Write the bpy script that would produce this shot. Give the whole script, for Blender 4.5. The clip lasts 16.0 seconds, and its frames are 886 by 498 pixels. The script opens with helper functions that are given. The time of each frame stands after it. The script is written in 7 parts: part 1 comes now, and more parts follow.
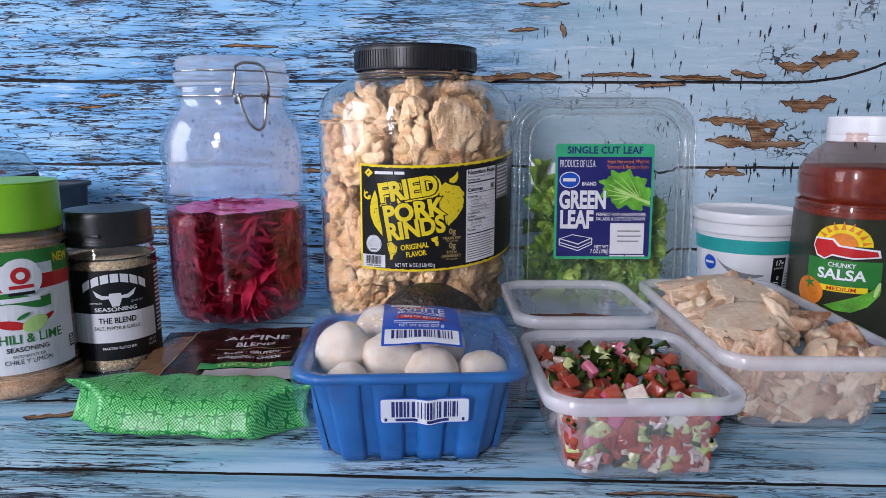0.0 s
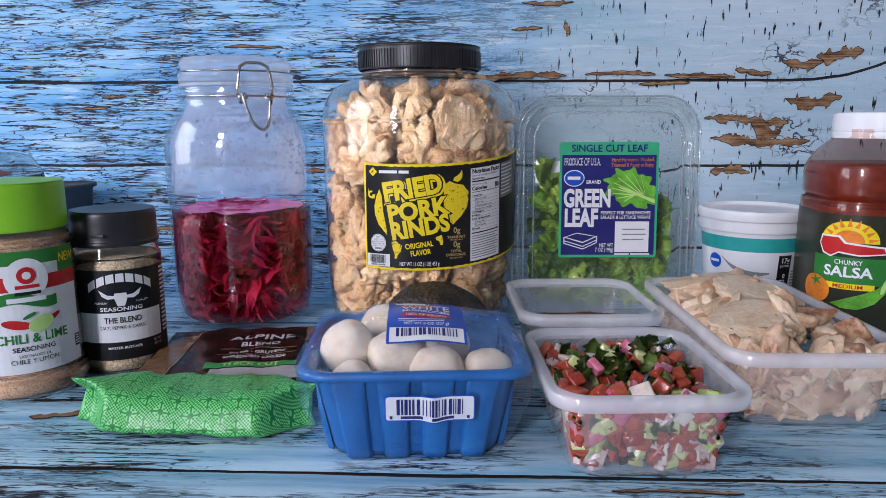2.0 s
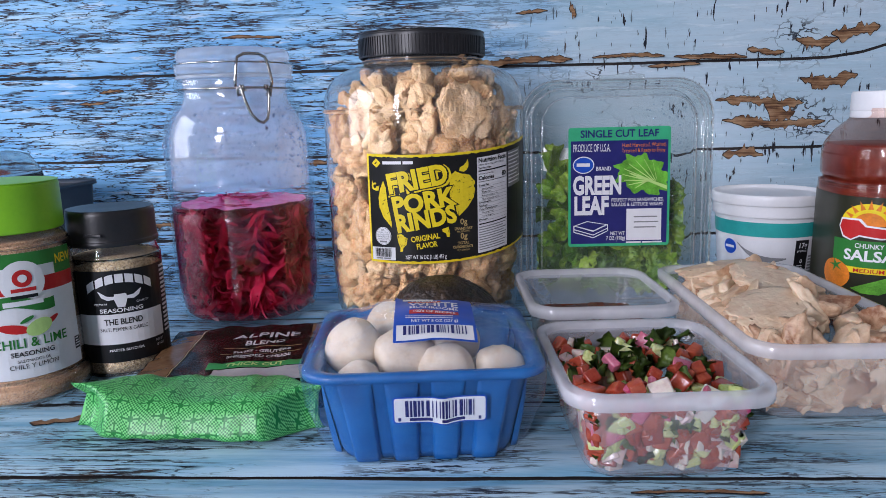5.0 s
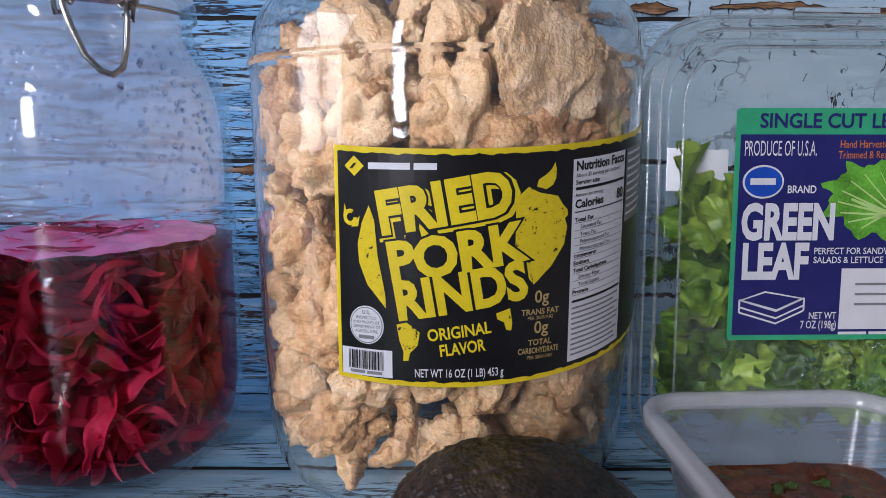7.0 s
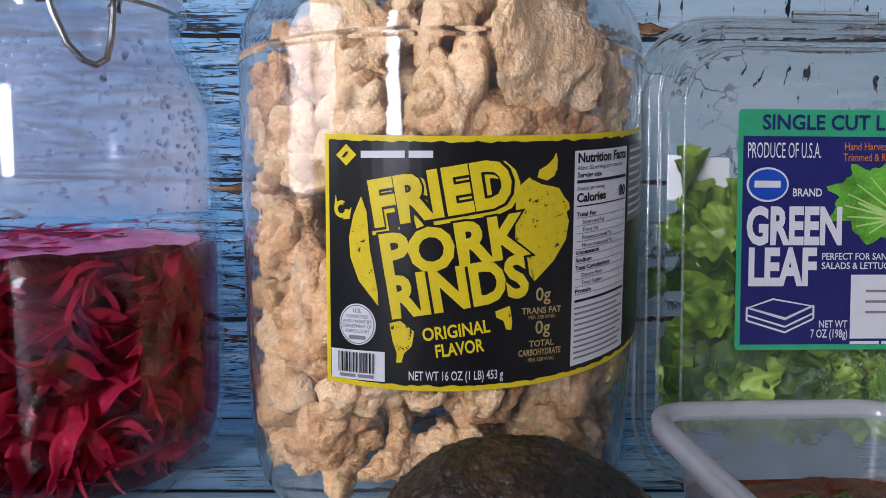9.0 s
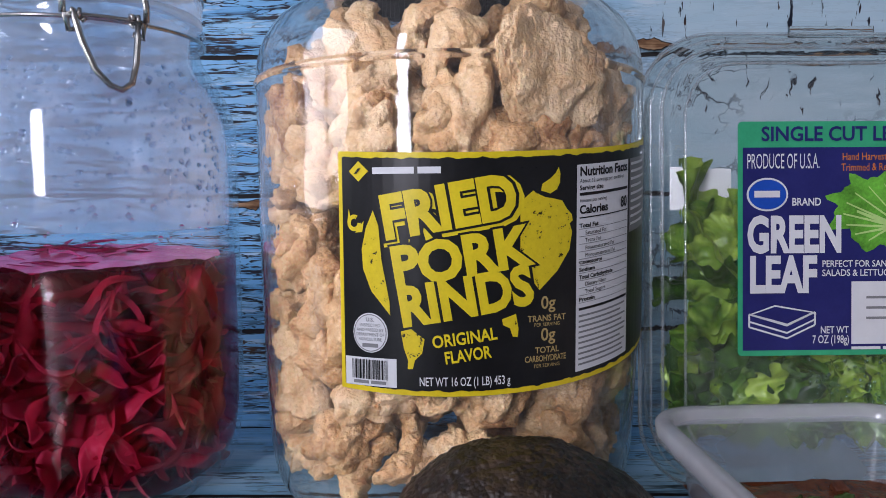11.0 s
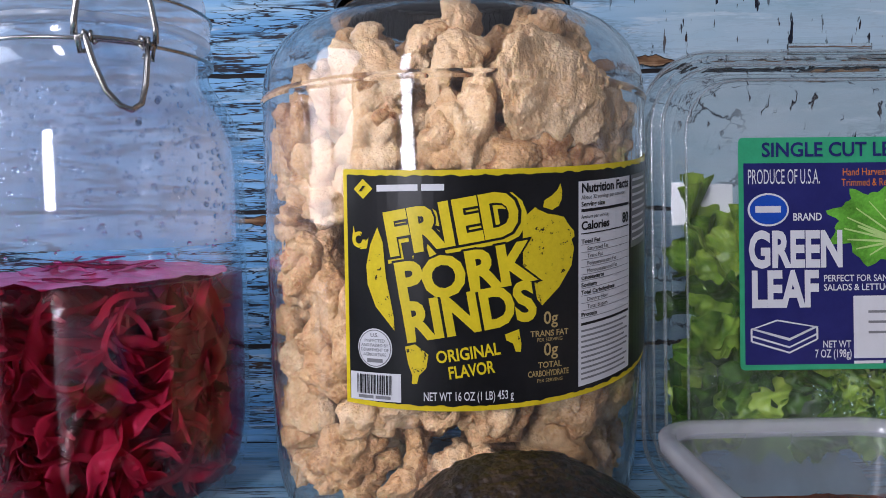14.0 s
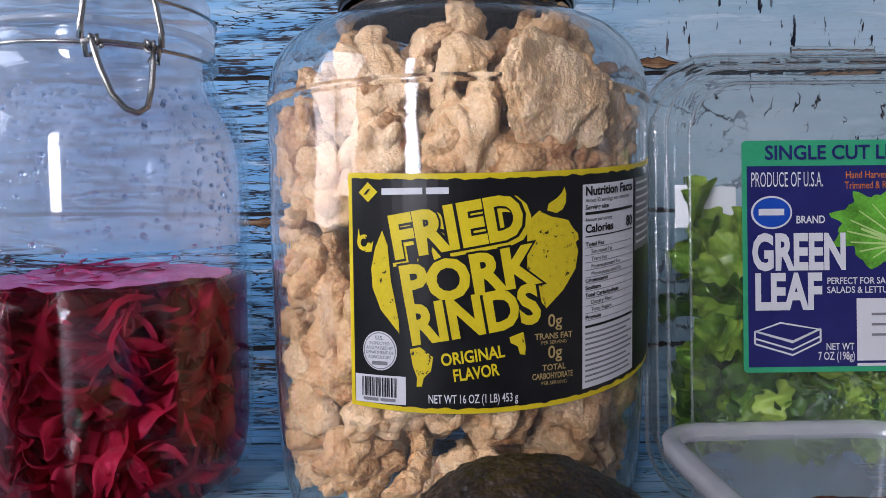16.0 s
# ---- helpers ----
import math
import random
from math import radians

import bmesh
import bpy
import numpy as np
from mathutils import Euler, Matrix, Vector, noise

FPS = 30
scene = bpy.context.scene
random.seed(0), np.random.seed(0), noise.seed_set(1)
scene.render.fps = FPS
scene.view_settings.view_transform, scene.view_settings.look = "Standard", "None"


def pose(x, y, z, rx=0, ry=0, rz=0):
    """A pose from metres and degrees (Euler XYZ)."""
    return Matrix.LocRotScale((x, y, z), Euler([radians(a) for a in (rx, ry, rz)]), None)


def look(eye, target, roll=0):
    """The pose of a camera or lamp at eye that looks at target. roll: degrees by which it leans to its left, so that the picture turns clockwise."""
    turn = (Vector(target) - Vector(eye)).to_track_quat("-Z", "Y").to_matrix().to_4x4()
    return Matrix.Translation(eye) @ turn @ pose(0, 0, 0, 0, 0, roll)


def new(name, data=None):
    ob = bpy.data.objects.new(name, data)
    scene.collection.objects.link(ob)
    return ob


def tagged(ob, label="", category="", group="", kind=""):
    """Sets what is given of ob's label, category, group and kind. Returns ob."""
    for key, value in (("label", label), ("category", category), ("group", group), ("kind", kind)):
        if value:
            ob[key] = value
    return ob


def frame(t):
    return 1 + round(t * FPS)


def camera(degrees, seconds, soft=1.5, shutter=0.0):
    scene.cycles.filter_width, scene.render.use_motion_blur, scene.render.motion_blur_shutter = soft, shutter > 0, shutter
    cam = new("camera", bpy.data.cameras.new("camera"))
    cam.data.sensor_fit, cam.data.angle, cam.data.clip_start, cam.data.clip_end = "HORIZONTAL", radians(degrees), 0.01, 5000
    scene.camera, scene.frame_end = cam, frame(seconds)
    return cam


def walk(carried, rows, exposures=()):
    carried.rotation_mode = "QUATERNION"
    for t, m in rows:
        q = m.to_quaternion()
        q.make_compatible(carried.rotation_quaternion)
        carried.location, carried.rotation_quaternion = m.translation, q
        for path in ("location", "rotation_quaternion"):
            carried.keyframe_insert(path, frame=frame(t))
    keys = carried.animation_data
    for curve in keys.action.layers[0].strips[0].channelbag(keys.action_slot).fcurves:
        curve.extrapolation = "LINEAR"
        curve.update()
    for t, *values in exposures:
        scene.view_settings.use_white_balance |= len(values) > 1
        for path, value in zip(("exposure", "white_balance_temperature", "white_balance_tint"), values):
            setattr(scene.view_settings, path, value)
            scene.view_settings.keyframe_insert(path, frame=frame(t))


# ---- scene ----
cam = camera(65.2, 16.0, 0.7)
PATH = [
    (0, (0.061, -0.007, 0.173), (-0.157, 1.947, -0.195), 0.2),
    (0.5, (0.064, -0.006, 0.171), (-0.161, 1.948, -0.19), -0.1),
    (1, (0.062, -0.007, 0.172), (-0.164, 1.946, -0.193), -0.2),
    (1.5, (0.06, -0.007, 0.173), (-0.168, 1.945, -0.195), -0.2),
    (2, (0.061, -0.007, 0.171), (-0.17, 1.946, -0.193), -0.1),
    (2.5, (0.063, -0.006, 0.172), (-0.173, 1.946, -0.193), -0.3),
    (3, (0.063, -0.006, 0.172), (-0.174, 1.946, -0.193), -0.7),
    (3.5, (0.062, -0.006, 0.172), (-0.174, 1.946, -0.193), -0.7),
    (3.7, (0.061, -0.008, 0.173), (-0.169, 1.945, -0.194), -0.5),
    (5.8, (0.057, 0.057, 0.171), (-0.207, 1.996, -0.238), -2.6),
    (6, (0.033, 0.109, 0.18), (-0.186, 2.053, -0.232), -4.2),
    (6.2, (0.021, 0.166, 0.19), (-0.114, 2.108, -0.269), -3.9),
    (6.3, (0.016, 0.196, 0.181), (-0.05, 2.135, -0.302), -2.9),
    (6.5, (0.012, 0.236, 0.169), (-0.012, 2.168, -0.348), -2.2),
    (6.8, (0.003, 0.271, 0.161), (-0.12, 2.222, -0.262), 0.3),
    (7, (-0.005, 0.281, 0.146), (-0.166, 2.244, -0.201), 0.1),
    (7.5, (-0.008, 0.294, 0.126), (-0.08, 2.281, -0.091), 1.3),
    (8, (-0.007, 0.292, 0.124), (-0.134, 2.282, -0.033), 0.0),
    (8.2, (-0.008, 0.292, 0.126), (-0.138, 2.277, -0.078), 0.3),
    (10.5, (-0.006, 0.282, 0.125), (-0.155, 2.269, -0.05), -0.1),
    (11, (-0.005, 0.28, 0.126), (-0.18, 2.266, -0.036), -0.4),
    (11.5, (-0.005, 0.279, 0.127), (-0.188, 2.265, -0.017), -0.4),
    (12, (-0.005, 0.278, 0.127), (-0.189, 2.265, 0.001), -0.3),
    (12.5, (-0.005, 0.278, 0.128), (-0.19, 2.266, 0.002), -0.4),
    (13, (-0.005, 0.278, 0.128), (-0.19, 2.265, 0.001), -0.4),
    (13.5, (-0.004, 0.278, 0.127), (-0.19, 2.266, 0.003), -0.4),
    (14, (-0.004, 0.277, 0.127), (-0.195, 2.264, 0.005), -0.6),
    (14.5, (-0.004, 0.276, 0.128), (-0.197, 2.263, 0.004), -0.8),
    (15, (-0.004, 0.277, 0.128), (-0.199, 2.263, 0.003), -0.8),
    (15.5, (-0.004, 0.276, 0.128), (-0.200, 2.262, 0.005), -0.7),
    (16, (-0.005, 0.276, 0.128), (-0.200, 2.262, 0.007), -0.6),
]
EXPOSURE = 0.28
walk(cam, [(t, look(eye, target, roll)) for t, eye, target, roll in PATH], [(t, EXPOSURE + e, 6250, 22) for t, e in ((0.0, 0.0), (3.7, 0.0), (6.0, -0.04), (7.0, -0.24), (16.0, -0.30))])


# ---- light ----
world = bpy.data.worlds.new("sky")
scene.world = world
world.use_nodes = True
wt = world.node_tree
sky = wt.nodes.new("ShaderNodeTexSky")
sky.sky_type, sky.sun_disc = "NISHITA", False
sky.sun_elevation, sky.sun_rotation = radians(38), radians(-100)
wt.links.new(sky.outputs[0], wt.nodes["Background"].inputs[0])
wt.nodes["Background"].inputs[1].default_value = 0.1


def area_lamp(name, m, w, h, power, color):
    d = bpy.data.lights.new(name, "AREA")
    d.shape, d.size, d.size_y, d.energy, d.color = "RECTANGLE", w, h, power, color
    ob = new(name, d)
    ob.matrix_world = m
    return tagged(ob, "soft daylight coming in through the window opening", "daylight", kind="structure")


area_lamp("window_light", look((-1.57, -0.10, 0.60), (0.0, 0.25, 0.25)), 0.95, 1.1, 13.0, (0.86, 0.93, 1.0))
area_lamp("window_light", look((-0.95, -1.98, 0.80), (0.0, 0.4, 0.1)), 0.26, 1.35, 36.0, (0.92, 0.95, 1.0))


# ---- helpers for materials ----
def nodes_of(name):
    m = bpy.data.materials.new(name)
    m.use_nodes = True
    t = m.node_tree
    return m, t, t.nodes, t.links


def put(t, kind, **inputs):
    n = t.nodes.new(kind)
    for k, v in inputs.items():
        n.inputs[k.replace("_", " ")].default_value = v
    return n


def ramp(t, fac, stops, interp="LINEAR"):
    n = t.nodes.new("ShaderNodeValToRGB")
    n.color_ramp.interpolation = interp
    while len(n.color_ramp.elements) < len(stops):
        n.color_ramp.elements.new(0.5)
    for e, (p, c) in zip(n.color_ramp.elements, stops):
        e.position, e.color = p, (*c, 1) if len(c) == 3 else c
    t.links.new(fac, n.inputs[0])
    return n.outputs[0]


def math_node(t, op, a, b=0.5, clamp=False):
    n = t.nodes.new("ShaderNodeMath")
    n.operation, n.use_clamp = op, clamp
    for i, v in enumerate((a, b)):
        if isinstance(v, (int, float)):
            n.inputs[i].default_value = v
        else:
            t.links.new(v, n.inputs[i])
    return n.outputs[0]


def mixc(t, fac, a, b):
    n = t.nodes.new("ShaderNodeMix")
    n.data_type = "RGBA"
    for i, v in ((0, fac), (6, a), (7, b)):
        if isinstance(v, (int, float)):
            n.inputs[i].default_value = v
        elif isinstance(v, tuple):
            n.inputs[i].default_value = (*v, 1)
        else:
            t.links.new(v, n.inputs[i])
    return n.outputs[2]


def texco(t, which="Object", scale=(1, 1, 1)):
    c = t.nodes.new("ShaderNodeTexCoord")
    m = t.nodes.new("ShaderNodeMapping")
    m.inputs["Scale"].default_value = scale
    t.links.new(c.outputs[which], m.inputs[0])
    return m.outputs[0]


def noise_tex(t, vec, scale, detail=4, rough=0.55, dist=0.0):
    n = put(t, "ShaderNodeTexNoise", Scale=scale, Detail=detail, Roughness=rough, Distortion=dist)
    t.links.new(vec, n.inputs["Vector"])
    return n.outputs["Fac"]


def surface(name, stops, rough=0.5, scale=60, fine=600, bump=0.0003, metal=0.0, sub=0.0, sub_r=(0.004, 0.002, 0.001), coat=0.0, spec=0.5,
            per_object=0.0, rough_var=0.1, alpha=1.0, trans=0.0):
    """A Principled material: colour by two scales of noise, roughness that varies with it, and fine relief."""
    m, t, n, l = nodes_of(name)
    p = n["Principled BSDF"]
    v = texco(t)
    a = noise_tex(t, v, scale, 5)
    b = noise_tex(t, v, fine, 3)
    f = math_node(t, "ADD", math_node(t, "MULTIPLY", a, 0.7), math_node(t, "MULTIPLY", b, 0.3))
    if per_object:
        oi = n.new("ShaderNodeObjectInfo")
        f = math_node(t, "ADD", f, math_node(t, "MULTIPLY", math_node(t, "SUBTRACT", oi.outputs["Random"], 0.5), per_object))
    l.new(ramp(t, f, stops), p.inputs["Base Color"])
    l.new(math_node(t, "ADD", math_node(t, "MULTIPLY", b, rough_var), rough - rough_var / 2, True), p.inputs["Roughness"])
    p.inputs["Metallic"].default_value = metal
    p.inputs["Specular IOR Level"].default_value = spec
    p.inputs["Coat Weight"].default_value = coat
    p.inputs["Coat Roughness"].default_value = 0.12
    p.inputs["Transmission Weight"].default_value = trans
    if sub:
        p.inputs["Subsurface Weight"].default_value = sub
        p.inputs["Subsurface Radius"].default_value = sub_r
        p.inputs["Subsurface Scale"].default_value = 1.0
    if bump:
        bn = put(t, "ShaderNodeBump", Strength=0.6, Distance=bump)
        l.new(f, bn.inputs["Height"])
        l.new(bn.outputs[0], p.inputs["Normal"])
    return m


def clear(name, tint=(1, 1, 1), rough=0.03, ior=1.45, haze=0.0, haze_col=(0.8, 0.85, 0.9), wobble=0.0, spots=0.0):
    """See-through plastic or glass: mirror gloss by Fresnel over a clear body, with a little milky haze."""
    m, t, n, l = nodes_of(name)
    n.remove(n["Principled BSDF"])
    out = n["Material Output"]
    tr = put(t, "ShaderNodeBsdfTransparent", Color=(*tint, 1))
    gl = put(t, "ShaderNodeBsdfAnisotropic", Color=(1, 1, 1, 1), Roughness=rough)
    body = tr.outputs[0]
    v = texco(t)
    if haze:
        df = put(t, "ShaderNodeBsdfDiffuse", Color=(*haze_col, 1))
        tl = put(t, "ShaderNodeBsdfTranslucent", Color=(*haze_col, 1))
        both = n.new("ShaderNodeMixShader")
        l.new(df.outputs[0], both.inputs[1]), l.new(tl.outputs[0], both.inputs[2])
        mx = n.new("ShaderNodeMixShader")
        h = noise_tex(t, v, 35, 4)
        l.new(math_node(t, "MULTIPLY", ramp(t, h, [(0.3, (0.78, 0.78, 0.78)), (0.75, (1.18, 1.18, 1.18))]), haze, True), mx.inputs[0])
        l.new(tr.outputs[0], mx.inputs[1]), l.new(both.outputs[0], mx.inputs[2])
        body = mx.outputs[0]
    fr = put(t, "ShaderNodeLayerWeight", Blend=0.5)
    if wobble:
        bn = put(t, "ShaderNodeBump", Strength=0.5, Distance=wobble)
        l.new(noise_tex(t, v, 45, 3), bn.inputs["Height"])
        l.new(bn.outputs[0], gl.inputs["Normal"])
    f0 = ((ior - 1) / (ior + 1)) ** 2
    gloss = math_node(t, "ADD", math_node(t, "MULTIPLY", math_node(t, "POWER", fr.outputs["Facing"], 5.0), 0.75 - f0), f0)
    top = n.new("ShaderNodeMixShader")
    l.new(gloss, top.inputs[0]), l.new(body, top.inputs[1]), l.new(gl.outputs[0], top.inputs[2])
    l.new(top.outputs[0], out.inputs["Surface"])
    return m


def glass(name, tint=(1, 1, 1), rough=0.0, ior=1.45, wobble=0.0, wob_scale=45, haze=0.0):
    """Real refracting glass or plastic, for skins that have a wall."""
    m, t, n, l = nodes_of(name)
    n.remove(n["Principled BSDF"])
    g = put(t, "ShaderNodeBsdfGlass", Color=(*tint, 1), Roughness=rough, IOR=ior)
    v = texco(t)
    if wobble:
        bn = put(t, "ShaderNodeBump", Strength=0.5, Distance=wobble)
        l.new(noise_tex(t, v, wob_scale, 3), bn.inputs["Height"])
        l.new(bn.outputs[0], g.inputs["Normal"])
    last = g.outputs[0]
    if haze:
        df = put(t, "ShaderNodeBsdfDiffuse", Color=(0.75, 0.8, 0.86, 1))
        mx = n.new("ShaderNodeMixShader")
        mx.inputs[0].default_value = haze
        l.new(last, mx.inputs[1]), l.new(df.outputs[0], mx.inputs[2])
        last = mx.outputs[0]
    l.new(last, n["Material Output"].inputs["Surface"])
    return m


def printed(name, col, rough=0.35, var=0.12):
    lo = tuple(c * (1 - var) for c in col)
    hi = tuple(min(1, c * (1 + var) + 0.004) for c in col)
    return surface(name, [(0.3, lo), (0.7, hi)], rough=rough, scale=90, fine=900, bump=0.00004, spec=0.3)


# ---- helpers for shapes ----
def part(name, bm, material, parent=None, label="", smooth=True, shadow=True):
    me = bpy.data.meshes.new(name)
    bm.normal_update()
    bm.to_mesh(me)
    bm.free()
    if smooth:
        me.polygons.foreach_set("use_smooth", [True] * len(me.polygons))
    me.materials.append(material)
    ob = new(name, me)
    ob.parent = parent
    ob.visible_shadow = shadow
    if label:
        ob["label"] = label
    return ob


def thing(name, m, label, category, group="", kind=""):
    ob = new(name)
    ob.empty_display_size = 0.02
    ob.matrix_world = m
    return tagged(ob, label, category, group, kind)


def lathe(profile, seg=72, square=0.0):
    """Turns a profile of (radius, height) about z; square > 0 makes the section a rounded square."""
    bm = bmesh.new()
    rings = []
    for r, z in profile:
        ring = []
        for i in range(seg):
            a = 2 * math.pi * i / seg
            k = 1.0
            if square:
                e = 2 + square
                k = (abs(math.cos(a)) ** e + abs(math.sin(a)) ** e) ** (-1 / e)
            ring.append(bm.verts.new((r * k * math.cos(a), r * k * math.sin(a), z)))
        rings.append(ring)
    for a, b in zip(rings, rings[1:]):
        for i in range(seg):
            bm.faces.new((a[i], a[(i + 1) % seg], b[(i + 1) % seg], b[i]))
    if profile[0][0] < 0.0025:
        bm.faces.new(rings[0][::-1])
    if profile[-1][0] < 0.0025:
        bm.faces.new(rings[-1])
    bmesh.ops.recalc_face_normals(bm, faces=bm.faces)
    return bm


def smooth_profile(points, steps=5):
    """Catmull-Rom through profile points."""
    out = []
    n = len(points)
    for i in range(n - 1):
        p = [points[max(0, i - 1)], points[i], points[i + 1], points[min(n - 1, i + 2)]]
        for s in range(steps):
            u = s / steps
            out.append(tuple(0.5 * (2 * p[1][k] + (p[2][k] - p[0][k]) * u + (2 * p[0][k] - 5 * p[1][k] + 4 * p[2][k] - p[3][k]) * u * u
                                    + (3 * p[1][k] - p[0][k] - 3 * p[2][k] + p[3][k]) * u ** 3) for k in (0, 1)))
    out.append(points[-1])
    return out


def rr(hw, hd, r, n=6):
    """The outline of a rounded rectangle."""
    pts = []
    for cx, cy, a0 in ((hw - r, hd - r, 0), (-hw + r, hd - r, 90), (-hw + r, -hd + r, 180), (hw - r, -hd + r, 270)):
        for i in range(n + 1):
            a = radians(a0 + 90 * i / n)
            pts.append((cx + r * math.cos(a), cy + r * math.sin(a)))
    return pts


def loft(rings, cap_first=True, cap_last=False):
    """Rounded rectangles (half width, half depth, corner, height), joined one to the next."""
    bm = bmesh.new()
    vs = [[bm.verts.new((x, y, z)) for x, y in rr(hw, hd, r)] for hw, hd, r, z in rings]
    n = len(vs[0])
    for a, b in zip(vs, vs[1:]):
        for i in range(n):
            bm.faces.new((a[i], a[(i + 1) % n], b[(i + 1) % n], b[i]))
    if cap_first:
        bm.faces.new(vs[0][::-1])
    if cap_last:
        bm.faces.new(vs[-1])
    bmesh.ops.recalc_face_normals(bm, faces=bm.faces)
    return bm


def box(hw, hd, z0, z1, bevel=0.0, at=(0, 0)):
    bm = bmesh.new()
    bmesh.ops.create_cube(bm, size=1, matrix=Matrix.Translation((at[0], at[1], (z0 + z1) / 2)) @ Matrix.Diagonal((2 * hw, 2 * hd, z1 - z0, 1)))
    if bevel:
        bmesh.ops.bevel(bm, geom=bm.edges[:], offset=bevel, segments=2, profile=0.5, affect="EDGES")
    return bm


def tube(points, r, seg=8, closed=False):
    """A round wire along points."""
    bm = bmesh.new()
    pts = [Vector(p) for p in points]
    rings = []
    up = Vector((0.3, 0.2, 0.9)).normalized()
    n = len(pts)
    for i, p in enumerate(pts):
        d = (pts[(i + 1) % n] if closed else pts[min(n - 1, i + 1)]) - (pts[i - 1] if closed else pts[max(0, i - 1)])
        d.normalize()
        s = d.cross(up).normalized()
        w = s.cross(d)
        rings.append([bm.verts.new(p + r * (math.cos(2 * math.pi * k / seg) * s + math.sin(2 * math.pi * k / seg) * w)) for k in range(seg)])
    pairs = list(zip(rings, rings[1:])) + ([(rings[-1], rings[0])] if closed else [])
    for a, b in pairs:
        for k in range(seg):
            bm.faces.new((a[k], a[(k + 1) % seg], b[(k + 1) % seg], b[k]))
    if not closed:
        bm.faces.new(rings[0][::-1]), bm.faces.new(rings[-1])
    bmesh.ops.recalc_face_normals(bm, faces=bm.faces)
    return bm


def blob(seed, size, amp=0.25, freq=1.6, sub=3, fine=0.06, curl=0.0, flat=1.0):
    """A lumpy piece: a sphere stretched, curled and swollen by noise."""
    bm = bmesh.new()
    bmesh.ops.create_icosphere(bm, subdivisions=sub, radius=1)
    o = Vector((seed * 7.3, seed * 3.1, seed * 5.7))
    for v in bm.verts:
        d = v.co.normalized()
        k = 1 + amp * noise.fractal(d * freq + o, 0.9, 2.0, 3) + fine * noise.fractal(d * freq * 6 + o, 0.7, 2.1, 4)
        p = Vector((d.x * size[0], d.y * size[1], d.z * size[2] * flat)) * k
        if curl:
            a = p.x / size[0] * curl
            rad = size[0] / curl
            p = Vector(((rad - p.z) * math.sin(a), p.y, rad - (rad - p.z) * math.cos(a)))
        v.co = p
    return bm


def shell_of(ob, thickness):
    """Gives a thin skin its wall, inwards."""
    md = ob.modifiers.new("wall", "SOLIDIFY")
    md.thickness, md.offset = thickness, -1.0
    return ob


def beads(name, spots, material, parent, label):
    """Many small round drops (centre, radius) in one mesh."""
    base = bmesh.new()
    bmesh.ops.create_icosphere(base, subdivisions=2, radius=1)
    co = np.array([v.co[:] for v in base.verts])
    tris = np.array([[v.index for v in f.verts] for f in base.faces])
    base.free()
    pts = np.concatenate([co * r + np.array(c) for c, r in spots])
    faces = np.concatenate([tris + len(co) * i for i in range(len(spots))])
    me = bpy.data.meshes.new(name)
    me.from_pydata(pts.tolist(), [], faces.tolist())
    me.polygons.foreach_set("use_smooth", [True] * len(me.polygons))
    me.materials.append(material)
    ob = new(name, me)
    ob.parent = parent
    ob.visible_shadow = False
    return tagged(ob, label, kind="stuff")


def mesh_of(name, bm, material, smooth=True):
    me = bpy.data.meshes.new(name)
    bm.normal_update()
    bm.to_mesh(me)
    bm.free()
    if smooth:
        me.polygons.foreach_set("use_smooth", [True] * len(me.polygons))
    me.materials.append(material)
    return me


def placed(name, me, m, label, category, group):
    ob = new(name, me)
    ob.matrix_world = m
    return tagged(ob, label, category, group)


# ---- helpers for print on labels: u to the right, v up, h proud of the surface ----
def round_wall(radius, phi=0.0):
    """Maps label places on to a standing cylinder that faces -y; radius may be a function of the height."""
    rf = radius if callable(radius) else (lambda v: radius)
    r0 = rf(0.06)

    def go(u, v, h):
        a, r = phi + u / r0, rf(v) + h
        return (r * math.sin(a), -r * math.cos(a), v)
    go.step = 0.004
    return go


def flat_wall(m):
    def go(u, v, h):
        return tuple(m @ Vector((u, -h, v)))
    go.step = 0.0
    return go


def lay(bm, mapper, h, step=None):
    step = mapper.step if step is None else step
    if step and bm.verts:
        lo, hi = min(v.co.x for v in bm.verts), max(v.co.x for v in bm.verts)
        k = math.ceil(lo / step)
        while k * step < hi:
            bmesh.ops.bisect_plane(bm, geom=bm.verts[:] + bm.edges[:] + bm.faces[:], plane_co=(k * step, 0, 0), plane_no=(1, 0, 0))
            k += 1
    for v in bm.verts:
        v.co = mapper(v.co.x, v.co.y, h)
    return bm


def art(parent, name, polys, mapper, h, material, label=""):
    bm = bmesh.new()
    for poly in polys:
        bm.faces.new([bm.verts.new((u, v, 0)) for u, v in poly])
    bmesh.ops.remove_doubles(bm, verts=bm.verts[:], dist=0.000004)
    bmesh.ops.triangulate(bm, faces=[f for f in bm.faces if len(f.verts) > 4])
    return part(name, lay(bm, mapper, h), material, parent, label, smooth=False)


def rect(u0, v0, u1, v1):
    return [(u0, v0), (u1, v0), (u1, v1), (u0, v1)]


def oval(cu, cv, a, b, n=28, turn=0.0, start=0, end=360):
    c, s = math.cos(radians(turn)), math.sin(radians(turn))
    out = []
    for i in range(n):
        w = radians(start + (end - start) * i / (n if end - start == 360 else n - 1))
        x, y = a * math.cos(w), b * math.sin(w)
        out.append((cu + c * x - s * y, cv + s * x + c * y))
    return out


def round_rect(u0, v0, u1, v1, r):
    return [((u0 + u1) / 2 + x, (v0 + v1) / 2 + y) for x, y in rr((u1 - u0) / 2, (v1 - v0) / 2, r, 4)]


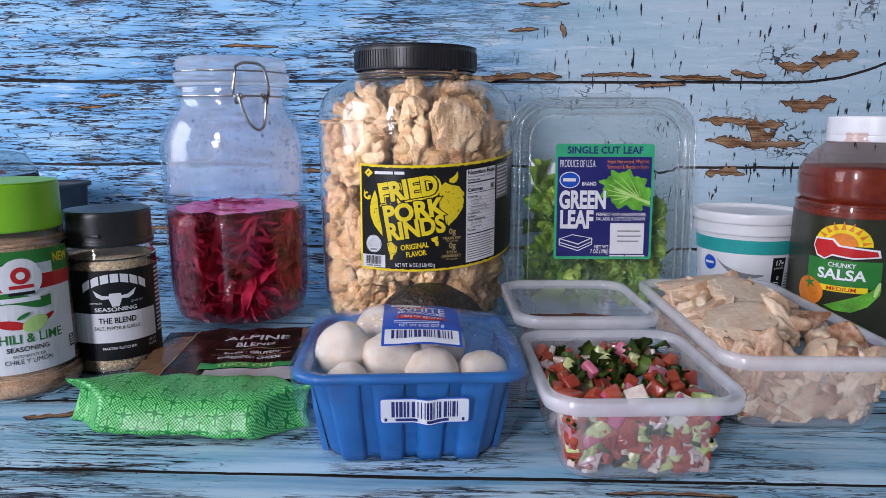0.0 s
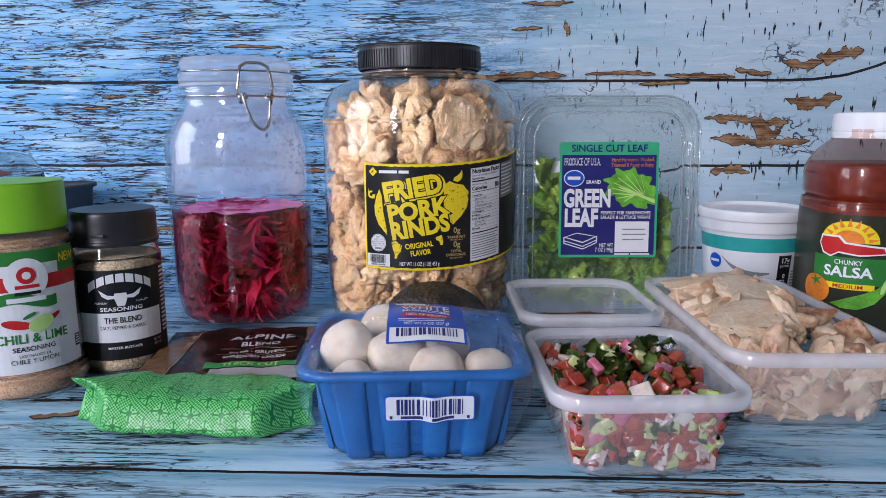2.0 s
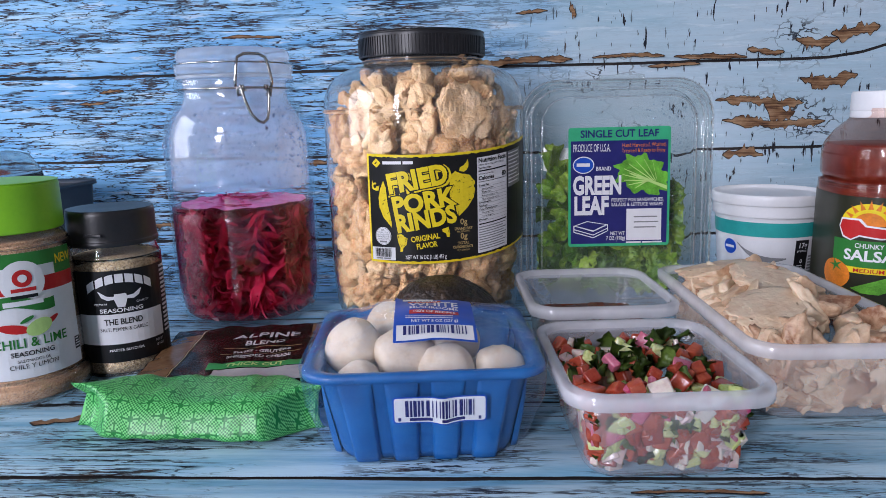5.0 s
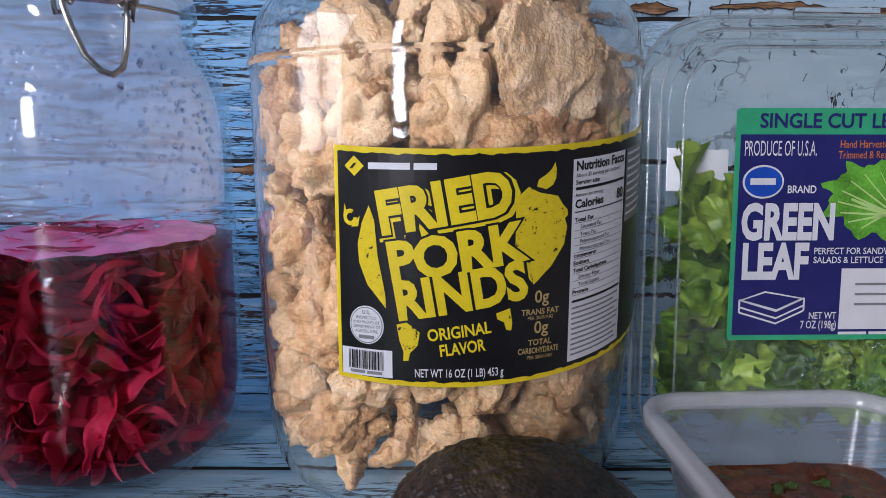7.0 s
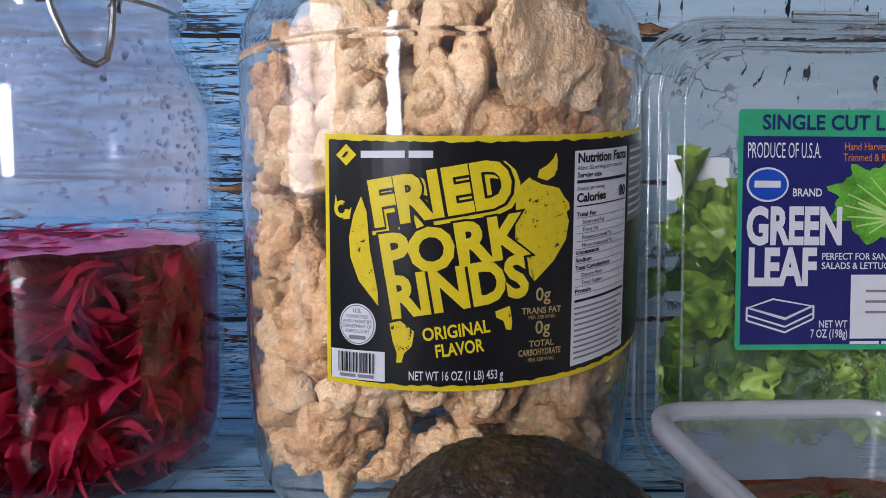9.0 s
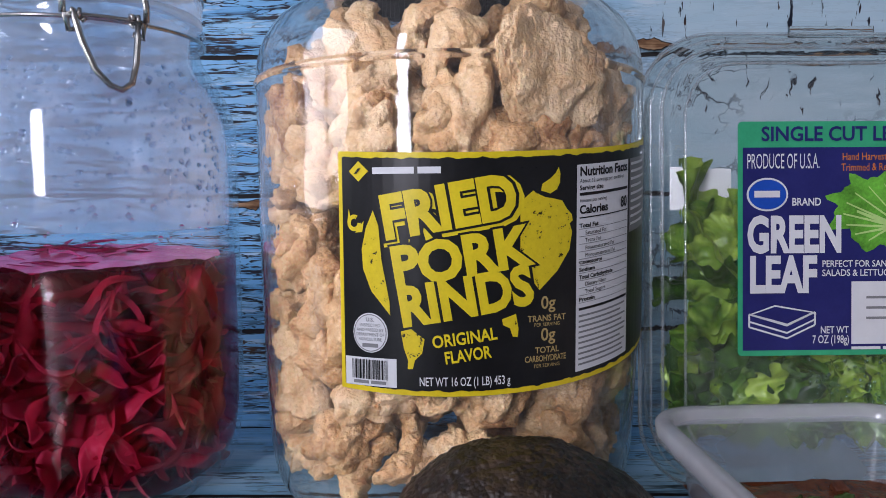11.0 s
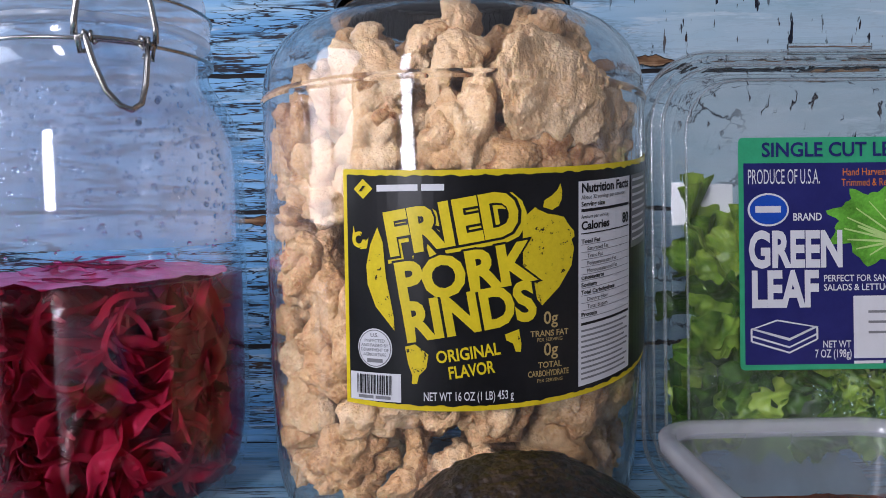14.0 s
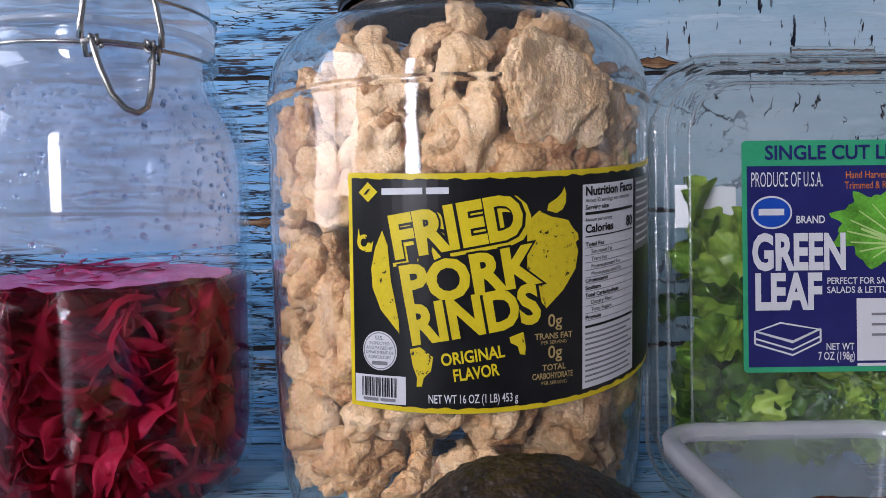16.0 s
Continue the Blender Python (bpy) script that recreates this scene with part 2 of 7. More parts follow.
def words(parent, text, u, v, size, mapper, h, material, bold=0.0, sx=1.0, turn=0.0, align="CENTER", fit=0.0, arch=0.0):
    """Lettering in the built-in font; size is the height of a capital, fit the width that the line is to fill."""
    cu = bpy.data.curves.new("lettering", "FONT")
    cu.body, cu.size, cu.align_x = text, size / 0.69, align
    cu.offset = bold * size
    cu.resolution_u = 3
    ob = bpy.data.objects.new("lettering", cu)
    scene.collection.objects.link(ob)
    me = bpy.data.meshes.new_from_object(ob)
    bpy.data.objects.remove(ob)
    bm = bmesh.new()
    bm.from_mesh(me)
    bpy.data.meshes.remove(me)
    if fit and bm.verts:
        w = max(p.co.x for p in bm.verts) - min(p.co.x for p in bm.verts)
        sx = fit / w
    c, s = math.cos(radians(turn)), math.sin(radians(turn))
    for p in bm.verts:
        x, y = p.co.x * sx, p.co.y
        y -= arch * x * x
        p.co = (u + c * x - s * y, v + s * x + c * y, 0)
    return part("lettering", lay(bm, mapper, h), material, parent, smooth=False)


def bars(parent, u0, v0, u1, rows, gap, height, mapper, h, material, seed=1, ragged=0.25):
    """Lines of print too small to read."""
    rnd = random.Random(seed)
    polys = []
    for i in range(rows):
        v = v0 - i * gap
        polys.append(rect(u0, v, u1 - rnd.random() * ragged * (u1 - u0), v + height))
    return art(parent, "fine_print", polys, mapper, h, material)


def barcode(parent, u0, v0, u1, v1, mapper, h, material, seed=3):
    rnd = random.Random(seed)
    polys, u = [], u0
    while u < u1:
        w = rnd.choice((0.0004, 0.0004, 0.0008, 0.0012)) * (u1 - u0) / 0.025
        polys.append(rect(u, v0, min(u + w, u1), v1))
        u += w + rnd.choice((0.0004, 0.0005, 0.0009)) * (u1 - u0) / 0.025
    return art(parent, "barcode", polys, mapper, h, material)


# ---- materials ----
def peeling_paint(name, bare=False):
    """Old blue paint on boards: streaks along the grain, black crackle, pale places. u along the boards, v across, in
    metres.
    """
    m, t, n, l = nodes_of(name)
    p = n["Principled BSDF"]
    uv = n.new("ShaderNodeUVMap")
    uv.uv_map = "boards"
    sep = n.new("ShaderNodeSeparateXYZ")
    l.new(uv.outputs[0], sep.inputs[0])

    def scaled(sx, sy, off=0.0):
        mp = n.new("ShaderNodeMapping")
        mp.inputs["Scale"].default_value = (sx, sy, 1)
        mp.inputs["Location"].default_value = (off, off * 0.7, 0)
        l.new(uv.outputs[0], mp.inputs[0])
        return mp.outputs[0]

    # right of the middle the paint is paler and cracks across the grain
    side = ramp(t, math_node(t, "ADD", math_node(t, "ADD", math_node(t, "MULTIPLY", sep.outputs[0], 1.9), 0.22),
                             math_node(t, "MULTIPLY", noise_tex(t, scaled(5, 9), 1.0, 3), 0.55)), [(0.2, (0, 0, 0)), (0.52, (1, 1, 1))])
    upright = ramp(t, math_node(t, "ADD", math_node(t, "MULTIPLY", sep.outputs[1], 8.0), 0.5), [(0.3, (0.12, 0.12, 0.12)), (0.95, (1, 1, 1))])
    side = math_node(t, "MULTIPLY", side, upright)
    streak = noise_tex(t, scaled(7, 75), 1.0, 6, 0.6)
    cloud = noise_tex(t, scaled(4, 11, 3.1), 1.0, 4)
    blue_left = ramp(t, math_node(t, "ADD", math_node(t, "MULTIPLY", streak, 0.55), math_node(t, "MULTIPLY", cloud, 0.5)),
                     [(0.32, (0.045, 0.21, 0.44)), (0.45, (0.13, 0.40, 0.72)), (0.57, (0.25, 0.54, 0.82)), (0.70, (0.52, 0.74, 0.88))])
    blue_right = ramp(t, math_node(t, "ADD", math_node(t, "MULTIPLY", streak, 0.3), math_node(t, "MULTIPLY", cloud, 0.7)),
                      [(0.3, (0.24, 0.45, 0.57)), (0.45, (0.42, 0.59, 0.69)), (0.68, (0.57, 0.68, 0.76))])
    base = mixc(t, side, blue_left, blue_right)

    def crackle(sx, sy, width, dist=0.4, off=0.0):
        v = n.new("ShaderNodeTexVoronoi")
        v.feature = "DISTANCE_TO_EDGE"
        v.inputs["Scale"].default_value = 1.0
        v.inputs["Randomness"].default_value = 1.0
        a = scaled(sx, sy, off)
        w = n.new("ShaderNodeVectorMath")
        w.operation = "ADD"
        nn = put(t, "ShaderNodeTexNoise", Scale=1.3, Detail=4.0)
        l.new(a, nn.inputs["Vector"])
        sc = n.new("ShaderNodeVectorMath")
        sc.operation = "SCALE"
        sc.inputs["Scale"].default_value = dist
        l.new(nn.outputs["Color"], sc.inputs[0])
        l.new(a, w.inputs[0]), l.new(sc.outputs[0], w.inputs[1])
        l.new(w.outputs[0], v.inputs["Vector"])
        return ramp(t, v.outputs["Distance"], [(width * 0.55, (1, 1, 1)), (width, (0, 0, 0))])

    gate_a = ramp(t, noise_tex(t, scaled(8, 24, 1.7), 1.0, 3), [(0.38, (0, 0, 0)), (0.46, (1, 1, 1))])
    gate_c = ramp(t, noise_tex(t, scaled(9, 9, 8.2), 1.0, 3), [(0.38, (0, 0, 0)), (0.48, (1, 1, 1))])
    def contour(sx, sy, off, width, gate):
        n1 = noise_tex(t, scaled(sx, sy, off), 1.0, 5, 0.62)
        d = math_node(t, "ABSOLUTE", math_node(t, "SUBTRACT", n1, 0.5))
        return math_node(t, "MULTIPLY", ramp(t, d, [(width * 0.7, (1, 1, 1)), (width, (0, 0, 0))]), gate)
    along = contour(7, 95, 1.0, 0.021, gate_a)
    along = math_node(t, "MAXIMUM", along, contour(10, 150, 21.0, 0.015, ramp(t, noise_tex(t, scaled(6, 18, 14.0), 1.0, 3), [(0.44, (0, 0, 0)), (0.52, (1, 1, 1))])))
    along2 = math_node(t, "MULTIPLY", crackle(30, 230, 0.034, 1.3, 2.0), ramp(t, noise_tex(t, scaled(10, 20, 5.2), 1.0, 3), [(0.42, (0, 0, 0)), (0.52, (1, 1, 1))]))
    along = math_node(t, "MAXIMUM", along, along2)
    peaks = ramp(t, noise_tex(t, scaled(15, 300, 2.0), 1.0, 4, 0.65), [(0.665, (0, 0, 0)), (0.68, (1, 1, 1))])
    fine_peaks = ramp(t, noise_tex(t, scaled(45, 560, 7.0), 1.0, 3, 0.6), [(0.70, (0, 0, 0)), (0.73, (0.9, 0.9, 0.9))])
    ticks = ramp(t, noise_tex(t, scaled(230, 44, 4.0), 1.0, 3, 0.55), [(0.632, (0, 0, 0)), (0.65, (1, 1, 1))])
    web = math_node(t, "MULTIPLY", math_node(t, "MULTIPLY", crackle(38, 62, 0.040, 1.5, 4.0), side), ramp(t, noise_tex(t, scaled(7, 10, 9.2), 1.0, 2), [(0.54, (0, 0, 0)), (0.62, (1, 1, 1))]))
    left = math_node(t, "SUBTRACT", 1.0, math_node(t, "MULTIPLY", side, 0.93))
    crack = math_node(t, "MULTIPLY", math_node(t, "MAXIMUM", along, math_node(t, "MAXIMUM", peaks, fine_peaks)), left)
    crack = math_node(t, "MAXIMUM", crack, math_node(t, "MULTIPLY", math_node(t, "MULTIPLY", ticks, gate_c), side))
    crack = math_node(t, "MAXIMUM", crack, math_node(t, "MULTIPLY", web, 0.9))
    # the boards that lie flat have kept more of their paint
    raised = ramp(t, math_node(t, "ADD", math_node(t, "MULTIPLY", sep.outputs[1], 9.0), 0.5), [(0.1, (0, 0, 0)), (0.6, (1, 1, 1))])
    flat = math_node(t, "MAXIMUM", raised, ramp(t, noise_tex(t, scaled(9, 30, 6.3), 1.0, 4), [(0.43, (0.06, 0.06, 0.06)), (0.52, (1, 1, 1))]))
    crack = math_node(t, "MULTIPLY", crack, flat)
    # pale chipped paint beside the cracks
    chips = ramp(t, noise_tex(t, scaled(22, 160, 12.0), 1.0, 4, 0.6), [(0.57, (0, 0, 0)), (0.66, (1, 1, 1))])
    base = mixc(t, math_node(t, "MULTIPLY", chips, 0.6), base, (0.66, 0.77, 0.84))
    # the boards are mixed paler where they lie on the table
    worn = ramp(t, math_node(t, "ADD", math_node(t, "MULTIPLY", sep.outputs[1], -4.0), math_node(t, "MULTIPLY", cloud, 0.8)), [(0.30, (0, 0, 0)), (0.95, (0.9, 0.9, 0.9))])
    base = mixc(t, worn, base, mixc(t, ramp(t, streak, [(0.35, (0, 0, 0)), (0.62, (1, 1, 1))]), (0.18, 0.45, 0.62), (0.52, 0.74, 0.85)))
    dark = ramp(t, noise_tex(t, scaled(40, 60), 1.0, 2), [(0.52, (0.008, 0.011, 0.022)), (0.75, (0.07, 0.035, 0.02))])
    l.new(mixc(t, crack, base, dark), p.inputs["Base Color"])
    p.inputs["Roughness"].default_value = 0.5
    p.inputs["Specular IOR Level"].default_value = 0.3
    bn = put(t, "ShaderNodeBump", Strength=0.5, Distance=0.0006)
    hgt = math_node(t, "SUBTRACT", math_node(t, "MULTIPLY", streak, 0.5), crack)
    l.new(hgt, bn.inputs["Height"])
    l.new(bn.outputs[0], p.inputs["Normal"])
    return m


M_PAINT = peeling_paint("peeling_blue_paint")
M_GAP = surface("dark_gap", [(0.3, (0.008, 0.009, 0.014)), (0.7, (0.03, 0.022, 0.018))], rough=0.9)
def bare_wood(name):
    """Weathered brown wood, grain along x."""
    m, t, n, l = nodes_of(name)
    p = n["Principled BSDF"]
    g = noise_tex(t, texco(t, "Object", (28, 700, 700)), 1.0, 5, 0.65)
    c = noise_tex(t, texco(t, "Object", (60, 60, 90)), 1.0, 3)
    f = math_node(t, "ADD", math_node(t, "MULTIPLY", g, 0.6), math_node(t, "MULTIPLY", c, 0.4))
    l.new(ramp(t, f, [(0.36, (0.022, 0.012, 0.008)), (0.43, (0.13, 0.055, 0.022)), (0.53, (0.30, 0.165, 0.08)), (0.66, (0.46, 0.31, 0.18))]), p.inputs["Base Color"])
    p.inputs["Roughness"].default_value = 0.85
    bn = put(t, "ShaderNodeBump", Strength=0.7, Distance=0.001)
    l.new(g, bn.inputs["Height"])
    l.new(bn.outputs[0], p.inputs["Normal"])
    return m


M_BARE = bare_wood("weathered_bare_boards")
M_STEM = surface("bare_weathered_wood", [(0.30, (0.05, 0.025, 0.012)), (0.48, (0.22, 0.11, 0.05)), (0.65, (0.42, 0.26, 0.14))], rough=0.8, scale=90, fine=420, bump=0.0012)
M_WALLP = surface("room_wall_paint", [(0.3, (0.36, 0.36, 0.37)), (0.7, (0.44, 0.44, 0.44))], rough=0.85, scale=4, fine=90)
M_FLOOR = surface("room_floor_boards", [(0.3, (0.16, 0.1, 0.06)), (0.7, (0.3, 0.2, 0.12))], rough=0.5, scale=6, fine=60)
M_WHITE = surface("white_plastic", [(0.3, (0.74, 0.75, 0.77)), (0.7, (0.82, 0.82, 0.83))], rough=0.32, scale=40, fine=500, bump=0.00005)
M_BLACKCAP = surface("black_plastic", [(0.3, (0.010, 0.010, 0.012)), (0.7, (0.022, 0.022, 0.025))], rough=0.35, bump=0.00006)
M_STEEL = surface("steel_wire", [(0.3, (0.45, 0.43, 0.40)), (0.7, (0.62, 0.60, 0.57))], rough=0.25, metal=1.0, bump=0.00003)
M_GLASS = clear("jar_glass", (0.95, 0.97, 0.99), 0.02, 1.55)
M_FOG = clear("fogged_glass", (0.96, 0.97, 1.0), 0.2, 1.2, haze=0.37, haze_col=(0.78, 0.87, 0.96))
M_PET = glass("clear_plastic_jar", (0.99, 0.99, 0.985), 0.01, 1.45, 0.0008, 40, 0.012)
M_CLAM = glass("clear_plastic_clamshell", (0.93, 0.945, 0.94), 0.02, 1.45, 0.0012, 50, 0.006)
M_CLAM2 = clear("thin_clear_plastic", (0.89, 0.91, 0.90), 0.06, 1.5, haze=0.02, haze_col=(0.6, 0.64, 0.66))
# pale haze on the moulded ridges paints in their bright edge highlights
M_RIDGE = clear("clear_plastic_ridge", (0.92, 0.94, 0.95), 0.05, 1.9, haze=0.16, haze_col=(0.85, 0.9, 0.92))
# the wrap's blue haze colour stands in for bluish reflections on the film
M_FILM = clear("plastic_wrap", (0.98, 0.98, 1.0), 0.08, 1.8, haze=0.05, haze_col=(0.45, 0.55, 0.80), wobble=0.005)
M_SKIRT = clear("tight_plastic_wrap", (0.97, 0.98, 1.0), 0.06, 1.5, haze=0.008, haze_col=(0.6, 0.75, 0.95), wobble=0.008)
M_FROST = clear("frosted_container_plastic", (0.93, 0.94, 0.96), 0.16, 1.4, haze=0.27, haze_col=(0.84, 0.86, 0.92))
M_RIM = clear("frosted_rim_plastic", (0.94, 0.94, 0.96), 0.16, 1.45, haze=0.46, haze_col=(0.96, 0.96, 0.98))
M_BRINE = clear("purple_brine", (0.90, 0.095, 0.23), 0.02, 1.33)
M_DROP = glass("water_drops", (0.90, 0.94, 0.98), 0.0, 1.5)
def blistered(name, stops, cell, depth, rough, sub=0.0, per_object=0.0, fine=0.35, coat=0.0):
    """Skin covered in small blisters or pebbles: rounded cells at two sizes, and a speckle of fine grain."""
    m, t, n, l = nodes_of(name)
    p = n["Principled BSDF"]
    v = texco(t)

    def cells(size):
        w = n.new("ShaderNodeTexVoronoi")
        w.feature = "SMOOTH_F1"
        w.inputs["Scale"].default_value = 1 / size
        w.inputs["Smoothness"].default_value = 0.35
        l.new(v, w.inputs["Vector"])
        return w.outputs["Distance"]
    a, b, g = cells(cell), cells(cell * 0.42), noise_tex(t, v, 1.2 / cell, 5, 0.7)
    broad = noise_tex(t, v, 70, 4)
    f = math_node(t, "ADD", math_node(t, "MULTIPLY", broad, 0.62), math_node(t, "ADD", math_node(t, "MULTIPLY", g, 0.34), math_node(t, "MULTIPLY", math_node(t, "SUBTRACT", 0.45, a), 0.14)))
    if per_object:
        oi = n.new("ShaderNodeObjectInfo")
        f = math_node(t, "ADD", f, math_node(t, "MULTIPLY", math_node(t, "SUBTRACT", oi.outputs["Random"], 0.5), per_object))
    l.new(ramp(t, f, stops), p.inputs["Base Color"])
    l.new(math_node(t, "ADD", math_node(t, "MULTIPLY", g, 0.2), rough - 0.1, True), p.inputs["Roughness"])
    p.inputs["Coat Weight"].default_value = coat
    if sub:
        p.inputs["Subsurface Weight"].default_value = sub
        p.inputs["Subsurface Radius"].default_value = (0.004, 0.002, 0.001)
        p.inputs["Subsurface Scale"].default_value = 1.0
    h = math_node(t, "ADD", math_node(t, "MULTIPLY", a, -1.0), math_node(t, "ADD", math_node(t, "MULTIPLY", b, -0.45), math_node(t, "MULTIPLY", g, fine)))
    bn = put(t, "ShaderNodeBump", Strength=0.8, Distance=depth)
    l.new(h, bn.inputs["Height"])
    l.new(bn.outputs[0], p.inputs["Normal"])
    return m


M_RIND = blistered("fried_rind", [(0.28, (0.26, 0.105, 0.032)), (0.39, (0.46, 0.26, 0.110)), (0.53, (0.57, 0.375, 0.195)), (0.70, (0.66, 0.49, 0.31))], 0.0017, 0.0008, 0.5, 0.15, 0.20, 0.8)
M_CABB = surface("pickled_cabbage", [(0.20, (0.16, 0.03, 0.07)), (0.44, (0.78, 0.22, 0.30)), (0.72, (0.95, 0.58, 0.58))], rough=0.3, scale=60, fine=300, bump=0.0004, per_object=0.5, sub=0.2)
M_CABTOP = surface("pink_cabbage_top", [(0.3, (0.66, 0.03, 0.22)), (0.7, (0.92, 0.20, 0.46))], rough=0.25, scale=60, fine=300, bump=0.0004, per_object=0.2)
M_SPICE = surface("brown_spice", [(0.36, (0.10, 0.05, 0.02)), (0.48, (0.30, 0.17, 0.09)), (0.62, (0.52, 0.36, 0.22))], rough=0.85, scale=900, fine=2200, bump=0.0005)
M_SPICE2 = surface("pepper_blend", [(0.34, (0.05, 0.035, 0.02)), (0.46, (0.28, 0.20, 0.11)), (0.62, (0.58, 0.47, 0.30))], rough=0.85, scale=850, fine=2000, bump=0.0005)
M_LIME = surface("lime_green_plastic", [(0.3, (0.20, 0.52, 0.012)), (0.7, (0.26, 0.62, 0.02))], rough=0.38, scale=30, fine=400, bump=0.00005)
M_SALSA = surface("red_salsa", [(0.3, (0.10, 0.010, 0.006)), (0.5, (0.19, 0.026, 0.012)), (0.7, (0.28, 0.055, 0.025))], rough=0.3, scale=120, fine=500, bump=0.0006)
M_SALSAG = clear("salsa_bottle_plastic", (0.86, 0.68, 0.62), 0.06, 1.45, haze=0.03, haze_col=(0.5, 0.25, 0.2))
M_BLUE = surface("blue_pulp_tray", [(0.3, (0.003, 0.085, 0.29)), (0.5, (0.005, 0.125, 0.40)), (0.7, (0.010, 0.165, 0.48))], rough=0.45, scale=50, fine=450, bump=0.0003, coat=0.2)
M_MUSH = surface("mushroom_skin", [(0.27, (0.42, 0.24, 0.11)), (0.36, (0.74, 0.58, 0.40)), (0.56, (0.86, 0.75, 0.60))], rough=0.6, scale=70, fine=700, bump=0.0006, sub=0.15, sub_r=(0.003, 0.002, 0.0015), per_object=0.1)
M_AVO = blistered("avocado_skin", [(0.34, (0.009, 0.007, 0.005)), (0.48, (0.030, 0.018, 0.011)), (0.62, (0.075, 0.045, 0.024))], 0.0030, 0.0012, 0.36, 0.0, 0.0, 0.3)
M_LETT = surface("lettuce_leaf", [(0.28, (0.010, 0.042, 0.003)), (0.46, (0.052, 0.135, 0.009)), (0.76, (0.30, 0.42, 0.055))], rough=0.4, scale=45, fine=300, bump=0.0016, per_object=0.35, sub=0.15, sub_r=(0.002, 0.004, 0.001))
M_CHICK = surface("cooked_chicken", [(0.26, (0.26, 0.11, 0.05)), (0.36, (0.46, 0.28, 0.17)), (0.52, (0.62, 0.43, 0.28)), (0.70, (0.74, 0.58, 0.41))], rough=0.42, scale=90, fine=420, bump=0.0018, per_object=0.42, sub=0.2, sub_r=(0.004, 0.002, 0.0015))
M_TOM = surface("diced_tomato", [(0.3, (0.26, 0.026, 0.013)), (0.7, (0.44, 0.09, 0.040))], rough=0.22, scale=150, fine=500, bump=0.0005, per_object=0.3, sub=0.2, coat=0.3)
M_ONI = surface("diced_onion", [(0.3, (0.52, 0.36, 0.34)), (0.7, (0.70, 0.63, 0.54))], rough=0.3, scale=120, fine=500, per_object=0.5, sub=0.3, coat=0.3)
M_CUC = surface("diced_cucumber", [(0.3, (0.34, 0.42, 0.10)), (0.7, (0.62, 0.64, 0.32))], rough=0.28, scale=120, fine=500, per_object=0.3, sub=0.3, coat=0.3)
M_RAD = surface("diced_radish", [(0.3, (0.38, 0.03, 0.10)), (0.7, (0.60, 0.20, 0.27))], rough=0.3, scale=120, fine=500, per_object=0.3, sub=0.2, coat=0.3)
M_CIL = surface("cilantro", [(0.3, (0.030, 0.070, 0.010)), (0.7, (0.12, 0.19, 0.03))], rough=0.4, scale=120, fine=500, bump=0.0008, per_object=0.3)
M_SAUCE = surface("dark_chili_sauce", [(0.3, (0.045, 0.014, 0.008)), (0.5, (0.12, 0.035, 0.016)), (0.7, (0.20, 0.07, 0.03))], rough=0.18, scale=130, fine=500, bump=0.0012)
M_DARKTRAY = surface("dark_grey_plastic", [(0.3, (0.035, 0.045, 0.06)), (0.7, (0.06, 0.07, 0.09))], rough=0.45)

INK = printed("black_ink", (0.010, 0.010, 0.011), 0.3)
YELLOW = printed("yellow_ink", (0.86, 0.66, 0.015), 0.32)
WORNYELLOW = surface("worn_yellow_ink", [(0.375, (0.03, 0.025, 0.01)), (0.405, (0.80, 0.60, 0.014)), (0.7, (0.90, 0.70, 0.02))], rough=0.32, scale=420, fine=1600, bump=0.00004, spec=0.3)
PAPER = printed("white_print", (0.80, 0.80, 0.82), 0.4, 0.04)
GREYINK = printed("grey_ink", (0.25, 0.25, 0.26), 0.4)
NAVY = printed("navy_ink", (0.020, 0.022, 0.15), 0.35)
TEALG = printed("green_border_ink", (0.035, 0.42, 0.20), 0.35)
ROYAL = printed("royal_blue_ink", (0.012, 0.085, 0.50), 0.32)
REDINK = printed("red_ink", (0.55, 0.02, 0.02), 0.35)
GREENINK = printed("green_ink", (0.025, 0.20, 0.035), 0.35)
LEAFINK = printed("leaf_green_ink", (0.13, 0.43, 0.04), 0.35, 0.6)
LEAFPALE = printed("pale_leaf_ink", (0.50, 0.74, 0.24), 0.35)
TEAL = printed("teal_ink", (0.02, 0.36, 0.34), 0.35)
ORANGE = printed("orange_ink", (0.78, 0.22, 0.02), 0.35, 0.3)
GOLD = printed("gold_ink", (0.52, 0.38, 0.15), 0.4)
BROWNPRINT = surface("brown_bag_print", [(0.3, (0.012, 0.008, 0.007)), (0.7, (0.030, 0.018, 0.014))], rough=0.25, scale=60, fine=500, bump=0.0004, spec=0.2)
BOARDPRINT = surface("wood_picture_print", [(0.3, (0.16, 0.075, 0.03)), (0.7, (0.36, 0.20, 0.10))], rough=0.25, scale=60, fine=300, bump=0.0003)


# ---- structure: room round the table ----
def wall(name, x0, x1, y0, y1, z0, z1, material=M_WALLP, label="plain pale painted wall of the room"):
    bm = bmesh.new()
    bmesh.ops.create_cube(bm, size=1, matrix=Matrix.Translation(((x0 + x1) / 2, (y0 + y1) / 2, (z0 + z1) / 2)) @ Matrix.Diagonal((x1 - x0, y1 - y0, z1 - z0, 1)))
    return tagged(part(name, bm, material, smooth=False), label, "wall", kind="structure")


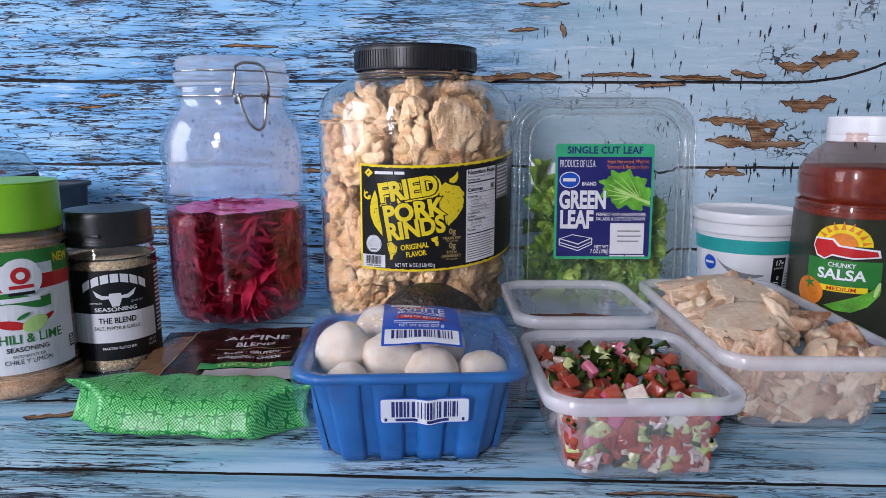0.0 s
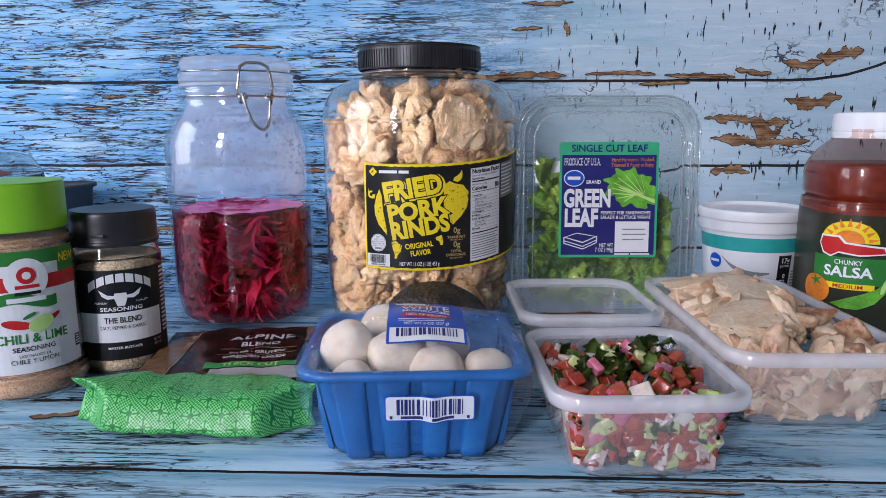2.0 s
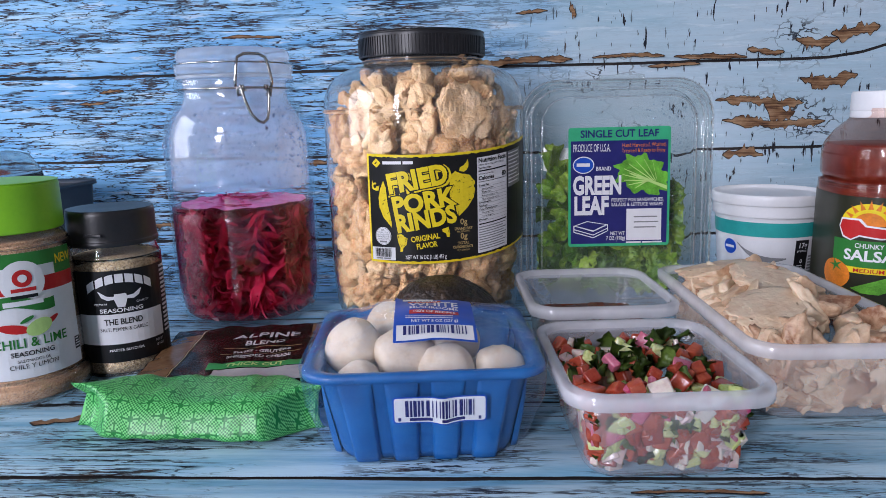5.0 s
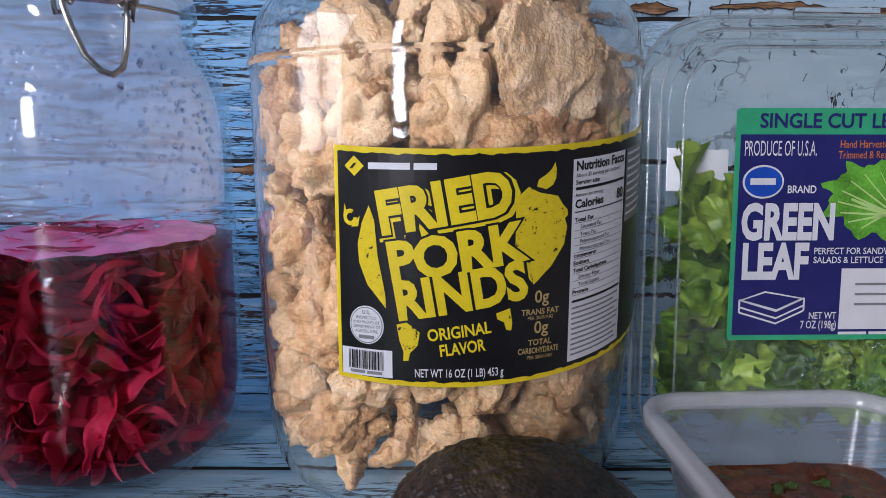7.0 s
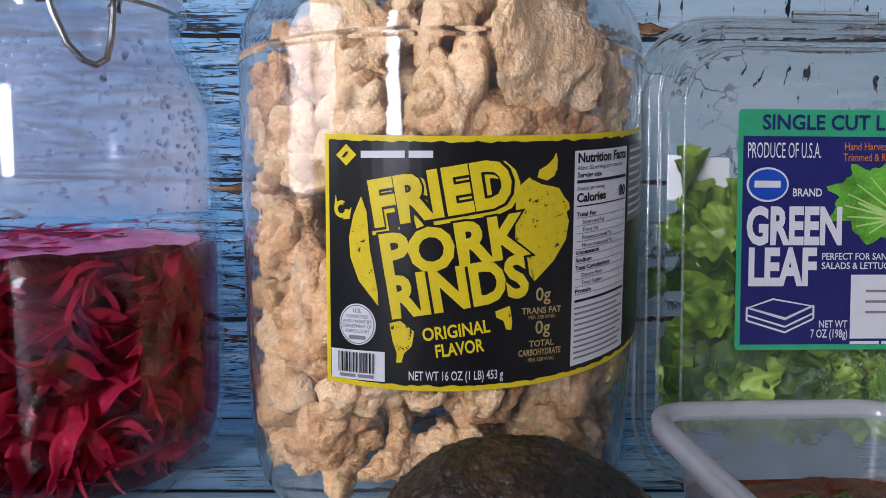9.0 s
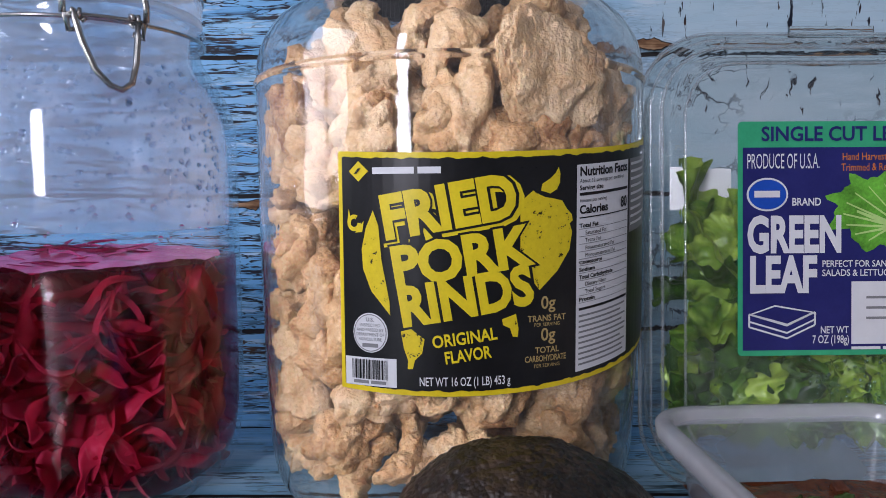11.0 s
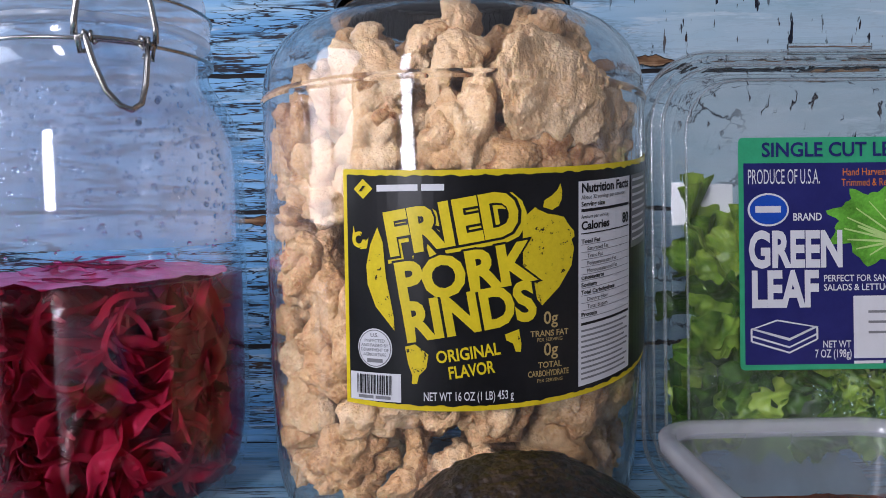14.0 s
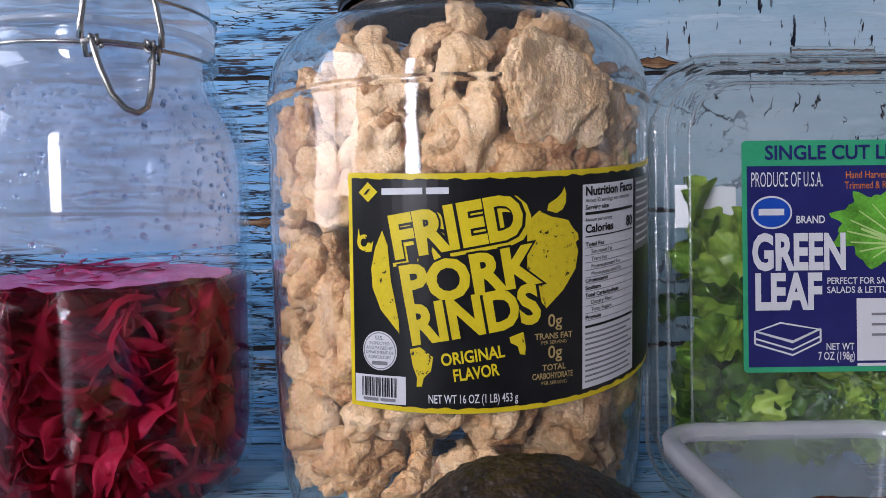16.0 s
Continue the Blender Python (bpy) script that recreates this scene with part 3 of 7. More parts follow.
wall("wall_north", -1.7, 1.7, 0.95, 1.05, -0.75, 1.65)
wall("wall_east", 1.6, 1.7, -2.0, 0.95, -0.75, 1.65)
for z0, z1, y0, y1 in ((-0.75, 0.02, -2.0, 0.95), (1.2, 1.65, -2.0, 0.95), (0.02, 1.2, -2.0, -0.6), (0.02, 1.2, 0.4, 0.95)):
    wall("wall_west", -1.7, -1.6, y0, y1, z0, z1)
for z0, z1, x0, x1 in ((-0.75, 0.08, -1.7, 1.7), (1.52, 1.65, -1.7, 1.7), (0.08, 1.52, -1.7, -1.12), (0.08, 1.52, -0.78, 1.7)):
    wall("wall_south", x0, x1, -2.1, -2.0, z0, z1)
tagged(wall("floor", -1.7, 1.7, -2.1, 1.05, -0.85, -0.75, M_FLOOR), "brown wooden floor of the room", "floor")
tagged(wall("ceiling", -1.7, 1.7, -2.1, 1.05, 1.65, 1.75), "white painted ceiling", "ceiling")
# unseen frame and bars, added to break the lamp's reflection into panes
win = thing("added_window_frame", pose(-1.545, -0.10, 0.0), "unseen white window frame with narrow bars, added to split the reflected light", "window", kind="structure")
for y0, y1, z0, z1, nm in ((-0.50, 0.50, 0.02, 0.06, "frame"), (-0.50, 0.50, 1.16, 1.20, "frame"), (-0.50, -0.46, 0.06, 1.16, "frame"), (0.46, 0.50, 0.06, 1.16, "frame"), (-0.02, 0.02, 0.06, 1.16, "added_glazing_bar"), (-0.46, -0.02, 0.60, 0.63, "added_glazing_bar"), (0.02, 0.46, 0.60, 0.63, "added_glazing_bar")):
    part(nm, box(0.012, (y1 - y0) / 2, z0, z1, 0.003, (0, (y0 + y1) / 2)), M_WHITE, win, smooth=False)
table = thing("table", pose(0, 0.2, 0), "plain table under the painted backdrop", "table")
part("tabletop", box(0.95, 0.68, -0.035, -0.006, 0.004), M_FLOOR, table)
for sx in (-1, 1):
    for sy in (-1, 1):
        part("leg", box(0.03, 0.03, -0.75, -0.035, 0.004, (sx * 0.88, sy * 0.6)), M_FLOOR, table)

# ---- backdrop: one sheet of boards that runs along the table and up the wall ----
backdrop = thing("backdrop", pose(0.1, 0.729, 0, 0, 0, 4.6), "weathered blue peeling-paint boards running under the food and up behind it", "backdrop", kind="structure")
COVE, BEND = 0.055, -0.055     # radius of the bend, and where it begins
BOARD = 0.086


def sheet(s, off=0.0):
    """The place (y, z) at the arc length s, measured from the bend's beginning; off: out of the sheet."""
    arc = COVE * math.pi / 2
    if s <= 0:
        return BEND + s, off
    if s >= arc:
        return -off, COVE + s - arc
    a = s / COVE
    return BEND + (COVE - off) * math.sin(a), COVE - (COVE - off) * math.cos(a)


SEAMS = [0.2424 + BOARD * k for k in range(-12, 6)]


def seam(k, x):
    s = SEAMS[k]
    w = 0.0012 * noise.noise(Vector((x * 9, s * 40, 0))) + 0.0006 * noise.noise(Vector((x * 70, s * 40, 3)))
    if s > 0.2:
        w += 0.034 * min(1, max(0, (x - 0.235) / 0.12)) ** 2
    return s + w


def board(k):
    bm = bmesh.new()
    uv = bm.loops.layers.uv.new("boards")
    xs = [-0.95 + 0.008 * i for i in range(226)]
    rows = []
    for x in xs:
        lo, hi = seam(k, x) + 0.0014, seam(k + 1, x) - 0.0014
        row = []
        cols = 10
        for j in range(cols + 1):
            s = lo + (hi - lo) * j / cols
            edge = min(j, cols - j)
            off = 0.0 if edge else -0.0012
            off += 0.0004 * noise.noise(Vector((x * 14, s * 60, k)))
            y, z = sheet(s, off)
            row.append((bm.verts.new((x, y, z)), (x, s)))
        rows.append(row)
    for a, b in zip(rows, rows[1:]):
        for j in range(len(a) - 1):
            f = bm.faces.new((a[j][0], b[j][0], b[j + 1][0], a[j + 1][0]))
            for lp, q in zip(f.loops, (a[j][1], b[j][1], b[j + 1][1], a[j + 1][1])):
                lp[uv].uv = q
    part("board", bm, M_PAINT, backdrop)


def backing():
    bm = bmesh.new()
    ss = [SEAMS[0] + 0.012 * i for i in range(int((SEAMS[-1] - SEAMS[0]) / 0.012) + 3)]
    rows = [[bm.verts.new((x, *sheet(s, -0.0022))) for x in (-0.95, 0.0, 0.85)] for s in ss]
    for a, b in zip(rows, rows[1:]):
        for j in range(2):
            bm.faces.new((a[j], a[j + 1], b[j + 1], b[j]))
    part("backing", bm, M_GAP, backdrop, "dark gap between the boards")


backing()
for k in range(len(SEAMS) - 1):
    board(k)


def bare_patch(cx, cs, w, h, seed):
    """A ragged place where the paint has flaked off and the brown wood shows, inside a dark broken edge."""
    def ragged(name, grow, off, material, label):
        bm = bmesh.new()
        n = max(18, int(w / 0.0016))
        rnd = random.Random(seed)
        top, low = [], []
        a = b = 0.5
        for i in range(n + 1):
            u = i / n
            if rnd.random() < 0.42:
                a = rnd.uniform(0.25, 1.0)
            if rnd.random() < 0.36:
                b = rnd.uniform(0.25, 1.0)
            env = min(1.0, 5 * u, 5 * (1 - u)) ** 0.7 * (0.62 + 0.55 * noise.noise(Vector((u * 5, seed, 2))))
            x = cx + (u - 0.5) * (w + 2 * grow)
            mid = cs + 0.20 * h * math.sin(seed + u * 4)
            hi = mid + max(0.0, env * h * a * rnd.uniform(0.62, 0.88)) + grow
            lo = mid - max(0.0, env * h * b * rnd.uniform(0.62, 0.88)) - grow
            yt, zt = sheet(hi, off)
            yl, zl = sheet(lo, off)
            top.append(bm.verts.new((x, yt, zt)))
            low.append(bm.verts.new((x, yl, zl)))
        for i in range(n):
            bm.faces.new((low[i], low[i + 1], top[i + 1], top[i]))
        part(name, bm, material, backdrop, label, smooth=False)
    ragged("flaked_edge", 0.0006, 0.0006, M_GAP, "dark broken edge of the paint")
    ragged("bare_patch", 0.0, 0.0009, M_BARE, "brown bare wood where paint flaked off")


WALL0 = COVE * math.pi / 2 - COVE      # arc length of the wall's height 0
for cx, cz, w, h, seed in ((0.185, 0.171, 0.085, 0.011, 1), (0.20, 0.151, 0.10, 0.012, 2), (0.205, 0.163, 0.03, 0.026, 8), (0.250, 0.192, 0.055, 0.018, 3), (0.272, 0.236, 0.045, 0.016, 4), (-0.05, 0.2155, 0.10, 0.007, 5),
                            (0.172, 0.119, 0.04, 0.012, 6), (0.0, 0.262, 0.006, 0.016, 7), (-0.02, 0.287, 0.05, 0.005, 9), (-0.49, 0.185, 0.03, 0.004, 10),
                            (-0.47, 0.196, 0.025, 0.004, 11), (-0.14, 0.243, 0.05, 0.004, 12), (-0.32, 0.246, 0.06, 0.003, 13), (0.13, 0.215, 0.06, 0.005, 14),
                            (-0.26, 0.120, 0.05, 0.006, 15), (-0.42, 0.058, 0.06, 0.007, 16), (-0.04, 0.262, 0.03, 0.004, 17),
                            (0.055, 0.2175, 0.07, 0.006, 31), (0.145, 0.2150, 0.05, 0.007, 32), (0.188, 0.2190, 0.035, 0.010, 33), (0.236, 0.2280, 0.040, 0.014, 34), (-0.16, 0.2165, 0.05, 0.005, 35), (0.10, 0.2080, 0.05, 0.004, 36)):
    bare_patch(cx, cz + WALL0, w, h, seed)
for cx, cs, w, h, seed in ((-0.155, -0.148, 0.05, 0.006, 21), (-0.02, -0.155, 0.06, 0.006, 22), (-0.34, -0.30, 0.03, 0.012, 23), (-0.36, -0.385, 0.09, 0.006, 24), (0.0, -0.375, 0.06, 0.004, 25),
                           (0.08, -0.40, 0.035, 0.008, 26), (-0.11, -0.11, 0.05, 0.005, 27)):
    bare_patch(cx, cs, w, h, seed)


# ---- pork rind jar ----
def rind_jar():
    R = 0.082
    jar = thing("pork_rind_jar", pose(-0.029, 0.588, 0.0003), "large clear plastic jar of fried pork rinds with black label", "food jar")
    prof = [(0.002, 0.006), (0.050, 0.0045), (0.064, 0.0005), (0.070, 0.0008), (0.0755, 0.005), (0.0785, 0.014), (0.0800, 0.03), (0.0812, 0.06), (R, 0.12), (R, 0.165), (0.0815, 0.178),
            (0.0785, 0.188), (0.072, 0.1965), (0.062, 0.2025), (0.052, 0.2055), (0.0475, 0.207), (0.0468, 0.210), (0.0468, 0.226)]
    part("jar_body", lathe(smooth_profile(prof, 5), 96), M_PET, jar, "clear thin plastic", shadow=False).modifiers.new("wall", "SOLIDIFY").thickness = 0.0012
    part("shoulder_ring", lathe(smooth_profile([(0.0822, 0.1690), (0.0830, 0.1705), (0.0822, 0.1720)], 4), 96), M_PET, jar, shadow=False)
    part("neck_ring", lathe([(0.0468, 0.2075), (0.0495, 0.2080), (0.0495, 0.2095), (0.0468, 0.2100)], 72), M_PET, jar, shadow=False)
    lid = part("lid", lathe(smooth_profile([(0.0505, 0.2115), (0.0508, 0.214), (0.0508, 0.226), (0.0498, 0.2295), (0.047, 0.2308), (0.001, 0.2308)], 4), 96), M_BLACKCAP, jar, "ribbed black screw lid")
    bm = bmesh.new()
    for i in range(120):
        a = 2 * math.pi * i / 120
        bmesh.ops.create_cube(bm, size=1, matrix=Matrix.Rotation(a, 4, "Z") @ Matrix.Translation((0.0508, 0, 0.2195)) @ Matrix.Diagonal((0.0014, 0.0011, 0.0135, 1)))
    part("ribs", bm, M_BLACKCAP, lid, smooth=False)
    # printed sleeve: u = 0 faces the front
    w = round_wall(lambda v: R + 0.0004, 0.0)
    B, T = 0.0578, 0.1392
    us = (-0.0327, 0.122)

    def BOW(u, v):
        return 0.75 * (u - 0.006) ** 2 - 0.0004 * (v > 0.1)

    def tilted(u, v, h):
        return w(u, v + BOW(u, v), h)
    tilted.step = 0.004

    def table(u, v, h):
        return tilted(0.0521 + (u - 0.0520) * 1.40, v + 0.0002, h)
    table.step = 0.003

    def wav(u, seed):
        return 0.0008 * noise.noise(Vector((u * 260, seed, 0))) + 0.0003 * noise.noise(Vector((u * 900, seed, 4)))
    lab = art(jar, "label", [rect(us[0], B, us[1], T)], tilted, 0.0, YELLOW, "yellow-edged black wraparound label")
    steps = [us[0] + 0.0016 + (us[1] - us[0] - 0.0032) * i / 160 for i in range(161)]
    outline = [(a, B + 0.0018 + wav(a, 1)) for a in steps] + [(a, T - 0.0019 + wav(a, 2)) for a in steps[::-1]]
    art(lab, "black_field", [outline], tilted, 0.0002, INK)
    # plain yellow shapes behind the words, with worn specks
    art(lab, "yellow_shape", [[(0.0300, 0.1225), (0.0345, 0.1262), (0.0372, 0.1248), (0.0392, 0.1240), (0.0420, 0.1236), (0.0458, 0.1228), (0.0478, 0.1200), (0.0500, 0.1180), (0.0503, 0.1160), (0.0490, 0.1150), (0.0501, 0.1121),
                               (0.0490, 0.1060), (0.0440, 0.0990), (0.0371, 0.0928), (0.0352, 0.0950), (0.0340, 0.1000), (0.0300, 0.1060)]], w, 0.0004, WORNYELLOW)
    art(lab, "yellow_shape", [[(0.0374, 0.1262), (0.0380, 0.1285), (0.0410, 0.1302), (0.0432, 0.1322), (0.0443, 0.1342), (0.0450, 0.1318), (0.0448, 0.1288), (0.0436, 0.1266), (0.0410, 0.1252)]], w, 0.0004, WORNYELLOW)
    art(lab, "yellow_shape", [[(-0.0195, 0.1200), (-0.0222, 0.1140), (-0.0238, 0.1070), (-0.0234, 0.1005), (-0.0205, 0.0930), (-0.0138, 0.0850), (-0.0140, 0.0895), (-0.0152, 0.0960), (-0.0166, 0.1030), (-0.0172, 0.1100), (-0.0176, 0.1150)]], w, 0.0004, WORNYELLOW)
    ring = [(oval(-0.0265, 0.1158, 0.0026, 0.0028, 17, 0, 60, 360)[i], oval(-0.0265, 0.1158, 0.0013, 0.0014, 17, 0, 60, 360)[i]) for i in range(17)]
    art(lab, "yellow_shape", [[a[0], b[0], b[1], a[1]] for a, b in zip(ring, ring[1:])], w, 0.0004, WORNYELLOW)
    art(lab, "yellow_shape", [[(-0.0292, 0.1158), (-0.0285, 0.1205), (-0.0278, 0.1172)]], w, 0.0004, WORNYELLOW)
    art(lab, "yellow_shape", [[(-0.0262, 0.1125), (-0.0235, 0.1128), (-0.0228, 0.1165), (-0.0242, 0.1150)]], w, 0.0004, WORNYELLOW)
    art(lab, "yellow_shape", [[(-0.0102, 0.0797), (-0.0067, 0.0806), (-0.0022, 0.0772), (-0.0030, 0.0725), (-0.0055, 0.0700), (-0.0062, 0.0671), (-0.0080, 0.0670), (-0.0078, 0.0700), (-0.0092, 0.0740)]], w, 0.0004, WORNYELLOW)
    art(lab, "yellow_shape", [[(0.0236, 0.0836), (0.0285, 0.0852), (0.0294, 0.0800), (0.0291, 0.0773), (0.0273, 0.0776), (0.0264, 0.0804), (0.0240, 0.0816)]], w, 0.0004, WORNYELLOW)
    words(lab, "FRIED", 0.0080, 0.1138, 0.0134, w, 0.00045, YELLOW, bold=0.150, fit=0.0492, turn=9.8)
    for txt, u, v, size, width, turn in (("FRIED", 0.0070, 0.1146, 0.0136, 0.0450, 9.8), ("PORK", 0.0107, 0.0985, 0.0126, 0.0475, 9.2), ("RINDS", 0.0126, 0.0854, 0.0124, 0.0452, 9.4)):
        words(lab, txt, u, v, size, w, 0.0006, INK, bold=0.125, fit=width + 0.0024, turn=turn)
        words(lab, txt, u, v, size, w, 0.0008, YELLOW, bold=0.065, fit=width, turn=turn)
    words(lab, "ORIGINAL", 0.0113, 0.0757, 0.0040, w, 0.0006, YELLOW, bold=0.035, fit=0.0216, turn=7.5)
    words(lab, "FLAVOR", 0.0123, 0.0700, 0.0040, w, 0.0006, YELLOW, bold=0.035, fit=0.0155, turn=7.5)
    words(lab, "NET WT 16 OZ (1 LB) 453 g", 0.0112, 0.0616, 0.0029, w, 0.0006, PAPER, bold=0.015, fit=0.0304, turn=0.5)
    # maker's mark, plain
    art(lab, "emblem", [[(-0.0282, 0.1330), (-0.0246, 0.1364), (-0.0210, 0.1330), (-0.0246, 0.1296)]], w, 0.0004, YELLOW)
    art(lab, "emblem", [[(-0.0262, 0.1322), (-0.0252, 0.1322), (-0.0236, 0.1340), (-0.0246, 0.1340)]], w, 0.0006, INK)
    art(lab, "emblem", [rect(-0.0195, 0.1320, -0.0052, 0.1342), rect(-0.0040, 0.1320, 0.0036, 0.1342)], w, 0.0004, PAPER)
    # round stamp and barcode
    art(lab, "stamp", [oval(-0.0211, 0.0787, 0.0064, 0.0068, 30)], w, 0.0004, PAPER)
    rim_ = [(p, q) for p, q in zip(oval(-0.0211, 0.0787, 0.0060, 0.0064, 30), oval(-0.0211, 0.0787, 0.0057, 0.0061, 30))]
    art(lab, "stamp_ring", [[rim_[i][0], rim_[(i + 1) % 30][0], rim_[(i + 1) % 30][1], rim_[i][1]] for i in range(30)], w, 0.0006, GREYINK)
    words(lab, "U.S.", -0.0211, 0.0826, 0.0013, w, 0.0006, GREYINK, bold=0.03)
    for txt, v, width in (("INSPECTED", 0.0808, 0.0075), ("AND PASSED BY", 0.0792, 0.0100), ("DEPARTMENT OF", 0.0776, 0.0102), ("AGRICULTURE", 0.0760, 0.0085)):
        words(lab, txt, -0.0211, v, 0.0011, w, 0.0006, GREYINK, fit=width)
    art(lab, "fine_print", [rect(-0.0240, 0.0738, -0.0182, 0.0751)], w, 0.0006, GREYINK)
    art(lab, "barcode_field", [rect(-0.0307, 0.0604, -0.0118, 0.0702)], w, 0.0004, PAPER)
    barcode(lab, -0.0280, 0.0628, -0.0150, 0.0695, w, 0.0006, INK, 4)
    art(lab, "fine_print", [rect(-0.0275, 0.0612, -0.0218, 0.0623), rect(-0.0210, 0.0612, -0.0155, 0.0623)], w, 0.0006, GREYINK)
    for v, small in ((0.0852, "TRANS FAT"), (0.0743, "TOTAL")):
        words(lab, "0g", 0.0403, v + 0.0012, 0.0042, w, 0.0006, GOLD, bold=0.02)
        words(lab, small, 0.0400, v - 0.0030, 0.0020, w, 0.0006, GOLD, bold=0.03)
    words(lab, "PER SERVING", 0.0400, 0.0804, 0.0012, w, 0.0006, GOLD)
    words(lab, "CARBOHYDRATE", 0.0396, 0.0684, 0.0020, w, 0.0006, GOLD, bold=0.03, fit=0.0160)
    words(lab, "PER SERVING", 0.0400, 0.0663, 0.0012, w, 0.0006, GOLD)
    # nutrition panels
    art(lab, "nutrition_panel", [rect(0.0520, 0.0610, 0.0740, 0.1335)], table, 0.0004, PAPER)
    words(lab, "Nutrition Facts", 0.0528, 0.1296, 0.0031, table, 0.0006, INK, bold=0.045, fit=0.0200, align="LEFT")
    words(lab, "About 32 servings per container", 0.0528, 0.1272, 0.0014, table, 0.0006, INK, fit=0.0185, align="LEFT")
    words(lab, "Serving size", 0.0528, 0.1247, 0.0016, table, 0.0006, INK, bold=0.03, align="LEFT", fit=0.0085)
    for v0, v1 in ((0.1228, 0.1238), (0.1150, 0.1154), (0.0825, 0.0834)):
        art(lab, "rule", [rect(0.0528, v0, 0.0732, v1)], table, 0.0006, INK)
    words(lab, "Amount per serving", 0.0528, 0.1205, 0.0013, table, 0.0006, INK, align="LEFT", fit=0.0100)
    words(lab, "Calories", 0.0528, 0.1166, 0.0028, table, 0.0006, INK, bold=0.045, align="LEFT", fit=0.0105)
    words(lab, "80", 0.0713, 0.1166, 0.0036, table, 0.0006, INK, bold=0.045, fit=0.0034)
    for i, (txt, bold, dent, width) in enumerate((("Total Fat", 0.04, 0, 0.0068), ("Saturated Fat", 0, 0.002, 0.0080), ("Trans Fat", 0, 0.002, 0.0058), ("Polyunsaturated Fat", 0, 0.002, 0.0115), ("Monounsaturated Fat", 0, 0.002, 0.0120),
                                                 ("Cholesterol", 0.04, 0, 0.0082), ("Sodium", 0.04, 0, 0.0055), ("Total Carbohydrate", 0.04, 0, 0.0130), ("Dietary Fiber", 0, 0.002, 0.0080), ("Total Sugars", 0, 0.002, 0.0078), ("Protein", 0.04, 0, 0.0055))):
        v = 0.1118 - 0.00262 * i
        words(lab, txt, 0.0528 + dent, v, 0.0014, table, 0.0006, INK, bold=bold, align="LEFT", fit=width)
        art(lab, "rule", [rect(0.0528, v - 0.0006, 0.0732, v - 0.0004)], table, 0.0006, GREYINK)
    bars(lab, 0.0528, 0.0802, 0.0730, 10, 0.0019, 0.0007, table, 0.0006, GREYINK, 8, 0.15)
    art(lab, "nutrition_panel", [rect(0.0752, 0.1060, 0.0900, 0.1335)], table, 0.0004, GREYINK)
    bars(lab, 0.0757, 0.1310, 0.0890, 9, 0.0028, 0.0010, table, 0.0006, PAPER, 9, 0.3)
    # contents
    rnd = random.Random(11)
    def curl_rind(seed, arc, rad, thick, wide):
        """A puffed curl: a swollen strip bent round an arc, blistered all over."""
        bm = bmesh.new()
        n, k = 64, 40
        o = Vector((seed * 5.3, seed * 2.7, seed * 8.1))
        rows = []
        for i in range(n + 1):
            u = i / n
            end = math.sqrt(max(0.0, 1 - abs(2 * u - 1) ** 4))
            a = arc * (u - 0.5) * (1 + 0.12 * noise.noise(o + Vector((u * 2, 0, 0))))
            swell = (0.75 + 0.5 * noise.noise(o + Vector((u * 3.4, 3, 0)))) * max(0.05, end)
            rr_ = rad * (1 + 0.25 * noise.noise(o + Vector((u * 2.5, 7, 0))))
            row = []
            for j in range(k):
                b = 2 * math.pi * j / k
                q = o + Vector((u * 9, math.cos(b) * 1.2, math.sin(b) * 1.2))
                puff = 1 + 0.34 * noise.fractal(q * 0.8, 0.9, 2.0, 3) - 0.20 * noise.voronoi(q * 1.3)[0][0] + 0.07 * noise.noise(q * 7)
                d = thick * swell * puff * math.cos(b)
                y = wide * swell * puff * math.sin(b) + 0.25 * wide * math.sin(3 * u + seed)
                row.append(bm.verts.new(((rr_ + d) * math.sin(a), y, rr_ - (rr_ + d) * math.cos(a))))
            rows.append(row)
        for p, q in zip(rows, rows[1:]):
            for j in range(k):
                bm.faces.new((p[j], q[j], q[(j + 1) % k], p[(j + 1) % k]))
        bm.faces.new(rows[0][::-1]), bm.faces.new(rows[-1])
        bmesh.ops.recalc_face_normals(bm, faces=bm.faces)
        return bm

    def puff_rind(seed, size):
        """A blistered puff, round lumps grown together."""
        bm = bmesh.new()
        bmesh.ops.create_icosphere(bm, subdivisions=5, radius=1)
        o = Vector((seed * 3.3, seed * 9.1, seed * 4.7))
        for v in bm.verts:
            d = v.co.normalized()
            k = 1.10 + 0.30 * noise.fractal(d * 1.3 + o, 0.9, 2.0, 2) - 0.50 * noise.voronoi(d * 1.4 + o)[0][0] ** 1.5 + 0.05 * noise.fractal(d * 9 + o, 0.8, 2.0, 3)
            v.co = Vector((d.x * size[0], d.y * size[1], d.z * size[2])) * k
        return bm
    kinds = [mesh_of("pork_rind", bm_, M_RIND) for bm_ in (curl_rind(1, 4.2, 0.0095, 0.0052, 0.0085), curl_rind(2, 3.0, 0.0120, 0.0056, 0.0095), puff_rind(3, (0.0165, 0.0145, 0.0130)), curl_rind(4, 4.9, 0.0085, 0.0046, 0.0075),
                                                           puff_rind(5, (0.0130, 0.0120, 0.0110)), puff_rind(6, (0.0200, 0.0135, 0.0105)), curl_rind(7, 2.2, 0.0150, 0.0062, 0.0080))]
    points = [np.array([v.co[:] for v in me.vertices]) for me in kinds]

    def wall_r(z):
        return 0.0795 if 0.03 < z < 0.16 else (0.0755 if z <= 0.03 else 0.0785 - (z - 0.16) * 0.55)
    lab_t = "puffy golden fried pork rind inside the clear jar"

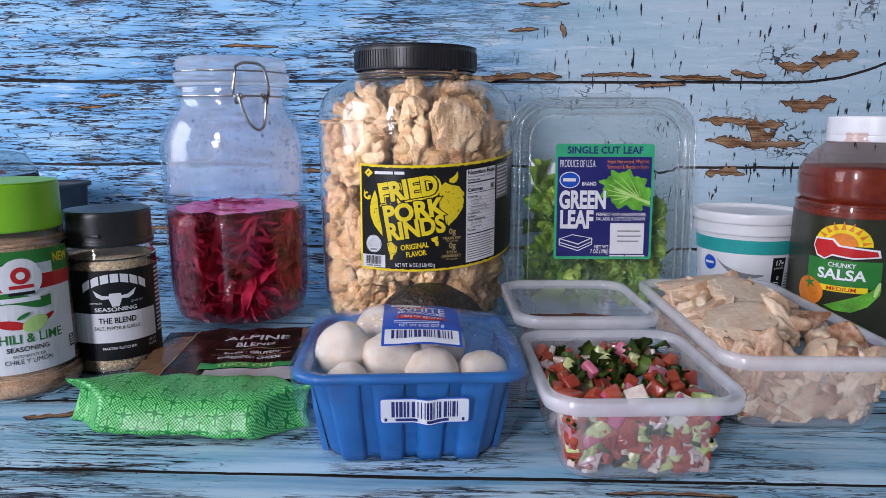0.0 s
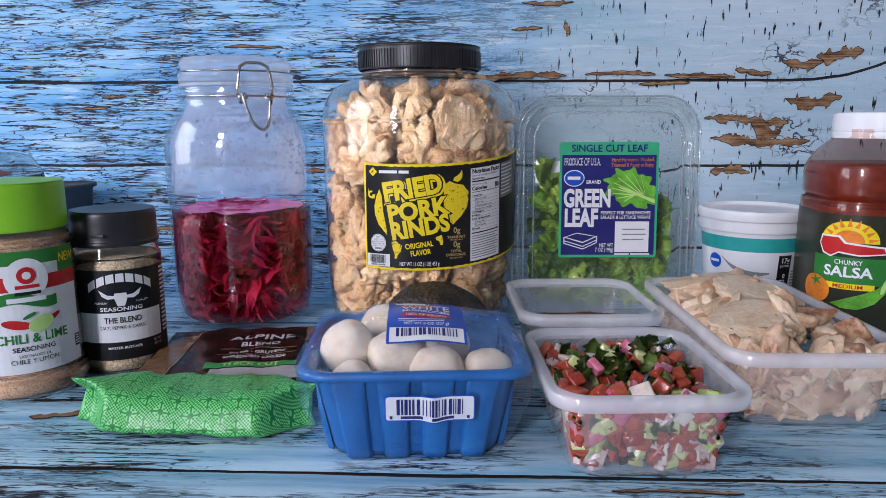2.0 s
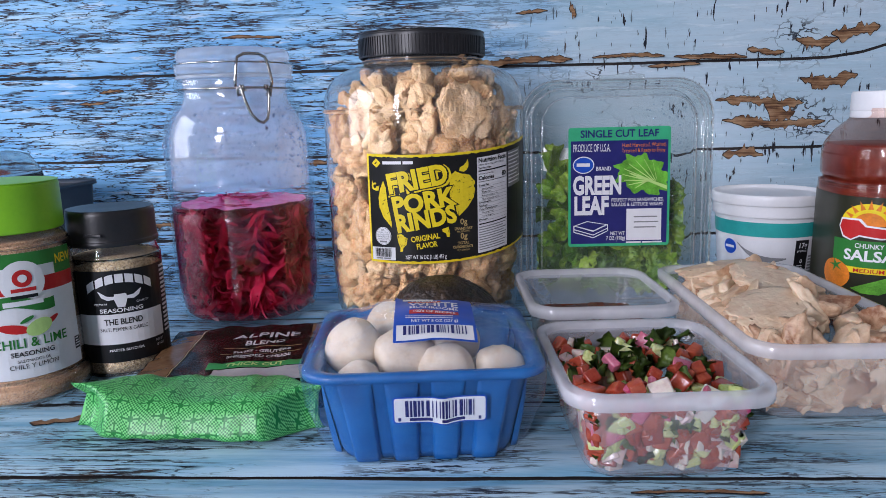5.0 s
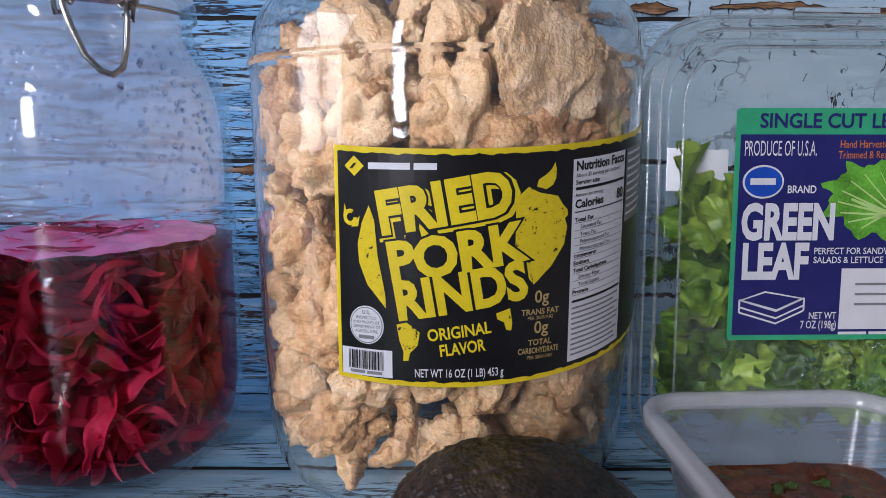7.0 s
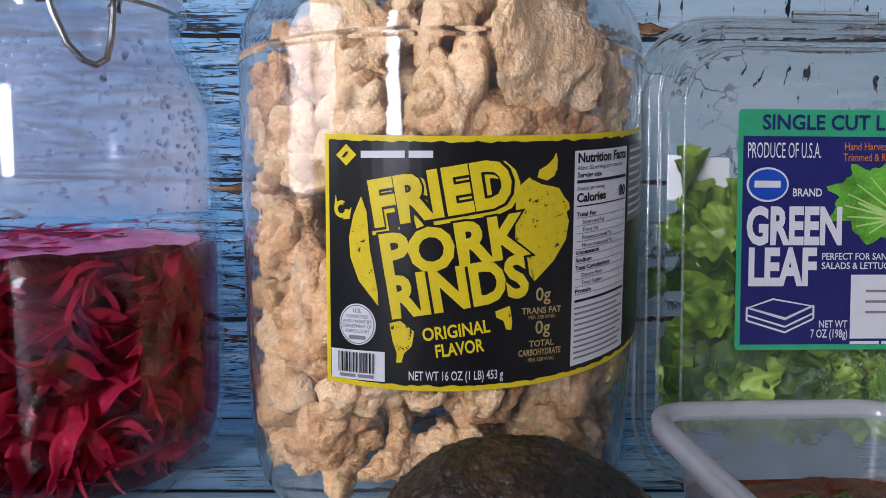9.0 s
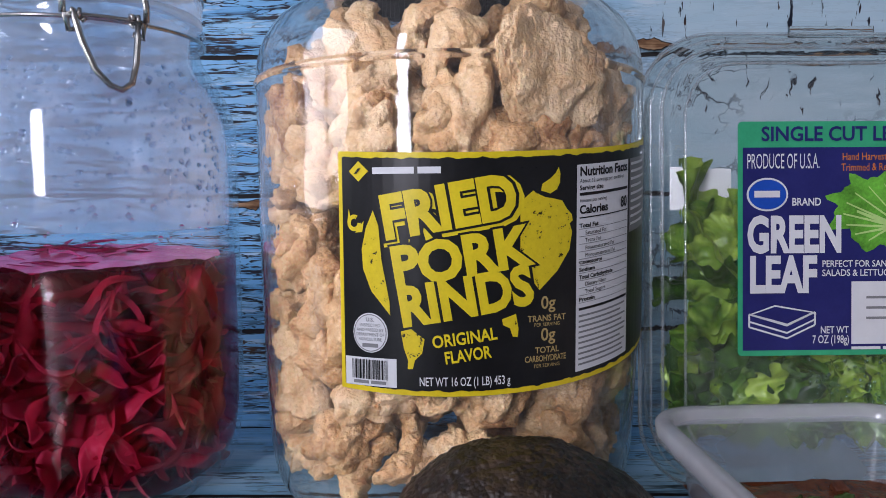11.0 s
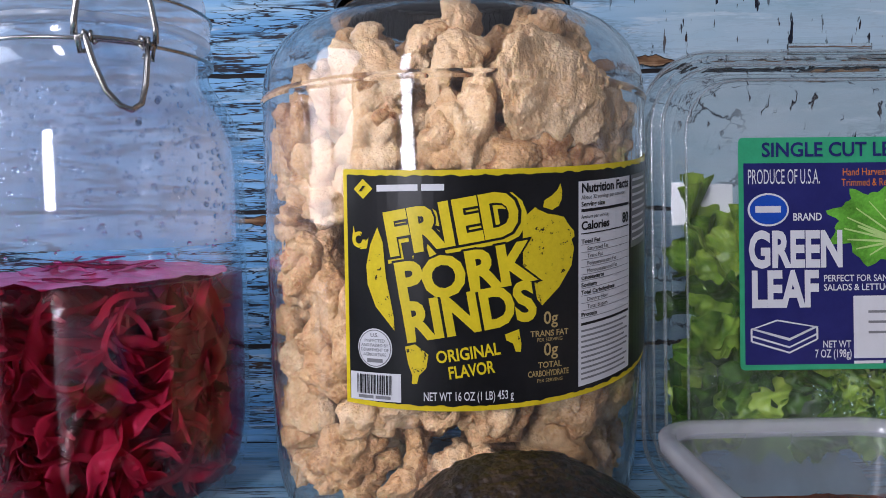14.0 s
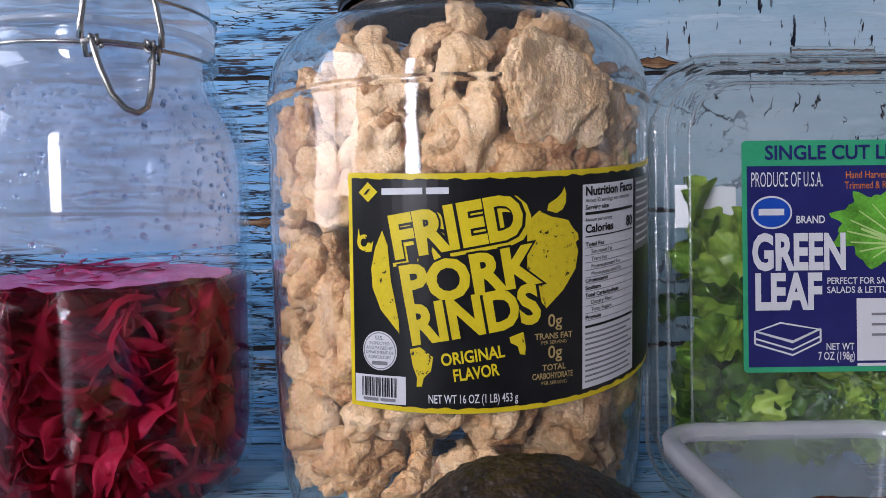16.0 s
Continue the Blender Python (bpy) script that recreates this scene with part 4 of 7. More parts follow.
    def put_rind(a, r, z, k, s, rot=None):
        e = Euler(rot) if rot else Euler((rnd.uniform(0, 6.3), rnd.uniform(0, 6.3), rnd.uniform(0, 6.3)))
        co = points[k] @ (np.array(e.to_matrix()) * s).T
        away = np.array((math.sin(a), -math.cos(a)))
        for _ in range(3):
            q = co[:, :2] + r * away
            r -= max(0.0, float(np.hypot(q[:, 0], q[:, 1]).max()) - wall_r(z))
        z = max(z, 0.0035 - float(co[:, 2].min()))
        m = pose(-0.029, 0.588, 0) @ Matrix.LocRotScale((r * math.sin(a), -r * math.cos(a), z), e, (s, s, s))
        placed("pork_rind", kinds[k], m, lab_t, "pork rind", "pork rinds in the jar")
    z = 0.017
    row = 0
    while z < 0.195:
        lim = 0.0720 if z < 0.165 else 0.0720 - (z - 0.165) * 0.75
        n = 15 if z < 0.17 else 12
        for i in range(n):
            a = 2 * math.pi * (i + 0.5 * (row % 2) + rnd.uniform(-0.25, 0.25)) / n
            put_rind(a, lim + rnd.uniform(-0.008, 0.002), z + rnd.uniform(-0.006, 0.006), rnd.randrange(7), rnd.uniform(0.88, 1.14))
        for i in range(6):
            a = 2 * math.pi * (i + rnd.random()) / 6
            put_rind(a, lim * 0.5, z, rnd.randrange(7), 1.1)
        z += 0.0158
        row += 1
    big = mesh_of("pork_rind", blob(33, (0.027, 0.025, 0.010), 0.26, 1.5, 6, 0.035, 0.5), M_RIND)
    for x, y, zz, rx, ry, rz, s in ((0.037, -0.0590, 0.168, 84, 20, 32, 0.80), (0.060, -0.036, 0.163, 84, 10, 60, 0.62)):
        placed("pork_rind", big, pose(-0.029 + x, 0.588 + y, zz, rx, ry, rz) @ Matrix.Diagonal((s, s, s, 1)), "broad flat pale pork rind against the jar wall", "pork rind", "pork rinds in the jar")


rind_jar()


# ---- jar of pickled red cabbage ----
def cabbage_jar():
    C = (-0.181, 0.566)
    jar = thing("pickle_jar", pose(C[0], C[1], 0.0003), "glass clip-top jar half full of pickled red cabbage", "glass jar")
    R = 0.0575
    prof = [(0.002, 0.004), (0.036, 0.003), (0.044, 0.0006), (0.049, 0.002), (0.0535, 0.008), (0.0560, 0.018), (R, 0.04), (R, 0.142), (0.0565, 0.1580), (0.0525, 0.1700), (0.0465, 0.1795), (0.0440, 0.1840), (0.0438, 0.1885),
            (0.0455, 0.1905), (0.0462, 0.1935), (0.0455, 0.1970), (0.0440, 0.1985)]
    part("jar_body", lathe(smooth_profile(prof, 5), 96, 0.35), M_GLASS, jar, "thick clear glass beaded with condensation", shadow=False).modifiers.new("wall", "SOLIDIFY").thickness = 0.0024
    part("mist", lathe(smooth_profile([(0.0535, 0.1120), (0.0535, 0.140), (0.0522, 0.1560), (0.0480, 0.1680), (0.0420, 0.1775), (0.0395, 0.1850), (0.0395, 0.1970)], 4), 80, 0.35), M_FOG, jar, "bluish mist of condensation inside the glass", shadow=False)
    lid = part("lid", lathe(smooth_profile([(0.0440, 0.2005), (0.0462, 0.2025), (0.0466, 0.2075), (0.0455, 0.2100), (0.0440, 0.2120), (0.0448, 0.2150), (0.0440, 0.2190), (0.0400, 0.2215), (0.020, 0.2220), (0.001, 0.2220)], 4), 80), M_FOG, jar,
               "frosty clear glass lid", shadow=False)
    part("seal", lathe(smooth_profile([(0.0415, 0.1980), (0.0458, 0.1982), (0.0464, 0.1995), (0.0458, 0.2008), (0.0415, 0.2010)], 3), 72), clear("rubber_seal", (0.8, 0.82, 0.85), 0.2, 1.4, haze=0.6), jar, "pale rubber seal ring")
    part("wire_ring", tube([(0.0470 * math.cos(2 * math.pi * i / 72), 0.0470 * math.sin(2 * math.pi * i / 72), 0.1902) for i in range(72)], 0.0008, 8, True), M_STEEL, jar)
    part("wire_ring", tube([(0.0468 * math.cos(2 * math.pi * i / 72), 0.0468 * math.sin(2 * math.pi * i / 72), 0.2095) for i in range(72)], 0.0007, 8, True), M_STEEL, jar)
    # clip that hangs at the front: local frame turned about z
    A = radians(39)

    def on(u, z, d=0.0):
        a = A + u / 0.049
        return ((0.0485 + d) * math.sin(a), -(0.0485 + d) * math.cos(a), z)
    clip = part("clip", tube([on(u, z, d) for u, z, d in ((-0.0138, 0.1905, 0.002), (-0.0135, 0.1960, 0.003), (-0.0122, 0.2060, 0.002), (-0.0108, 0.2125, 0.001), (-0.006, 0.2152, 0.0), (0.0, 0.2155, 0.0), (0.006, 0.2152, 0.0), (0.0108, 0.2125, 0.001),
                                                          (0.0122, 0.2060, 0.002), (0.0135, 0.1960, 0.003), (0.0138, 0.1905, 0.002))], 0.0012, 10), M_STEEL, jar, "steel wire closing clip")
    part("lever", tube([on(u, z, d) for u, z, d in ((-0.0085, 0.1855, 0.002), (-0.0120, 0.1845, 0.003), (-0.0125, 0.1890, 0.004), (-0.0100, 0.1910, 0.004), (-0.0095, 0.1870, 0.005), (-0.0078, 0.1800, 0.005), (-0.0045, 0.1705, 0.006), (-0.0005, 0.1652, 0.007), (0.0030, 0.1638, 0.007),
                                                    (0.0062, 0.1665, 0.007), (0.0080, 0.1740, 0.006), (0.0092, 0.1840, 0.005), (0.0098, 0.1902, 0.004), (0.0122, 0.1890, 0.004), (0.0118, 0.1840, 0.003), (0.0085, 0.1852, 0.002))], 0.0012, 10), M_STEEL, clip)
    part("bar", tube([on(u, 0.1902, 0.0022) for u in (-0.0138, -0.007, 0.0, 0.007, 0.0138)], 0.0009, 8), M_STEEL, clip)
    for u in (-0.0092, 0.0092):
        part("coil", tube([on(u + 0.0012 * math.cos(i * 0.9) * 0.4 + 0.0003 * (i - 6), 0.1900 + 0.0021 * math.sin(i * 0.9), 0.0030 + 0.0018 * math.cos(i * 0.9)) for i in range(14)], 0.0008, 8), M_STEEL, clip)
    # drops on the glass above the brine
    rnd = random.Random(5)
    spots = []
    for i in range(1100):
        a = rnd.uniform(-1.9, 1.5)
        z = 0.106 + 0.070 * rnd.random() ** 0.7
        rr_ = 0.0577 - max(0.0, z - 0.148) * 0.42
        q = (abs(math.cos(a)) ** 2.35 + abs(math.sin(a)) ** 2.35) ** (1 / 2.35)
        spots.append(((rr_ * math.sin(a) / q, -rr_ * math.cos(a) / q, z), rnd.choice((0.0003, 0.0004, 0.0005, 0.0007, 0.0011)) * rnd.uniform(0.7, 1.2)))
    beads("condensation", spots, M_DROP, jar, "beads of water on the glass")
    # brine and shreds
    lvl = 0.098
    brine = thing("pickling_brine", pose(C[0], C[1], 0.0003), "deep magenta pickling brine filling half the jar", "liquid")
    part("liquid", lathe(smooth_profile([(0.001, 0.0055), (0.036, 0.0055), (0.047, 0.0065), (0.0515, 0.011), (0.0540, 0.020), (0.0555, 0.04), (0.0556, lvl), ], 4) + [(0.050, lvl - 0.0004), (0.001, lvl - 0.0004)], 80, 0.35), M_BRINE, brine, shadow=False)

    def shred(seed, ln, w):
        bm = bmesh.new()
        o = Vector((seed * 3.7, 1.3, 0))
        rows = []
        n = 26
        for i in range(n + 1):
            u = i / n
            c = Vector(((u - 0.5) * ln, 0.16 * ln * noise.noise(o + Vector((u * 2.6, 0, 0))), 0.22 * ln * noise.noise(o + Vector((u * 2.6, 4, 0)))))
            tw = 1.57 + 2.8 * noise.noise(o + Vector((u * 1.6, 9, 0)))
            ww = w * (0.25 + 0.85 * math.sin(math.pi * min(1, max(0, u))) ** 0.8) * (1 + 0.45 * noise.noise(o + Vector((u * 7, 2, 0))))
            d = Vector((0.15 * math.sin(u * 9), math.cos(tw), math.sin(tw)))
            rows.append([bm.verts.new(c + d * ww * k + Vector((0, -math.sin(tw), math.cos(tw))) * 0.22 * ww * (k * k)) for k in (-1, -0.5, 0, 0.5, 1)])
        for a, b in zip(rows, rows[1:]):
            for j in range(4):
                bm.faces.new((a[j], b[j], b[j + 1], a[j + 1]))
        r = bmesh.ops.solidify(bm, geom=bm.faces[:], thickness=0.0006)
        bmesh.ops.recalc_face_normals(bm, faces=bm.faces)
        return bm
    kinds = [mesh_of("cabbage_shred", shred(s, ln, w), M_CABB) for s, (ln, w) in enumerate(((0.050, 0.0024), (0.042, 0.0034), (0.056, 0.0019), (0.038, 0.0044), (0.046, 0.0029), (0.060, 0.0015)))]
    for i in range(274):
        a, z = rnd.uniform(-2.2, 2.2), rnd.uniform(0.012, lvl - 0.010)
        r = 0.049 * rnd.random() ** 0.14
        e = Euler((rnd.gauss(0, 0.35), rnd.gauss(0, 0.85), a + rnd.gauss(0, 0.22)))
        me = kinds[rnd.randrange(6)]
        co = np.array([v.co[:] for v in me.vertices]) @ np.array(e.to_matrix()).T
        away = np.array((math.sin(a), -math.cos(a)))
        for _ in range(4):
            q = co[:, :2] + r * away
            far = int(np.hypot(q[:, 0], q[:, 1]).argmax())
            r -= max(0.0, float(np.hypot(*q[far])) - 0.0535)
        z = min(max(z, 0.008 - float(co[:, 2].min())), lvl - 0.001 - float(co[:, 2].max()))
        placed("cabbage_shred", me, pose(C[0], C[1], 0) @ Matrix.LocRotScale((r * math.sin(a), -r * math.cos(a), z), e, None), "soft magenta shred of pickled red cabbage", "cabbage", "cabbage shreds in the jar")
    # the packed middle: many more shreds, too deep in to tell apart
    pts, quads, at = [], [], 0
    for i in range(300):
        me = kinds[rnd.randrange(6)]
        a, r = rnd.uniform(0, 6.3), 0.036 * rnd.random() ** 0.4
        e = Euler((rnd.gauss(0, 0.6), rnd.gauss(0, 0.6), a + rnd.gauss(0, 0.5)))
        co = np.array([v.co[:] for v in me.vertices]) @ np.array(e.to_matrix()).T
        z = min(max(rnd.uniform(0.012, lvl - 0.012), 0.009 - float(co[:, 2].min())), lvl - 0.002 - float(co[:, 2].max()))
        co = co + np.array((r * math.sin(a), -r * math.cos(a), z))
        co[:, :2] *= np.minimum(1.0, 0.050 / np.maximum(1e-6, np.hypot(co[:, 0], co[:, 1])))[:, None]
        pts += co.tolist()
        quads += [[at + k for k in f.vertices] for f in me.polygons]
        at += len(co)
    me = bpy.data.meshes.new("cabbage_heap")
    me.from_pydata(pts, [], quads)
    me.polygons.foreach_set("use_smooth", [True] * len(me.polygons))
    me.materials.append(M_CABB)
    heap = new("cabbage_heap", me)
    heap.matrix_world = pose(C[0], C[1], 0)
    tagged(heap, "packed mass of shredded red cabbage under the brine", "cabbage", kind="stuff")
    mat_ = bmesh.new()
    rings = [[mat_.verts.new((r * 0.0535 * math.cos(a) * 0.98, r * 0.0535 * math.sin(a) * 0.98, lvl + 0.0012 + 0.0050 * (1 - r) * (0.6 + 0.4 * math.sin(a + 0.6)) + 0.0022 * noise.fractal(Vector((r * 4 * math.cos(a), r * 4 * math.sin(a), 3)), 0.8, 2, 3)))
              for a in [2 * math.pi * i / 60 for i in range(60)]] for r in (0.02, 0.15, 0.3, 0.45, 0.6, 0.75, 0.87, 0.97)]
    for p, q in zip(rings, rings[1:]):
        for i in range(60):
            mat_.faces.new((p[i], p[(i + 1) % 60], q[(i + 1) % 60], q[i]))
    mat_.faces.new(rings[0])
    layer = part("cabbage_layer", mat_, M_CABTOP)
    layer.matrix_world = pose(C[0], C[1], 0)
    tagged(layer, "bright pink layer of cabbage floating on the brine", "cabbage")
    top = [mesh_of("cabbage_shred", shred(40 + s, 0.042, 0.0035), M_CABTOP) for s in range(3)]
    for i in range(26):
        a, r = rnd.uniform(0, 6.3), 0.036 * rnd.random() ** 0.5
        placed("cabbage_shred", top[i % 3], pose(C[0], C[1], 0) @ Matrix.LocRotScale((r * math.sin(a), -r * math.cos(a), lvl + 0.0012 + (0.0040 if r < 0.02 else 0)), Euler((rnd.gauss(0, 0.1), rnd.gauss(0, 0.07), a)), (1, 1, 0.22)),
               "bright pink cabbage shred floating at the brine's top", "cabbage", "cabbage shreds in the jar")


cabbage_jar()


# ---- spice jars ----
def spice_jar_black():
    jar = thing("seasoning_jar", pose(-0.222, 0.439, 0.0003), "clear seasoning jar with black lid and black-and-white label", "spice jar", "spice jars")
    R = 0.0290
    part("jar_body", lathe(smooth_profile([(0.001, 0.002), (0.020, 0.0015), (0.0255, 0.0006), (0.0280, 0.003), (R, 0.008), (R, 0.074), (0.0283, 0.080), (0.0268, 0.0845), (0.0262, 0.0875), (0.0262, 0.092)], 4), 64), M_PET, jar, "clear plastic", shadow=False).modifiers.new("wall", "SOLIDIFY").thickness = 0.0008
    part("spice", lathe(smooth_profile([(0.001, 0.003), (0.022, 0.003), (0.0265, 0.005), (0.0278, 0.010), (0.0279, 0.070), (0.0272, 0.078), (0.024, 0.0805), (0.001, 0.0815)], 3), 56), M_SPICE2, jar, "brown speckled pepper and salt blend")
    lid = part("lid", lathe(smooth_profile([(0.0283, 0.0885), (0.0286, 0.0900), (0.0284, 0.0915), (0.0278, 0.0925), (0.0276, 0.0990), (0.0276, 0.1085), (0.0268, 0.1112), (0.0245, 0.1118), (0.001, 0.1112)], 4), 72), M_BLACKCAP, jar, "glossy black flip lid")
    part("thumb_tab", box(0.006, 0.0006, 0.0955, 0.0975, 0.0003, (0.004, -0.0279)), M_BLACKCAP, lid)
    w = round_wall(lambda v: R + 0.0004, radians(33))
    lab = art(jar, "label", [rect(-0.036, 0.0115, 0.040, 0.0735)], w, 0.0, INK, "black label with white band")
    art(lab, "white_band", [rect(-0.036, 0.0240, 0.028, 0.0445)], w, 0.0002, PAPER)
    # maker's name as a plain arched bar
    arc = []
    n = 14
    for i in range(n + 1):
        u = -0.021 + 0.042 * i / n
        arc.append((u, 0.0655 - 11.5 * u * u * 1.35))
    for i0, i1 in ((0, 2), (2, 4), (4, 6), (6, 8), (8, 10), (10, 12), (12, 14)):
        low = [(u + (0.0007 if j == i0 else -0.0003 if j == i1 else 0), v) for j, (u, v) in enumerate(arc) if i0 <= j <= i1]
        art(lab, "emblem", [low + [(u, v + 0.0058) for u, v in low[::-1]]], w, 0.0004, PAPER)
    art(lab, "emblem", [[(-0.0035, 0.0580), (0.0035, 0.0580), (0.0042, 0.0550), (0.0022, 0.0490), (-0.0022, 0.0490), (-0.0042, 0.0550)]], w, 0.0004, PAPER)
    for s in (-1, 1):
        pts = [(s * 0.003, 0.0562), (s * 0.008, 0.0568), (s * 0.0135, 0.0605), (s * 0.0115, 0.0560), (s * 0.008, 0.0540), (s * 0.003, 0.0545)]
        art(lab, "emblem", [pts if s > 0 else pts[::-1]], w, 0.0004, PAPER)
    words(lab, "PREMIUM", -0.0125, 0.0508, 0.0014, w, 0.0004, PAPER)
    words(lab, "QUALITY", 0.0135, 0.0508, 0.0014, w, 0.0004, PAPER)
    words(lab, "SEASONING", 0.0, 0.0458, 0.0026, w, 0.0004, PAPER, bold=0.03, fit=0.0265)
    words(lab, "THE BLEND", 0.0005, 0.0375, 0.0038, w, 0.0004, INK, bold=0.03, fit=0.0235)
    words(lab, "SALT, PEPPER & GARLIC", 0.0005, 0.0330, 0.0024, w, 0.0004, INK, bold=0.0, fit=0.0295)
    words(lab, "MASTER BUTCHER", 0.0005, 0.0192, 0.0017, w, 0.0004, PAPER, bold=0.02, fit=0.0215)
    words(lab, "NET WT", 0.0235, 0.0205, 0.0018, w, 0.0004, PAPER, fit=0.0066)
    words(lab, "10.5 OZ", 0.0235, 0.0175, 0.0018, w, 0.0004, PAPER, fit=0.0066)
    bars(lab, 0.0300, 0.0700, 0.0380, 16, 0.0030, 0.0016, w, 0.0004, PAPER, 3, 0.2)


def spice_jar_green():
    jar = thing("seasoning_jar", pose(-0.2625, 0.392, 0.0003), "clear seasoning jar with bright lime green lid and white label", "spice jar", "spice jars")
    part("jar_body", lathe(smooth_profile([(0.001, 0.002), (0.028, 0.0015), (0.0345, 0.0006), (0.0378, 0.004), (0.0378, 0.0125), (0.0355, 0.0175), (0.0350, 0.022), (0.0350, 0.090), (0.0340, 0.097), (0.0322, 0.1015), (0.0310, 0.104), (0.0310, 0.110)], 4), 64), M_PET, jar, "clear plastic", shadow=False).modifiers.new("wall", "SOLIDIFY").thickness = 0.0008
    part("spice", lathe(smooth_profile([(0.001, 0.003), (0.030, 0.003), (0.0358, 0.005), (0.0362, 0.0125), (0.0342, 0.018), (0.0338, 0.088), (0.0325, 0.0975), (0.0300, 0.1005), (0.001, 0.1005)], 3), 56), M_SPICE, jar, "fine brown chili seasoning")
    part("lid", lathe(smooth_profile([(0.0320, 0.1060), (0.0325, 0.1070), (0.0325, 0.1300), (0.0318, 0.1335), (0.0296, 0.1345), (0.001, 0.1345)], 4), 72), M_LIME, jar, "bright lime green screw lid")
    w = round_wall(lambda v: 0.0354, radians(46))
    lab = art(jar, "label", [rect(-0.050, 0.0185, 0.0345, 0.0945)], w, 0.0, PAPER, "white printed label")
    art(lab, "green_band", [rect(-0.050, 0.0860, 0.0345, 0.0945)], w, 0.0002, GREENINK)
    art(lab, "red_band", [rect(-0.050, 0.0700, 0.0345, 0.0790)], w, 0.0002, REDINK)
    art(lab, "green_band", [rect(0.0200, 0.0790, 0.0345, 0.0860)], w, 0.0002, GREENINK)
    art(lab, "emblem", [oval(0.001, 0.0775, 0.0120, 0.0125, 32)], w, 0.0004, PAPER)
    art(lab, "emblem", [oval(0.001, 0.0795, 0.0052, 0.0052, 24)], w, 0.0006, REDINK)
    art(lab, "emblem", [oval(0.001, 0.0795, 0.0024, 0.0024, 18)], w, 0.0008, PAPER)
    art(lab, "emblem", [rect(-0.0055, 0.0715, 0.0075, 0.0737)], w, 0.0006, REDINK)
    art(lab, "emblem", [rect(-0.0060, 0.0675, 0.0080, 0.0695)], w, 0.0006, INK)
    ban = [(-0.017 + 0.034 * i / 10, 0.0605 + 0.0022 * math.sin(i * 0.55)) for i in range(11)]
    art(lab, "ribbon", [ban + [(u, v + 0.0068) for u, v in ban[::-1]]], w, 0.0005, GREENINK)
    art(lab, "emblem", [rect(-0.0105, 0.0632, 0.0105, 0.0662)], w, 0.0007, PAPER)
    words(lab, "NEW", 0.0270, 0.0850, 0.0055, w, 0.0006, YELLOW, bold=0.03, fit=0.0125)
    art(lab, "chili_picture", [oval(-0.0065, 0.0495, 0.0085, 0.0028, 18, -12), oval(0.013, 0.0510, 0.006, 0.0016, 14, 30)], w, 0.0004, REDINK)
    art(lab, "lime_picture", [oval(0.0065, 0.0490, 0.0075, 0.0048, 20, 20)], w, 0.0006, LEAFPALE)
    art(lab, "stalk_picture", [oval(0.0005, 0.0545, 0.0042, 0.0012, 12, 25)], w, 0.0006, GREENINK)
    words(lab, "CHILI & LIME", 0.0015, 0.0378, 0.0056, w, 0.0004, GREENINK, bold=0.02, fit=0.0415)
    words(lab, "SEASONING", 0.0015, 0.0325, 0.0029, w, 0.0004, INK, bold=0.02, fit=0.0235)
    words(lab, "SAZONADOR DE", 0.0015, 0.0287, 0.0018, w, 0.0004, INK, fit=0.0175)
    words(lab, "CHILE Y LIMÓN", 0.0015, 0.0248, 0.0028, w, 0.0004, INK, fit=0.0265)
    art(lab, "small_field", [rect(0.0285, 0.0275, 0.0335, 0.0355)], w, 0.0004, INK)
    bars(lab, 0.0290, 0.0340, 0.0330, 4, 0.0017, 0.0008, w, 0.0006, PAPER, 2)


spice_jar_black()
spice_jar_green()


